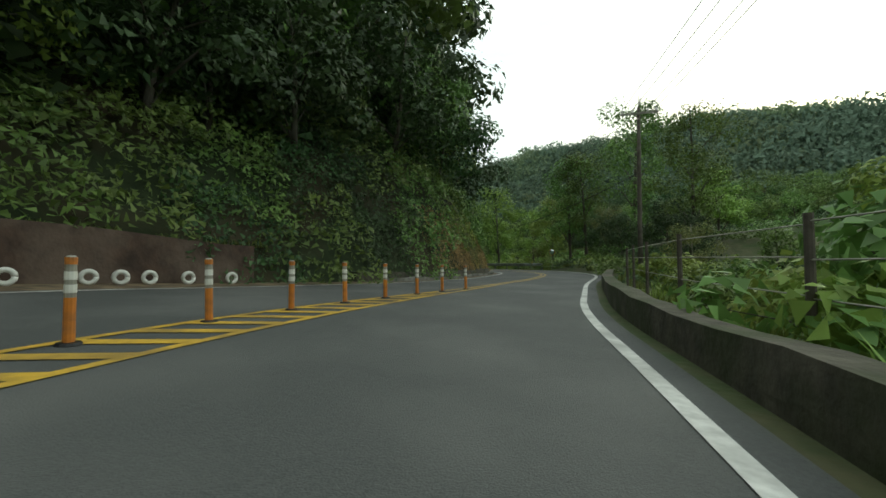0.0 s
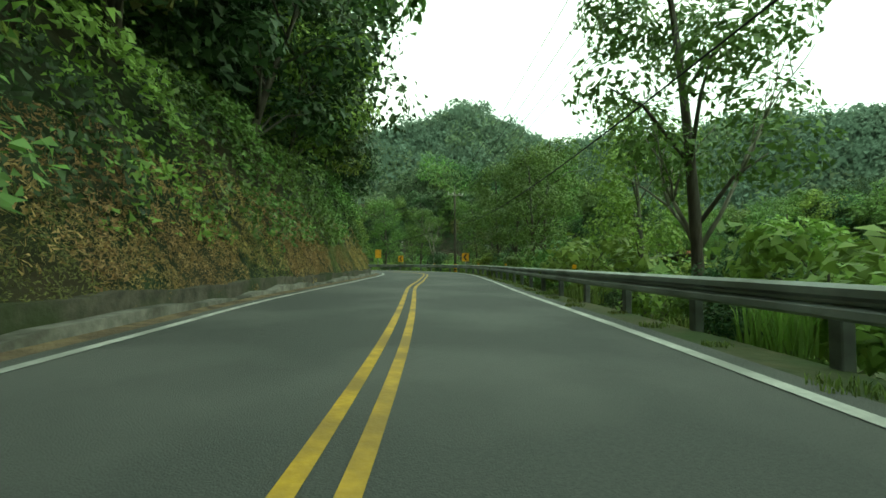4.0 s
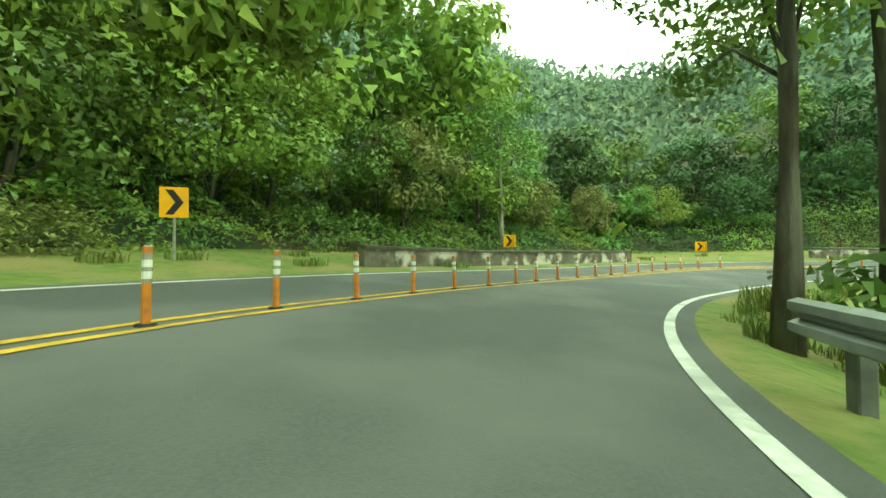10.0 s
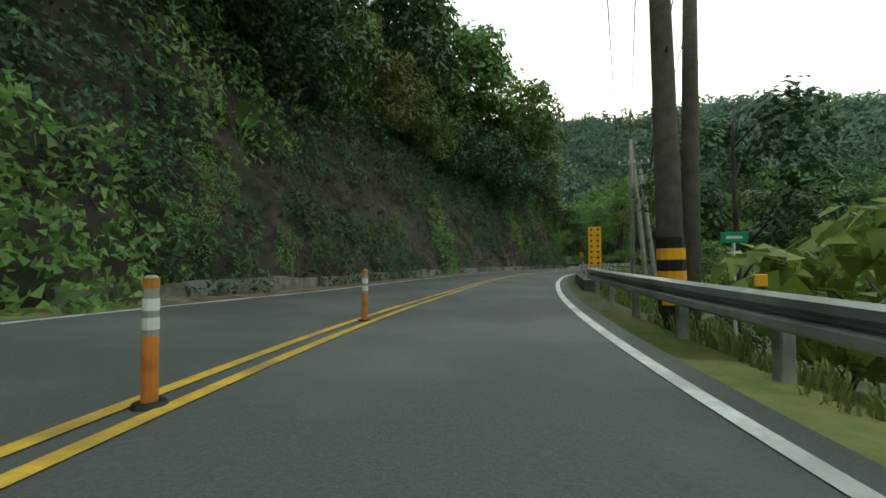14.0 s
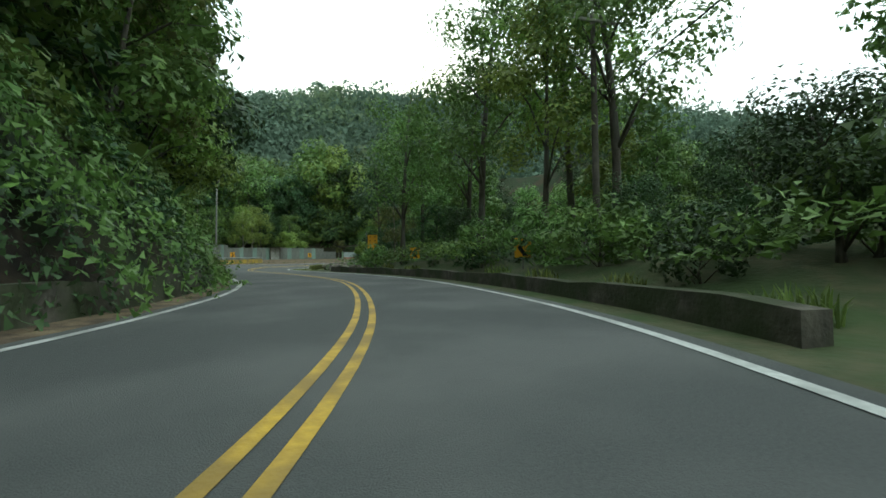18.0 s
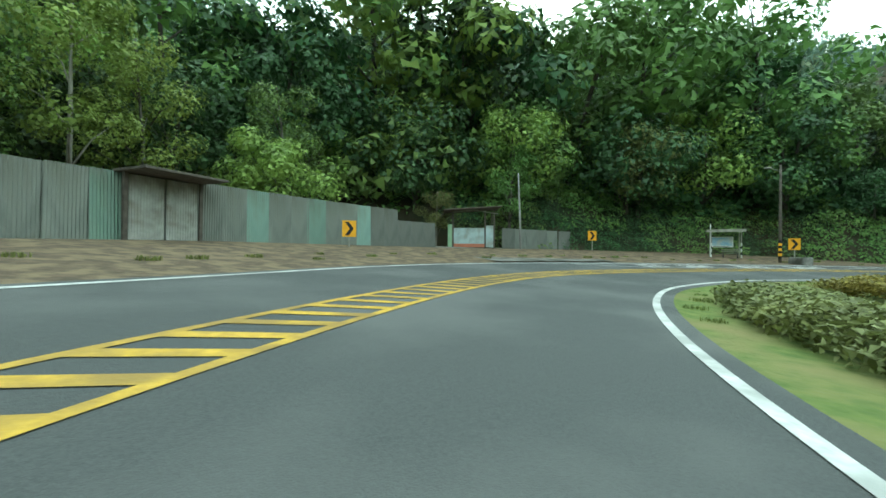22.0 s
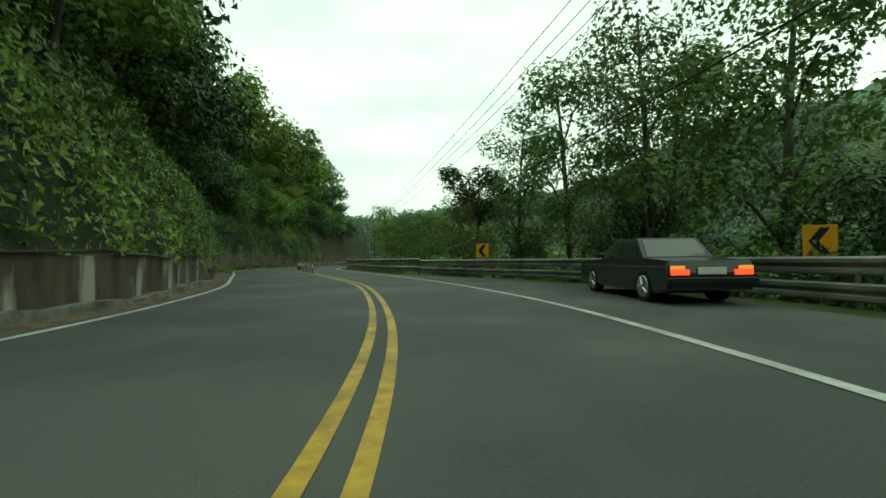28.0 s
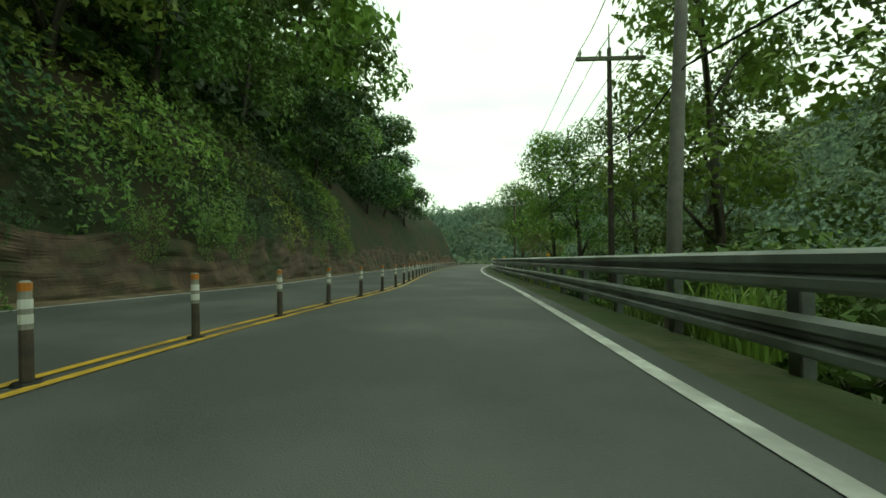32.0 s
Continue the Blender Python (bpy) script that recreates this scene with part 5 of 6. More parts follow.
# striped marker post on the verge
p = at(191.3, 6.7)
root = thing("striped_post", spot(p, 0), "thin yellow and black striped marker post on the verge", "traffic post")
for k in range(8):
    bm = bmesh.new()
    cyl(bm, (0, 0, 0.0 + 0.2 * k), (0, 0, 0.2 + 0.2 * k), 0.035, seg=8)
    part("stripe", bm, SIGN_YELLOW if k % 2 == 0 else BLACK, root, "yellow stripe" if k % 2 == 0 else "black stripe")
for s, n in ((307.9, -1.95), (361.2, -2.9), (366.5, -2.75), (369.4, -2.5)):
    root = thing("marker_post", spot(at(s, n), 0), "short black and white marker post at the grass edge", "traffic post")
    for k in range(5):
        bm = bmesh.new()
        cyl(bm, (0, 0, 0.11 * k), (0, 0, 0.11 * (k + 1)), 0.045, seg=8)
        part("stripe", bm, WHITE_P if k % 2 else BLACK, root, "white stripe" if k % 2 else "black stripe")

# a black pipe along the top of the retaining wall
pipe = bpy.data.curves.new("pipe", "CURVE")
pipe.dimensions = "3D"
pipe.bevel_depth, pipe.bevel_resolution = 0.028, 1
sp = pipe.splines.new("POLY")
run = np.arange(365, 411, 1.2)
sp.points.add(len(run) - 1)
for k, s in enumerate(run):
    sp.points[k].co = (*at(s, EDGE_L(s) + FOOT(s) - 0.15, 1.1 + 0.05 * math.sin(s * 0.9) + 0.03 * math.sin(s * 2.3)), 1)
pipe.materials.append(WIRE)
tagged(new("pipe", pipe), "black hose running along the retaining wall", "pipe")


# ---- poles and cables ----
def utility_pole(p, height, r, material, label, arms=1, lean=(0, 0), yaw=0.0, stripes=False, spike=True, lamp=False):
    """A tapered pole with cross arms and insulators; returns the places where its cables hang."""
    root = thing("utility_pole", spot(p, yaw), label, "utility pole", "poles along the road")
    top = Vector((lean[0], lean[1], height))
    bm = bmesh.new()
    tube(bm, [(0, 0, -1.0), top * 0.35, top * 0.7, top], [r, r * 0.92, r * 0.8, r * 0.66], 12)
    part("shaft", bm, material, root, smooth=True)
    hang = []
    for k in range(arms):
        z = height - 0.35 - 0.75 * k
        c = top * (z / height)
        bm = bmesh.new()
        box(bm, c.x - 0.95, c.x + 0.95, c.y - r - 0.08, c.y - r, z - 0.05, z + 0.05)
        arm = part("cross_arm", bm, POST_GREY, root)
        for x in (-0.85, -0.3, 0.45, 0.85):
            bm = bmesh.new()
            cyl(bm, (c.x + x, c.y - r - 0.04, z + 0.05), (c.x + x, c.y - r - 0.04, z + 0.16), 0.035, 0.05, 8)
            cyl(bm, (c.x + x, c.y - r - 0.04, z + 0.16), (c.x + x, c.y - r - 0.04, z + 0.24), 0.06, 0.03, 8)
            part("insulator", bm, WHITE_P, arm, "pale ceramic insulator")
            hang.append(root.matrix_world @ Vector((c.x + x, c.y - r - 0.04, z + 0.25)))
    if spike:
        bm = bmesh.new()
        cyl(bm, top - Vector((0, 0, 0.1)), top + Vector((0, 0, 0.7)), 0.025, 0.015, 6)
        part("spike", bm, POST_GREY, root)
    if stripes:
        for k in range(7):
            c0, c1 = top * ((0.25 + 0.17 * k) / height), top * ((0.42 + 0.17 * k) / height)
            bm = bmesh.new()
            cyl(bm, c0, c1, r * 1.03, r * 1.02, 12, caps=False)
            part("warning_band", bm, SIGN_YELLOW if k % 2 else BLACK, root, "yellow warning band" if k % 2 else "black warning band")
    if lamp:
        bm = bmesh.new()
        cyl(bm, top * 0.93, top * 0.93 + Vector((0, -0.7, 0.25)), 0.025, seg=6)
        box(bm, -0.09, 0.09, -1.05, -0.6, height * 0.93 + 0.2, height * 0.93 + 0.29, bevel=0.03)
        part("street_light", bm, POST_GREY, root, "small grey street light")
    hang.append(root.matrix_world @ (top * 0.62 + Vector((0.0, -r - 0.05, 0))))
    return hang


def rpole(s, n, *a, **k):
    p = at(s, n)
    z = right_z(s, n) if n < 0 else p.z
    return utility_pole(Vector((p.x, p.y, z)), *a, yaw=heading(s), **k)


DARK, PALE = POLE_WOOD, POLE_CONC
HA = rpole(24.6, -4.3, 9.4, 0.13, DARK, "dark weathered utility pole with one cross arm", 1, (0.1, 0))
HB = rpole(57.6, -4.9, 8.4, 0.14, DARK, "dark weathered utility pole with one cross arm", 1, (0.05, 0.1))
HC = rpole(101.5, -5.4, 9.0, 0.15, DARK, "dark utility pole with striped base and street light", 1, (-0.1, 0.0), stripes=True, lamp=True)
HC2 = rpole(140.0, -9.5, 9.0, 0.14, DARK, "dark utility pole among the trees", 1)
HD = rpole(200.6, -2.6, 6.9, 0.20, DARK, "thick brown utility pole with striped base", 2, (-0.15, 0.0), stripes=True)
rpole(201.0, -2.95, 6.0, 0.15, DARK, "brown timber pole strapped beside another", 0, (0.1, 0.0), spike=False)
rpole(207.0, -3.2, 5.0, 0.07, PALE, "slender pale pole beside the road", 0, spike=False)
HE = rpole(224.0, -5.6, 9.0, 0.17, PALE, "pale concrete pole with yellow and black stripes", 1, (-0.7, 0.2), stripes=True)
rpole(224.4, -6.2, 8.6, 0.17, PALE, "pale concrete pole leaning beside its twin, striped base", 0, (-0.9, 0.2), stripes=True, spike=False)
HF = rpole(268.0, -8.6, 9.0, 0.14, DARK, "dark utility pole among roadside trees", 1)
HG = rpole(388.0, -8.6, 9.8, 0.15, PALE, "pale concrete utility pole with white band among trees", 1)
HH = rpole(456.3, -3.7, 7.3, 0.13, PALE, "pale concrete pole with two cross arms, red-striped base", 2, (0.35, 0.0))
HI = rpole(460.8, -4.3, 7.4, 0.09, DARK, "dark utility pole beside the guardrail", 1)
HJ = rpole(490.0, -5.0, 7.4, 0.12, DARK, "distant utility pole with cross arm", 1)
p = at(353.3, 6.6)
utility_pole(p, 6.4, 0.10, POLE_WOOD, "brown pole with striped foot beside the bus shelter", 0, (0.05, 0), heading(353), stripes=True, spike=False, lamp=True)
p = at(317.0, 13.8)
utility_pole(p, 12.0, 0.13, PALE, "tall pale utility pole with dark fittings beside the fence", 1, (0.1, 0.1), heading(317))
p = at(340.4, 13.0)
utility_pole(p, 5.4, 0.08, PALE, "thin leaning pole beside the gate", 0, (-0.7, 0.3), heading(338), spike=False)


def cable(a, b, sag, r=0.012):
    cu = bpy.data.curves.new("cable", "CURVE")
    cu.dimensions = "3D"
    cu.bevel_depth, cu.bevel_resolution, cu.use_fill_caps = r, 1, True
    sp = cu.splines.new("POLY")
    sp.points.add(14)
    for i in range(15):
        u = i / 14
        q = a.lerp(b, u) - Vector((0, 0, sag * 4 * u * (1 - u)))
        sp.points[i].co = (*q, 1)
    cu.materials.append(WIRE)
    return tagged(new("cable", cu), "black overhead cable between poles", "cable", "overhead cables")


for A, B, sag in ((HA, HB, 0.7), (HB, HC, 0.9), (HC, HC2, 0.8), (HD, HE, 0.6), (HE, HF, 0.8), (HF, HG, 0.0), (HG, HH, 1.1), (HH, HI, 0.2), (HI, HJ, 0.3)):
    if A is HF:
        continue
    for i in range(min(4, len(A), len(B))):
        cable(A[i], B[i], sag * RNG.uniform(0.8, 1.2))
    cable(A[-1], B[-1], sag * 1.2, 0.02)
# cables that arrive from further down the valley
back = at(-34, -5.5, 9.0)
for i in range(4):
    cable(back + Vector((0.4 * i, 0, 0)), HA[i], 0.8)


# ---- bus stop ----
def bus_shelter(m):
    root = thing("bus_shelter", m, "open roadside bus shelter with flat roof, poster board and bench", "bus shelter")
    w = 2.3
    for x, y in ((-w / 2, -0.55), (w / 2, -0.55), (-w / 2, 0.6), (w / 2, 0.6)):
        if y < 0:
            col = None
            for k in range(9):
                bm = bmesh.new()
                cyl(bm, (x, y, 0.27 * k), (x, y, 0.27 * (k + 1)), 0.05, seg=10)
                part("column_band", bm, (BLACK if k % 2 else WHITE_P) if k < 5 else POST_GREY, root)
        else:
            bm = bmesh.new()
            cyl(bm, (x, y, -0.2), (x, y, 2.45), 0.05, seg=10)
            part("column", bm, POST_GREY, root)
    bm = bmesh.new()
    box(bm, -w / 2 - 0.4, w / 2 + 0.3, -0.95, 0.85, 2.43, 2.53, bevel=0.02)
    roof = part("roof", bm, mat("roof_sheet_grey", (0.30, 0.29, 0.26), (0.17, 0.165, 0.15), 3.0, 0.8, 0.3, stains=(0.10, 0.11, 0.07), stain_scale=1.2), root)
    bm = bmesh.new()
    box(bm, -w / 2 - 0.4, w / 2 + 0.3, -0.99, -0.955, 2.36, 2.60)
    part("fascia", bm, mat("fascia_pale", (0.40, 0.38, 0.32), (0.22, 0.21, 0.18), 4.0, 0.8, stains=(0.12, 0.12, 0.08), stain_scale=2), roof)
    bm = bmesh.new()
    box(bm, -1.12, 0.62, 0.02, 0.08, 0.98, 1.95, bevel=0.01)
    frame_ = part("poster_frame", bm, WHITE_P, root)
    bm = bmesh.new()
    flat_poly(bm, [(-1.05, 1.12), (0.55, 1.12), (0.55, 1.88), (-1.05, 1.88)], 0.015)
    part("poster", bm, mat("poster_print", (0.16, 0.34, 0.50), (0.40, 0.52, 0.56), 2.6, 0.4, stains=(0.45, 0.46, 0.42), stain_scale=1.4), frame_, "faded blue landscape poster")
    bm = bmesh.new()
    flat_poly(bm, [(-1.0, 1.03), (0.3, 1.03), (0.3, 1.07), (-1.0, 1.07)], 0.012)
    part("caption", bm, BLACK, frame_, "dark bar of lettering")
    bench = []
    for y, z in ((0.15, 0.44), (0.28, 0.44), (0.41, 0.44)):
        bm = bmesh.new()
        box(bm, -0.25, 1.05, y - 0.045, y + 0.045, z - 0.02, z + 0.02, bevel=0.006)
        part("bench_slat", bm, POST_GREY, root)
    for z in (0.62, 0.76):
        bm = bmesh.new()
        box(bm, -0.25, 1.05, 0.48, 0.51, z - 0.035, z + 0.035, bevel=0.006)
        part("bench_back_slat", bm, POST_GREY, root)
    for x in (-0.15, 0.95):
        bm = bmesh.new()
        box(bm, x - 0.025, x + 0.025, 0.0, 0.40, -0.1, 0.43)
        part("bench_leg", bm, BLACK, root)
    return root


pa, pb = at(350.9, 9.5), at(352.5, 8.1)
ps = (pa + pb) / 2
bus_shelter(spot(ps, math.degrees(math.atan2(pb.y - pa.y, pb.x - pa.x)), 0.76))
root = thing("bus_stop_pole", spot(at(350.9, 8.9), 0), "thin white bus stop pole", "pole")
bm = bmesh.new()
cyl(bm, (0, 0, -0.3), (0, 0, 2.35), 0.03, seg=8)
part("shaft", bm, WHITE_P, root)
p = at(353.7, 5.6)
bm = bmesh.new()
box(bm, -0.55, 0.55, -0.35, 0.35, -0.3, 0.46, bevel=0.05)
ob = part("concrete_block", bm, CONC, None, "weathered grey concrete block on the verge", "concrete block")
ob.matrix_basis = spot(p, heading(353))
# the bus bay painted on the road
for a, b in ((0.0, 0.0), (1.9, 1.9)):
    line("bus_bay_line", 338, 357, lambda s, o=a: EDGE_L(s) - 0.35 - o * max(0.0, min(1.0, (s - 337) / 4, (358 - s) / 4)) * 0.8, 0.12, WHITE, "white outline of a painted bus bay")
for k in range(4):
    s = 341.5 + 3.3 * k
    bars = [(0, 0.2, 1.5, 0.3), (0.7, 0.2, 1.5, 0.3), (1.4, 0.35, 1.3, 0.3), (0.0, 0.75, 0.95, 1.7)] if k % 2 else [(0.2, 0.15, 1.5, 0.28), (0.9, 0.3, 1.2, 0.28), (0.2, 0.15, 0.4, 1.0), (1.5, 0.2, 1.5, 0.28)]
    for ds, n0, n1, ln in bars:
        n_in = EDGE_L(s) - 0.5
        quad = [at(s + ds, n_in - n0, 0.007), at(s + ds, n_in - n1, 0.007), at(s + ds + ln, n_in - n1, 0.007), at(s + ds + ln, n_in - n0, 0.007)]
        mesh_object("painted_stroke", quad, [(0, 1, 2, 3)], WHITE, None, "white painted stroke in the bus bay", "road marking", "structure", "bus bay strokes")

# ---- house, fence and gate ----
SHEET = [mat("sheet_grey", (0.24, 0.25, 0.22), (0.14, 0.15, 0.13), 2.0, 0.7, 0.2, obj=0.2, stains=(0.11, 0.11, 0.08), stain_scale=1.0, stretch=(1, 1, 0.3)),
         mat("sheet_green", (0.26, 0.36, 0.30), (0.19, 0.27, 0.23), 2.0, 0.7, 0.2, obj=0.2, stains=(0.14, 0.15, 0.11), stain_scale=1.0, stretch=(1, 1, 0.3))]
FENCE_N = knots("290:9.9 301:10.6 308:12.0 316:13.0 322:13.2 328:12.3 333:12.4 337:13.4 342:14.6 350:14.6")


def corrugated(w, h):
    """A ribbed sheet, x along it, its face towards -y."""
    bm = bmesh.new()
    n = 12
    prev = None
    for i in range(n * 2 + 1):
        x = -w / 2 + w * i / (n * 2)
        y = 0.018 if i % 2 else -0.018
        a, b = bm.verts.new((x, y, 0)), bm.verts.new((x, y, h))
        c, d = bm.verts.new((x, y + 0.012, 0)), bm.verts.new((x, y + 0.012, h))
        if prev:
            bm.faces.new((prev[0], a, b, prev[1]))
            bm.faces.new((prev[3], d, c, prev[2]))
            bm.faces.new((prev[1], b, d, prev[3]))
        prev = (a, b, c, d)
    return bm


fence = thing("sheet_metal_fence", Matrix(), "old corrugated sheet metal fence in grey and green", "fence")
sheet_src = {}
for lo, hi in ((301.2, 335.6), (340.2, 345.5)):
    s = lo
    k = 0
    while s < hi:
        i = 1 if (k * 7) % 11 < 3 and s < 335 else 0
        h = (2.55 if s < 318 else 2.1) if s < 334 else 1.5
        key = (i, h)
        if key in sheet_src:
            o = new("sheet", sheet_src[key])
            o.parent = fence
        else:
            o = part("sheet", corrugated(1.12, h), SHEET[i], fence)
            sheet_src[key] = o.data
        p = at(s, FENCE_N(s))
        o.matrix_basis = spot(p - Vector((0, 0, 0.05)), heading(s) - 90 + RNG.uniform(-2, 2), 1.0, RNG.uniform(-1.5, 1.5))
        s += left_step(s, -2.0, 1.08)
        k += 1


def shed_door(m):
    root = thing("shed_doors", m, "pale double sheet doors of a shed under a low roof edge", "shed")
    for x in (-0.56, 0.56):
        part("door_leaf", corrugated(1.06, 1.95), mat("pale_sheet_door", (0.42, 0.42, 0.38), (0.30, 0.30, 0.27), 3.0, 0.7, 0.2, stains=(0.22, 0.21, 0.17), stain_scale=1.2), root).location.x = x
    bm = bmesh.new()
    box(bm, -1.35, 1.35, -0.35, 1.2, 2.0, 2.08, bevel=0.01)
    part("roof_edge", bm, POLE_WOOD, root)
    for x in (-1.2, 1.2):
        bm = bmesh.new()
        box(bm, x - 0.06, x + 0.06, -0.06, 0.06, -0.2, 2.0)
        part("post", bm, POLE_WOOD, root)
    return root


pd = at(326.4, FENCE_N(326.4) - 0.15)
shed_door(spot(pd, heading(326.4) - 90))


def gate(m):
    root = thing("gateway", m, "roofed gateway with pale blue metal gate and rusty red foot", "gate")
    for x, y in ((-1.6, 0), (1.6, 0), (-1.6, 1.5), (1.6, 1.5), (0.9, 0.0)):
        bm = bmesh.new()
        box(bm, x - 0.06, x + 0.06, y - 0.06, y + 0.06, -0.3, 3.0)
        part("post", bm, POLE_WOOD, root)
    bm = bmesh.new()
    box(bm, -2.1, 2.3, -0.9, 2.0, 3.0, 3.06, m=Matrix.Rotation(radians(-4), 4, "Y"))
    part("roof", bm, mat("gate_roof", (0.16, 0.13, 0.11), (0.09, 0.075, 0.065), 3.0, 0.85, 0.3), root)
    bm = bmesh.new()
    tube(bm, [(-1.7, -0.1, 2.75), (0, -0.1, 2.95), (1.9, -0.1, 2.65)], [0.035] * 3, 6)
    part("truss", bm, POST_GREY, root)
    bm = bmesh.new()
    box(bm, -1.54, 0.84, -0.03, 0.03, 0.32, 1.55, bevel=0.01)
    leaf = part("gate_leaf", bm, mat("gate_blue_grey", (0.42, 0.50, 0.50), (0.32, 0.40, 0.40), 2.0, 0.6, stains=(0.28, 0.30, 0.27), stain_scale=1.5), root)
    bm = bmesh.new()
    box(bm, -1.54, 0.84, -0.034, 0.034, 0.05, 0.32, bevel=0.005)
    part("rusty_foot", bm, mat("rusty_red", (0.45, 0.17, 0.10), (0.32, 0.13, 0.08), 4.0, 0.8), leaf, "rusty red strip along the foot")
    bm = bmesh.new()
    box(bm, 0.96, 1.54, -0.03, 0.03, 0.05, 1.75, bevel=0.01)
    part("side_door", bm, mat("gate_blue_grey", (0.42, 0.50, 0.50)), root, "pale side door")
    bm = bmesh.new()
    box(bm, -2.0, -1.68, -0.14, 0.14, -0.2, 1.8, bevel=0.02)
    part("gate_pier", bm, mat("pier_green", (0.30, 0.42, 0.26), (0.22, 0.32, 0.20), 4.0, 0.8), root, "pale green gate pier")
    return root


pg = at(338.0, FENCE_N(338.0) + 0.4)
gate(spot(pg, facing(pg, 326), 0.88))
vs, fs = ribbon(334.6, 341.6, lambda s: FENCE_N(s) + 1.0, lambda s: EDGE_L(s) + 0.38, 0.06, 0.6)
mesh_object("driveway", vs, fs, CONC, None, "pale concrete driveway up to the gate", "driveway", "structure")


def house(m):
    root = thing("house", m, "small single-storey house with red metal gable roof", "house")
    wall = mat("house_wall_pale", (0.48, 0.45, 0.40), (0.36, 0.33, 0.29), 3.0, 0.9, 0.2, stains=(0.26, 0.23, 0.19), stain_scale=0.8)
    roof = mat("red_roof_sheet", (0.55, 0.18, 0.11), (0.42, 0.13, 0.08), 2.0, 0.6, 0.2, stains=(0.22, 0.10, 0.07), stain_scale=0.9)
    bm = bmesh.new()
    L2, W2, H, R = 3.8, 2.2, 2.9, 3.9
    v = [bm.verts.new(c) for c in ((-L2, -W2, -1.2), (L2, -W2, -1.2), (L2, W2, -1.2), (-L2, W2, -1.2), (-L2, -W2, H), (L2, -W2, H), (L2, W2, H), (-L2, W2, H), (-L2, 0, R), (L2, 0, R))]
    for f in ((0, 1, 5, 4), (1, 2, 6, 9, 5), (2, 3, 7, 6), (3, 0, 4, 8, 7)):
        bm.faces.new([v[i] for i in f])
    part("wall", bm, wall, root)
    for sgn in (-1, 1):
        bm = bmesh.new()
        n = 52
        prev = None
        for i in range(n + 1):
            x = -L2 - 0.4 + (2 * L2 + 0.8) * i / n
            up = 0.03 if i % 2 else 0.0
            row = [bm.verts.new(c) for c in ((x, 0, R + 0.10 + up), (x, sgn * (W2 + 0.5), H - 0.15 + up), (x, sgn * (W2 + 0.5), H - 0.20), (x, 0, R + 0.05))]
            if prev:
                for k in range(3):
                    bm.faces.new((prev[k], row[k], row[k + 1], prev[k + 1]))
            prev = row
        bmesh.ops.recalc_face_normals(bm, faces=bm.faces)
        part("roof_slope", bm, roof, root)
    bm = bmesh.new()
    cyl(bm, (-L2 - 0.4, 0, R + 0.12), (L2 + 0.4, 0, R + 0.12), 0.08, seg=8)
    part("ridge", bm, roof, root)
    bm = bmesh.new()
    box(bm, -L2, 0.8, -W2 - 1.6, -W2, 2.25, 2.31, m=None)
    part("lean_to_roof", bm, mat("pale_sheet_roof", (0.45, 0.48, 0.48), (0.33, 0.36, 0.36), 3.0, 0.5), root, "pale corrugated lean-to roof")
    for x in (-2.0, 1.6):
        bm = bmesh.new()
        box(bm, x - 0.5, x + 0.5, -W2 - 0.04, -W2 + 0.02, 0.95, 1.95)
        wdw = part("window", bm, WHITE_P, root)
        bm = bmesh.new()
        box(bm, x - 0.44, x + 0.44, -W2 - 0.05, -W2 - 0.042, 1.0, 1.9)
        part("pane", bm, mat("dark_glass", (0.03, 0.035, 0.04), (0.02, 0.025, 0.03), 1.0, 0.08), wdw, "dark window glass")
    return root


ph = at(313.0, 17.4, 0.7)
house(spot(ph, heading(313) - 90 + 88, 0.95))


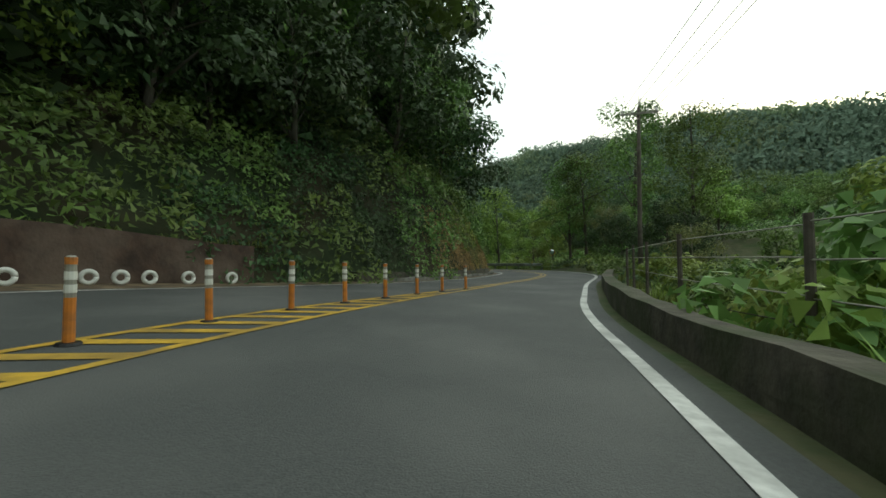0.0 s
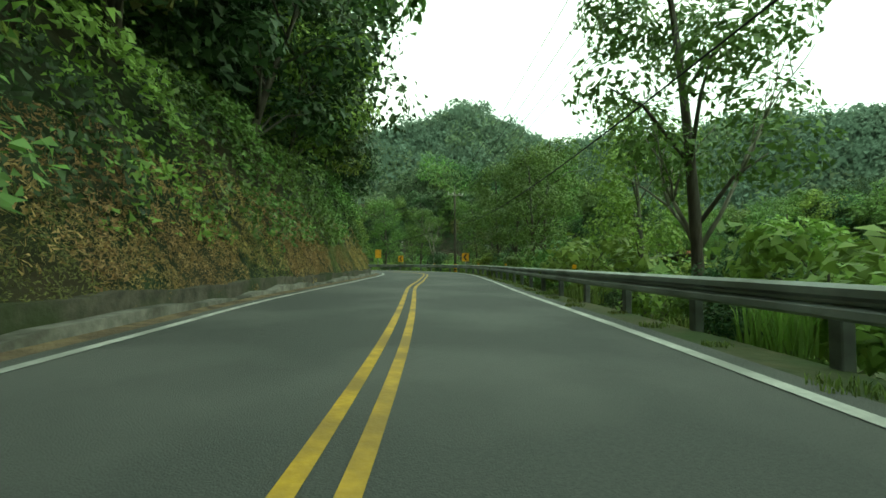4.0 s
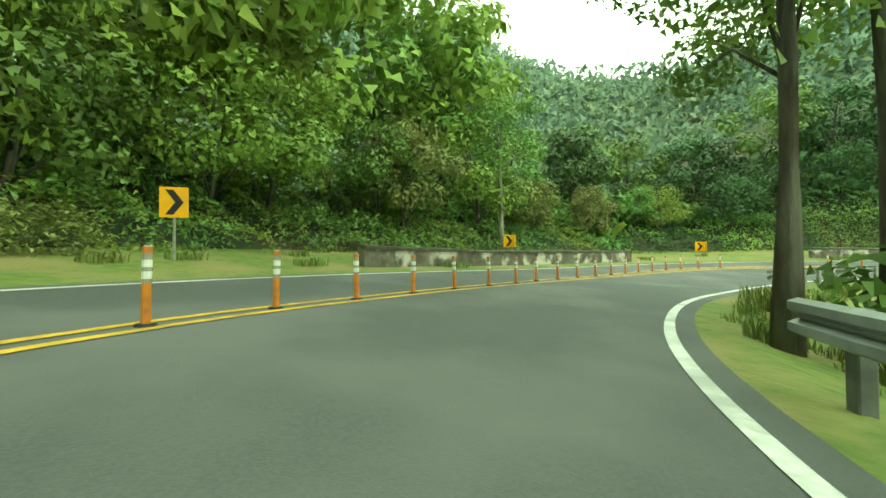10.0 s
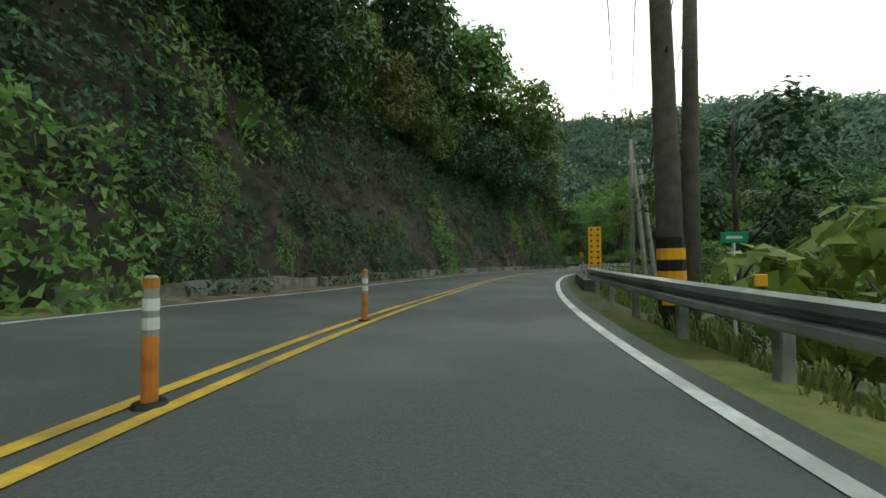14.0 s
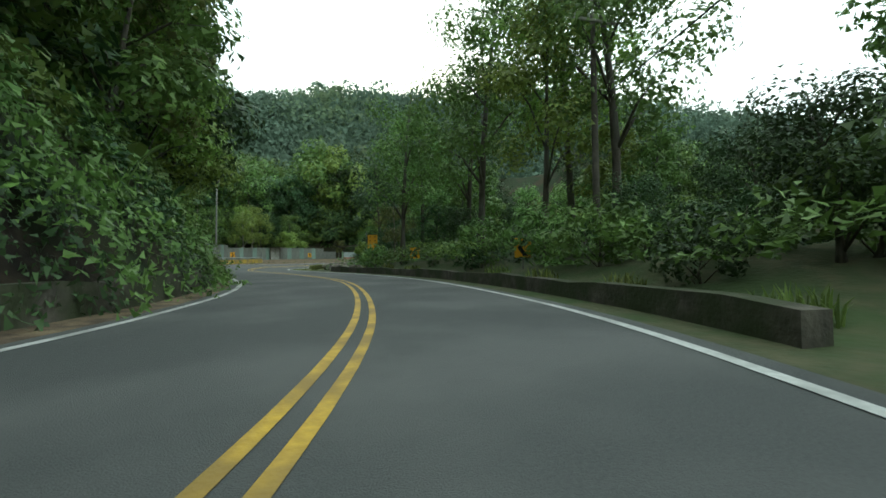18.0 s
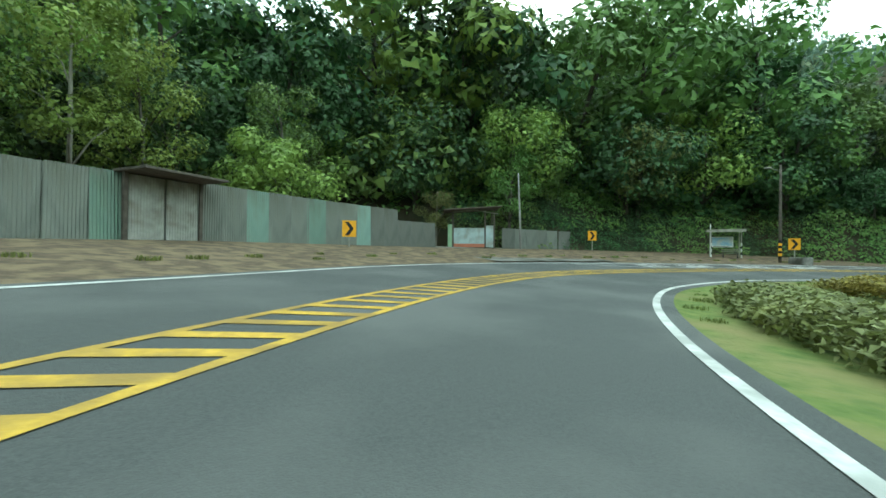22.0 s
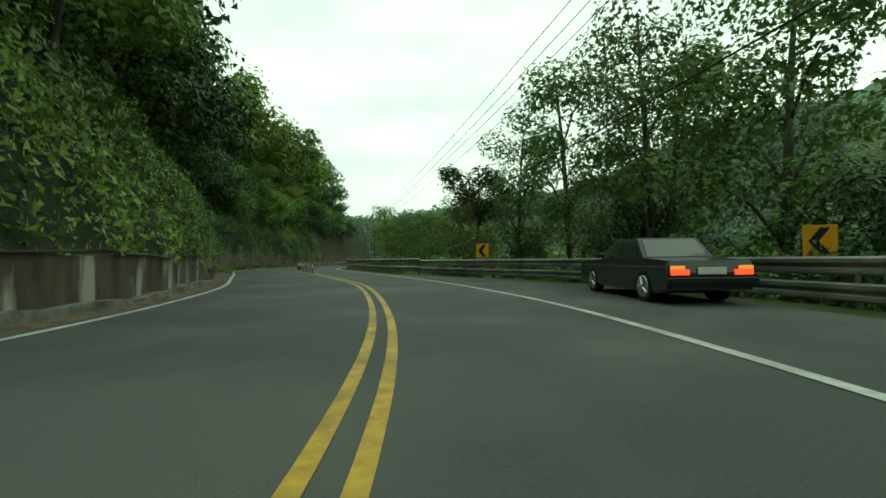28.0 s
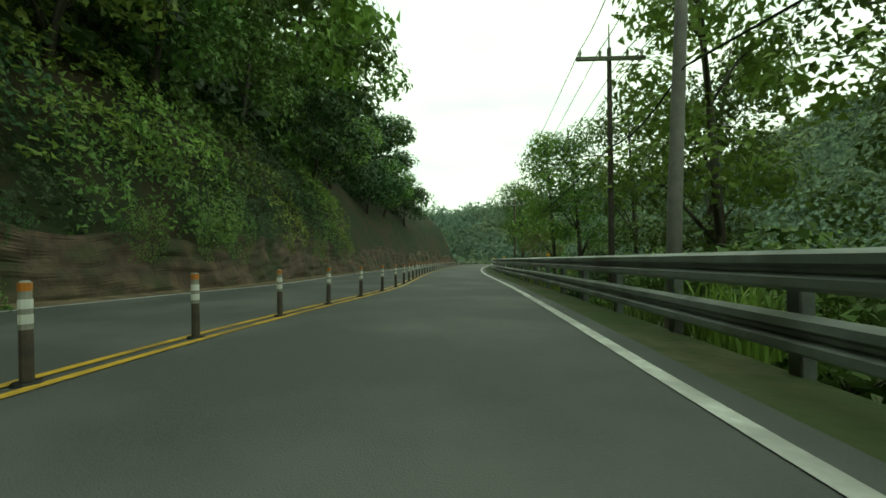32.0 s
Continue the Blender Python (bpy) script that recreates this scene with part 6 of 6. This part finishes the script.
# ---- parked car ----
def sedan(m):
    root = thing("parked_car", m, "dark green-black boxy saloon parked on the shoulder, rear lights on", "car")
    paint = mat("dark_car_paint", (0.022, 0.030, 0.028), (0.018, 0.025, 0.023), 2.0, 0.22, spec=0.6)
    glass = mat("car_glass", (0.05, 0.06, 0.06), (0.04, 0.05, 0.05), 1.0, 0.05, spec=1.0)
    chrome = mat("chrome_trim", (0.55, 0.56, 0.55), (0.45, 0.46, 0.45), 2.0, 0.2, metal=0.9)
    tyre = mat("tyre_rubber", (0.02, 0.02, 0.02), (0.015, 0.015, 0.015), 6.0, 0.85)
    # side outline, x forward
    w = 0.80

    def slab(outline, half, material, name, parent, label="", taper=0.0, zt=0.9):
        bm = bmesh.new()
        sides = []
        for y in (-half, half):
            sides.append([bm.verts.new((x, y * (1 - taper * max(0.0, (z - zt)) / 0.5), z)) for x, z in outline])
        n = len(outline)
        bm.faces.new(sides[0])
        bm.faces.new(sides[1][::-1])
        for i in range(n):
            bm.faces.new((sides[0][(i + 1) % n], sides[0][i], sides[1][i], sides[1][(i + 1) % n]))
        bmesh.ops.recalc_face_normals(bm, faces=bm.faces)
        if name == "body":
            bmesh.ops.bevel(bm, geom=[e for e in bm.edges if abs(e.verts[0].co.y - e.verts[1].co.y) < 1e-4], offset=0.035, segments=2, affect="EDGES")
        return part(name, bm, material, parent, label)

    body = slab([(-2.2, 0.28), (-1.75, 0.20), (1.8, 0.20), (2.2, 0.28), (2.22, 0.62), (2.15, 0.78), (0.85, 0.86), (-1.35, 0.88), (-2.18, 0.82), (-2.24, 0.6)], w, paint, "body", root)
    cabin = slab([(-1.25, 0.87), (-0.80, 1.30), (0.20, 1.33), (0.85, 0.86)], w * 0.93, paint, "cabin", root, taper=0.16, zt=0.87)
    hw = w * 0.93
    for side in (-1, 1):
        for x0, x1, t0, t1 in ((-0.98, -0.26, -0.72, -0.24), (-0.20, 0.60, -0.18, 0.16)):
            bm = bmesh.new()
            yb, yt = side * (hw * 0.995 + 0.004), side * (hw * (1 - 0.16 * 0.76) + 0.006)
            bm.faces.new([bm.verts.new(c) for c in ((x0, yb, 0.91), (x1, yb, 0.91), (t1, yt, 1.25), (t0, yt, 1.25))])
            part("side_window", bm, glass, cabin, "dark side window")
    for name, pts in (("rear_window", [(-1.22, 0.90), (-0.84, 1.265)]), ("windscreen", [(0.80, 0.90), (0.26, 1.29)])):
        bm = bmesh.new()
        (xa, za), (xb, zb) = pts
        o = -0.012 if name == "rear_window" else 0.012
        bm.faces.new([bm.verts.new(c) for c in ((xa + o, -hw * 0.88, za), (xa + o, hw * 0.88, za), (xb + o, hw * 0.76, zb), (xb + o, -hw * 0.76, zb))])
        part(name, bm, glass, cabin, "dark tinted glass")
    for x in (-1.32, 1.33):
        for side in (-1, 1):
            bm = bmesh.new()
            cyl(bm, (x, side * (w - 0.19), 0.31), (x, side * (w + 0.01), 0.31), 0.31, seg=28)
            wheel = part("wheel", bm, tyre, root, "black tyre", smooth=False)
            bm = bmesh.new()
            cyl(bm, (x, side * (w + 0.005), 0.31), (x, side * (w + 0.02), 0.31), 0.225, 0.215, 28)
            for k in range(5):
                a = 2 * math.pi * k / 5
                cyl(bm, (x, side * (w + 0.022), 0.31), (x + 0.2 * math.cos(a), side * (w + 0.022), 0.31 + 0.2 * math.sin(a)), 0.03, 0.02, 6)
            part("rim", bm, chrome, wheel, "pale alloy rim")
    for side in (-1, 1):
        bm = bmesh.new()
        box(bm, -2.265, -2.22, side * 0.42 if side > 0 else -0.76, 0.76 if side > 0 else side * 0.42, 0.56, 0.66, bevel=0.01)
        lm = bpy.data.materials.get("tail_light_red")
        if lm is None:
            lm = bpy.data.materials.new("tail_light_red")
            lm.use_nodes = True
            lb = lm.node_tree.nodes["Principled BSDF"]
            lb.inputs["Base Color"].default_value = (0.5, 0.02, 0.01, 1)
            lb.inputs["Emission Color"].default_value = (1.0, 0.06, 0.03, 1)
            lb.inputs["Emission Strength"].default_value = 1.6
        part("tail_light", bm, lm, root, "lit red tail light")
        bm = bmesh.new()
        box(bm, -2.262, -2.218, (0.5 if side > 0 else -0.76), (0.76 if side > 0 else -0.5), 0.665, 0.73, bevel=0.008)
        am = bpy.data.materials.get("tail_light_amber")
        if am is None:
            am = bpy.data.materials.new("tail_light_amber")
            am.use_nodes = True
            lb = am.node_tree.nodes["Principled BSDF"]
            lb.inputs["Base Color"].default_value = (0.6, 0.2, 0.02, 1)
            lb.inputs["Emission Color"].default_value = (1.0, 0.35, 0.05, 1)
            lb.inputs["Emission Strength"].default_value = 0.7
        part("indicator", bm, am, root, "amber indicator")
    bm = bmesh.new()
    box(bm, -2.262, -2.235, -0.26, 0.26, 0.57, 0.70, bevel=0.005)
    part("number_plate", bm, WHITE_P, root, "pale number plate")
    bm = bmesh.new()
    box(bm, -2.34, -2.2, -w - 0.01, w + 0.01, 0.40, 0.52, bevel=0.02)
    bumper = part("bumper", bm, BLACK, root)
    bm = bmesh.new()
    box(bm, -2.347, -2.335, -w, w, 0.50, 0.515)
    part("bumper_trim", bm, chrome, bumper, "thin chrome strip")
    for side in (-1, 1):
        bm = bmesh.new()
        box(bm, -2.15, 2.1, side * (w + 0.001) - 0.006, side * (w + 0.001) + 0.006, 0.70, 0.715)
        part("side_trim", bm, chrome, root, "thin chrome side strip")
        bm = bmesh.new()
        box(bm, 0.50, 0.62, side * 0.90 - 0.09, side * 0.90 + 0.09, 0.88, 1.0, bevel=0.02)
        part("mirror", bm, paint, root)
    return root


pc = at(399.1, -5.65)
sedan(spot(pc, heading(398.6) + 90 - 8))


# ---- rocks, hedges and single plants ----
def boulder(p, size, label, material, seed, flat=0.7):
    bm = bmesh.new()
    bmesh.ops.create_icosphere(bm, subdivisions=4, radius=1.0)
    for v in bm.verts:
        n = noise.noise(v.co * 0.9 + Vector((seed, 0, 0))) * 0.55 + noise.noise(v.co * 2.4 + Vector((0, seed, 0))) * 0.22 + noise.noise(v.co * 6.0 + Vector((seed, seed, 0))) * 0.11
        c = v.co * (1 + n)
        v.co = Vector((c.x * size[0], c.y * size[1], max(-0.35, c.z) * size[2] * flat))
    ob = part("boulder", bm, material, None, label, "boulder", group="boulders at the roadside", smooth=True)
    ob.matrix_basis = spot(p, RNG.uniform(0, 360))
    return ob


ROCKM = mat("boulder_grey", (0.17, 0.15, 0.12), (0.08, 0.072, 0.058), 2.5, 0.95, 0.9, stains=(0.32, 0.29, 0.23), stain_scale=1.1)
ROCKD = mat("boulder_dark", (0.09, 0.082, 0.07), (0.045, 0.042, 0.036), 2.5, 0.95, 0.9, stains=(0.06, 0.07, 0.035), stain_scale=1.0)
ROCKT = mat("boulder_tan", (0.36, 0.31, 0.23), (0.19, 0.16, 0.12), 2.5, 0.95, 0.9, stains=(0.12, 0.10, 0.08), stain_scale=1.4)
for k, (s, n, a, b, c, m_) in enumerate(((290.2, -4.0, 0.75, 0.6, 0.6, ROCKD), (292.4, -4.7, 1.0, 0.8, 0.75, ROCKM), (294.6, -4.3, 0.8, 0.7, 0.7, ROCKD), (297.0, -5.2, 1.1, 0.9, 0.7, ROCKM), (288.0, -4.6, 0.7, 0.6, 0.5, ROCKM),
                                           (364.4, -3.3, 0.5, 0.4, 0.62, ROCKD), (365.7, -3.5, 0.42, 0.38, 0.6, ROCKM), (367.2, -3.2, 0.45, 0.38, 0.55, ROCKT), (368.6, -3.1, 0.55, 0.42, 0.6, ROCKT), (370.2, -3.2, 0.6, 0.45, 0.7, ROCKT), (371.8, -3.4, 0.6, 0.5, 0.65, ROCKM))):
    p = at(s, n)
    boulder(Vector((p.x, p.y, right_z(s, n) + 0.05)), (a, b, c), "large weathered boulder on the grass" if m_ is ROCKM else "pale tan boulder beside the road" if m_ is ROCKT else "dark mossy boulder at the road edge", m_, k * 3.1)


def hedge(s0, s1, n0, wide, h, material, label, per=1500):
    """A clipped hedge that follows the bend: many small leaves over a rounded bar."""
    count = int((s1 - s0) * per)
    C, N = np.zeros((count, 3)), np.zeros((count, 3))
    for i in range(count):
        s = RNG.uniform(s0, s1)
        a = RNG.uniform(0, math.pi)
        bump = 1 + 0.22 * noise.noise(Vector((s * 0.8, a, 1.0))) + 0.12 * noise.noise(Vector((s * 2.3, a * 2, 4.0)))
        o, u = math.cos(a) * wide / 2 * bump, (0.05 + math.sin(a) ** 0.6 * h) * bump
        k = RNG.uniform(0.45, 1.03) ** 0.6
        C[i] = at(s, n0 + o * k, u * k - 0.02)
        N[i] = (RNG.normal() * 0.5, RNG.normal() * 0.5, 0.4 + math.sin(a))
    L = 0.12 * (0.6 + 0.8 * RNG.rand(count))
    me = leaf_mesh("hedge", C, N, L, L * 0.6, material)
    ob = tagged(new("hedge", me), label, "hedge")
    return ob


GOLDEN = mat("leaves_golden", (0.36, 0.33, 0.06), (0.20, 0.22, 0.05), 0.8, 0.5, island=0.4, obj=0.15, translucent=0.25)
hedge(301.5, 333, -4.3, 2.6, 0.56, LEAVES[3], "low clipped olive hedge on the grass island", 1300)
hedge(336, 350, -5.6, 2.4, 0.75, GOLDEN, "golden-green flowering hedge on the grass island", 1300)
hedge(351, 360, -5.2, 2.6, 0.95, GOLDEN, "golden-green bushes at the end of the island", 1300)
hedge(141, 149, 10.8, 1.8, 1.1, LEAVES[3], "rough olive hedge on the grass verge", 1200)
# grass tufts on the verges and the island
for lo, hi, nf in ((132, 198, lambda s: EDGE_L(s) + RNG.uniform(0.5, FOOT(s))), (140, 200, lambda s: EDGE_R(s) - RNG.uniform(1.0, 8.0)), (296, 360, lambda s: EDGE_R(s) - RNG.uniform(0.6, 2.0)), (300, 358, lambda s: EDGE_L(s) + RNG.uniform(1.5, 3.0)), (46, 140, lambda s: EDGE_R(s) - RNG.uniform(0.3, 0.75)), (-30, 12, lambda s: EDGE_L(s) + FOOT(s) + 0.8)):
    s = lo
    while s < hi:
        n = nf(s)
        z = right_ground(s, max(0, EDGE_R(s) - SHOULDER(s) - n)).z if n < 0 else (at(s, n).z + (1.2 if s < 13 else 0.03))
        p = at(s, n)
        sc = RNG.uniform(0.5, 0.9) if not (296 < s < 360 or 46 < s < 140) else RNG.uniform(0.25, 0.45)
        place(TUFT[0], spot((p.x, p.y, z - 0.03), RNG.uniform(0, 360), sc))
        s += RNG.uniform(0.9, 1.6)
# the tall grasses and shrubs inside the first bend
for s in np.arange(149, 222, 0.9):
    place(TUFT[int(RNG.randint(2))], spot(right_ground(s, RNG.uniform(0.0, 1.8)), RNG.uniform(0, 360), RNG.uniform(0.45, 0.8)))
s = 150.0
while s < 200:
    for k in range(2):
        d = RNG.uniform(2.5, 9.5)
        place(pick(BUSH + [TUFT[1]], 0.3, 0.5, 0.1, 0.3), spot(right_ground(s, d), RNG.uniform(0, 360), RNG.uniform(0.6, 1.1)))
    s += 2.4


def single_tree(src_args, s, n, scale=1.0, yaw=0.0):
    t = make_tree(*src_args)
    p = at(s, n)
    z = right_z(s, n) if n < 0 else left_ground(s, max(0.0, n - EDGE_L(s) - FOOT(s))).z if n > EDGE_L(s) + FOOT(s) else p.z
    t.matrix_basis = spot((p.x, p.y, z - 0.2), yaw, scale)
    return t


# trees that stand out
single_tree(("tall_tree", "tall dark-trunked tree inside the bend with light leaves", 15.0, 4.6, 22, 442, 0.18, LEAVES[2], BARK, 0.15, 0.5, 0.42), 149.5, -2.9)
single_tree(("tall_tree", "tall leaning tree with dark trunk at the guardrail end", 14.0, 4.6, 20, 442, 0.18, LEAVES[2], BARK, 0.14, 1.4, 0.4), 150.5, -4.3)
single_tree(("tall_tree", "thick-trunked tree inside the bend", 15.0, 4.8, 22, 442, 0.20, LEAVES[1], BARK, 0.19, 0.6, 0.45), 155.0, -3.9)
single_tree(("tall_tree", "tall thin tree with sparse autumn-tinged leaves", 13.0, 3.0, 24, 170, 0.12, LEAVES[3], BARK, 0.11, 0.5, 0.32), 373.2, -3.9)
single_tree(("tall_tree", "tall tree with thick trunk beside the road", 12.0, 3.0, 14, 390, 0.20, LEAVES[0], BARK, 0.26, 0.4, 0.35), 296.5, -9.5)
single_tree(("tall_tree", "feathery tree above the house fence", 9.0, 2.6, 12, 312, 0.16, LEAVES[2], BARK_PALE, 0.12, 0.5, 0.3), 322.5, 14.6)
single_tree(("tall_tree", "slender tree with light green feathery crown behind the fence", 11.0, 2.6, 14, 286, 0.16, LEAVES[2], BARK_PALE, 0.12, 0.4, 0.3), 326.0, 17.0)
single_tree(("tall_tree", "rounded leafy tree behind the fence", 5.5, 2.6, 14, 364, 0.20, LEAVES[2], BARK, 0.12, 0.4, 0.2), 330.5, 14.8)
single_tree(("tall_tree", "umbrella-shaped tree with bare lower trunk", 9.5, 2.6, 10, 390, 0.18, LEAVES[0], BARK, 0.16, 0.4, 0.6), 414.5, -8.0)
single_tree(("conifer", "dark conifer with a narrow crown", 8.0, 1.3, 20, 234, 0.16, LEAVES[0], BARK, 0.12, 0.1, 0.12), 374.4, -5.3, 1.0)
single_tree(("tall_tree", "airy tree above the valley hedge", 6.5, 2.2, 12, 286, 0.16, LEAVES[0], BARK, 0.12, 0.5, 0.3), 205.6, -5.3)
single_tree(("tall_tree", "airy tree with open crown above the valley", 6.0, 2.0, 11, 286, 0.16, LEAVES[0], BARK, 0.12, 0.5, 0.3), 210.5, -8.5)


single_tree(("tall_tree", "tall tree with straight pale trunk behind the old wall", 11.0, 3.0, 16, 300, 0.18, LEAVES[1], BARK_PALE, 0.2, 0.3, 0.5), 164.4, 12.4)


def bare_tree(p, h, label, material, seed, thick=0.13):
    rs_ = random.Random(seed)
    bm = bmesh.new()

    def grow(a, d, length, r, depth):
        b = a + d * length
        mid_ = a.lerp(b, 0.5) + Vector((rs_.uniform(-1, 1), rs_.uniform(-1, 1), 0)) * length * 0.06
        tube(bm, [a, mid_, b], [r, r * 0.8, r * 0.6], 6)
        if depth:
            for _ in range(2 if depth < 3 else 3):
                nd = (d + Vector((rs_.uniform(-0.8, 0.8), rs_.uniform(-0.8, 0.8), rs_.uniform(-0.1, 0.6)))).normalized()
                grow(b, nd, length * rs_.uniform(0.55, 0.8), r * 0.55, depth - 1)
    root = thing("bare_tree", spot(p, 0), label, "tree")
    grow(Vector((0, 0, -0.3)), Vector((0.03, 0, 1)), h * 0.42, thick, 4)
    part("limb_structure", bm, material, root, smooth=True)


def on_right(s, n):
    p = at(s, n)
    return Vector((p.x, p.y, right_z(s, n)))


bare_tree(on_right(107.3, -6.7), 6.5, "pale leafless tree among the green ones", BARK_PALE, 3)
bare_tree(on_right(375.7, -8.7), 10.4, "tall leafless dead tree beside the hairpin", BARK, 5, 0.11)
bare_tree(on_right(69.5, -6.0), 6.0, "pale dead tree behind the guardrail", BARK_PALE, 8)


def broad_leaf_plant(p, h, n, label, material):
    """Banana or giant taro: a few big arching leaves on stalks."""
    root = thing("broad_leaf_plant", spot(p, RNG.uniform(0, 360)), label, "plant")
    for k in range(n):
        a = 2 * math.pi * k / n + RNG.uniform(-0.3, 0.3)
        reach, top = h * RNG.uniform(0.45, 0.8), h * RNG.uniform(0.8, 1.1)
        bm = bmesh.new()
        spine = [Vector((math.cos(a) * reach * u, math.sin(a) * reach * u, top * (1.9 * u - 0.95 * u * u))) for u in np.linspace(0, 1, 9)]
        tube(bm, spine[:4], [0.035, 0.03, 0.025, 0.02], 5)
        side = Vector((-math.sin(a), math.cos(a), 0))
        prev = None
        for i in range(3, 9):
            w_ = h * 0.16 * math.sin(math.pi * (i - 2.6) / 6.6)
            row = [bm.verts.new(spine[i] + side * w_ - Vector((0, 0, w_ * 0.35))), bm.verts.new(spine[i]), bm.verts.new(spine[i] - side * w_ - Vector((0, 0, w_ * 0.35)))]
            if prev:
                bm.faces.new((prev[0], row[0], row[1], prev[1]))
                bm.faces.new((prev[1], row[1], row[2], prev[2]))
            prev = row
        part("leaf", bm, material, root)
    return root


p = at(171.5, 14.0)
broad_leaf_plant(p, 2.6, 8, "banana plant with long arching leaves on the verge", LEAVES[2])
p = at(300.4, 11.2)
broad_leaf_plant(p, 3.0, 9, "banana plant with large leaves beside the fence", LEAVES[1])
for k in range(16):
    s = (205, 236, 363, 372, 380, 395, 405, 418, 428, 436, 352, 356, 268, 276, 284, 445)[k]
    broad_leaf_plant(left_ground(s, RNG.uniform(1.2, 3.0)) + Vector((0, 0, 0.3)), RNG.uniform(1.0, 1.6), 6, "giant taro with broad dark leaves on the slope", LEAVES[int(RNG.randint(2))])
p = at(314.9, 14.8)
root = thing("palm", spot(p, 0), "slender betel palm behind the fence", "palm tree")
bm = bmesh.new()
tube(bm, [(0, 0, -0.3), (0.05, 0, 4.0), (0.1, 0.1, 8.6)], [0.09, 0.07, 0.05], 8)
part("trunk", bm, BARK_PALE, root, smooth=True)
bm = bmesh.new()
for k in range(11):
    a = 2 * math.pi * k / 11
    for i in range(8):
        u0, u1 = i / 8, (i + 1) / 8
        f = lambda u: Vector((0.1 + math.cos(a) * 1.1 * u, 0.1 + math.sin(a) * 1.1 * u, 8.6 + 0.9 * u - 1.5 * u * u))
        for sg in (-1, 1):
            q = Vector((-math.sin(a), math.cos(a), -0.5)) * sg * 0.34 * (1 - 0.5 * u0)
            bm.faces.new([bm.verts.new(c) for c in (f(u0), f(u1), f(u1) + q * 0.9, f(u0) + q)])
part("crown", bm, LEAVES[0], root)
# a papaya with a thin bare stem and a tuft of lobed leaves
papaya = thing("papaya_tree", spot(at(304.6, 12.4), 20), "thin papaya tree with bare pale stem behind the fence", "tree")
bm = bmesh.new()
tube(bm, [(0, 0, -0.3), (0.15, 0, 2.2), (0.5, 0.1, 4.6)], [0.08, 0.065, 0.05], 8)
part("trunk", bm, BARK_PALE, papaya, smooth=True)
for k in range(9):
    a = 2 * math.pi * k / 9
    bm = bmesh.new()
    tip = Vector((0.5 + 0.75 * math.cos(a), 0.1 + 0.75 * math.sin(a), 4.75 + 0.25 * math.sin(k * 2.1)))
    cyl(bm, (0.5, 0.1, 4.5), tip, 0.012, seg=5)
    for f in range(7):
        b = a + (f - 3) * 0.5
        q = tip + Vector((math.cos(b) * 0.38, math.sin(b) * 0.38, -0.12))
        w = Vector((-math.sin(b), math.cos(b), 0)) * 0.06
        bm.faces.new([bm.verts.new(c) for c in (tip, tip.lerp(q, 0.55) + w, q, tip.lerp(q, 0.55) - w)])
    part("leaf", bm, LEAVES[1], papaya)
bm = bmesh.new()
box(bm, -0.24, 0.24, -0.2, 0.2, -0.2, 2.7, bevel=0.03)
box(bm, -0.27, 0.27, -0.23, 0.23, 2.7, 2.78, bevel=0.02)
pil = part("fence_pillar", bm, mat("pillar_buff", (0.40, 0.37, 0.28), (0.26, 0.24, 0.18), 4.0, 0.9, 0.4, stains=(0.15, 0.14, 0.10), stain_scale=1.2), None, "buff concrete pillar at the end of the fence", "pillar")
pil.matrix_basis = spot(at(302.2, FENCE_N(302.2) - 0.25), heading(302))
# pale hoses that hang along the rock cut
for k, (h, lo, hi) in enumerate(((0.85, 220, 238), (1.45, 224, 252), (2.6, 236, 257))):
    hose = bpy.data.curves.new("hose", "CURVE")
    hose.dimensions = "3D"
    hose.bevel_depth, hose.bevel_resolution, hose.use_fill_caps = 0.010, 1, True
    sp = hose.splines.new("POLY")
    run = np.arange(lo, hi, 0.8)
    sp.points.add(len(run) - 1)
    for i, s in enumerate(run):
        hh = h + 0.16 * math.sin(s * 0.42 + k * 2) + 0.05 * math.sin(s * 1.7)
        sp.points[i].co = (*at(s, EDGE_L(s) + FOOT(s) - 0.45 + 0.28 * hh, hh), 1)
    hose.materials.append(CONC)
    tagged(new("hose", hose), "thin pale water hose slung along the rock cut", "hose")
# small white rings left along the foot of the bank wall at the start
for s in (5.6, 6.9, 7.5, 8.1, 9.0, 10.2):
    bm = bmesh.new()
    ring_ = [(0.13 * math.cos(a), 0.13 * math.sin(a)) for a in np.linspace(0, 2 * math.pi, 15)[:-1]]
    tube(bm, [(x, 0, z + 0.17) for x, z in ring_ + ring_[:1]], [0.05] * 15, 8)
    ob = part("white_ring", bm, WHITE_P, None, "small chipped white-painted ring leaning at the bank wall", "ornament", group="white rings at the wall", smooth=True)
    ob.matrix_basis = spot(at(s, EDGE_L(s) + FOOT(s) - 0.42, 0.03), heading(s) + 60 + 9 * math.sin(s * 5), 1.0)
# a wire fence on the wall at the start
root = thing("wire_fence", Matrix(), "old wire fence on dark posts above the wall", "fence")
pts = [at(s, EDGE_R(s) - 1.5) for s in np.arange(-33, 24, 3.4)]
for q in pts:
    bm = bmesh.new()
    cyl(bm, (q.x, q.y, q.z - 0.3), (q.x, q.y, q.z + 1.45), 0.045, 0.04, 8)
    part("post", bm, POLE_WOOD, root)
for z in (0.7, 1.05, 1.35):
    bm = bmesh.new()
    for a, b in zip(pts, pts[1:]):
        cyl(bm, a + Vector((0, 0, z)), b + Vector((0, 0, z + RNG.uniform(-0.03, 0.03))), 0.008, seg=4)
    part("strand", bm, POST_GREY, root)
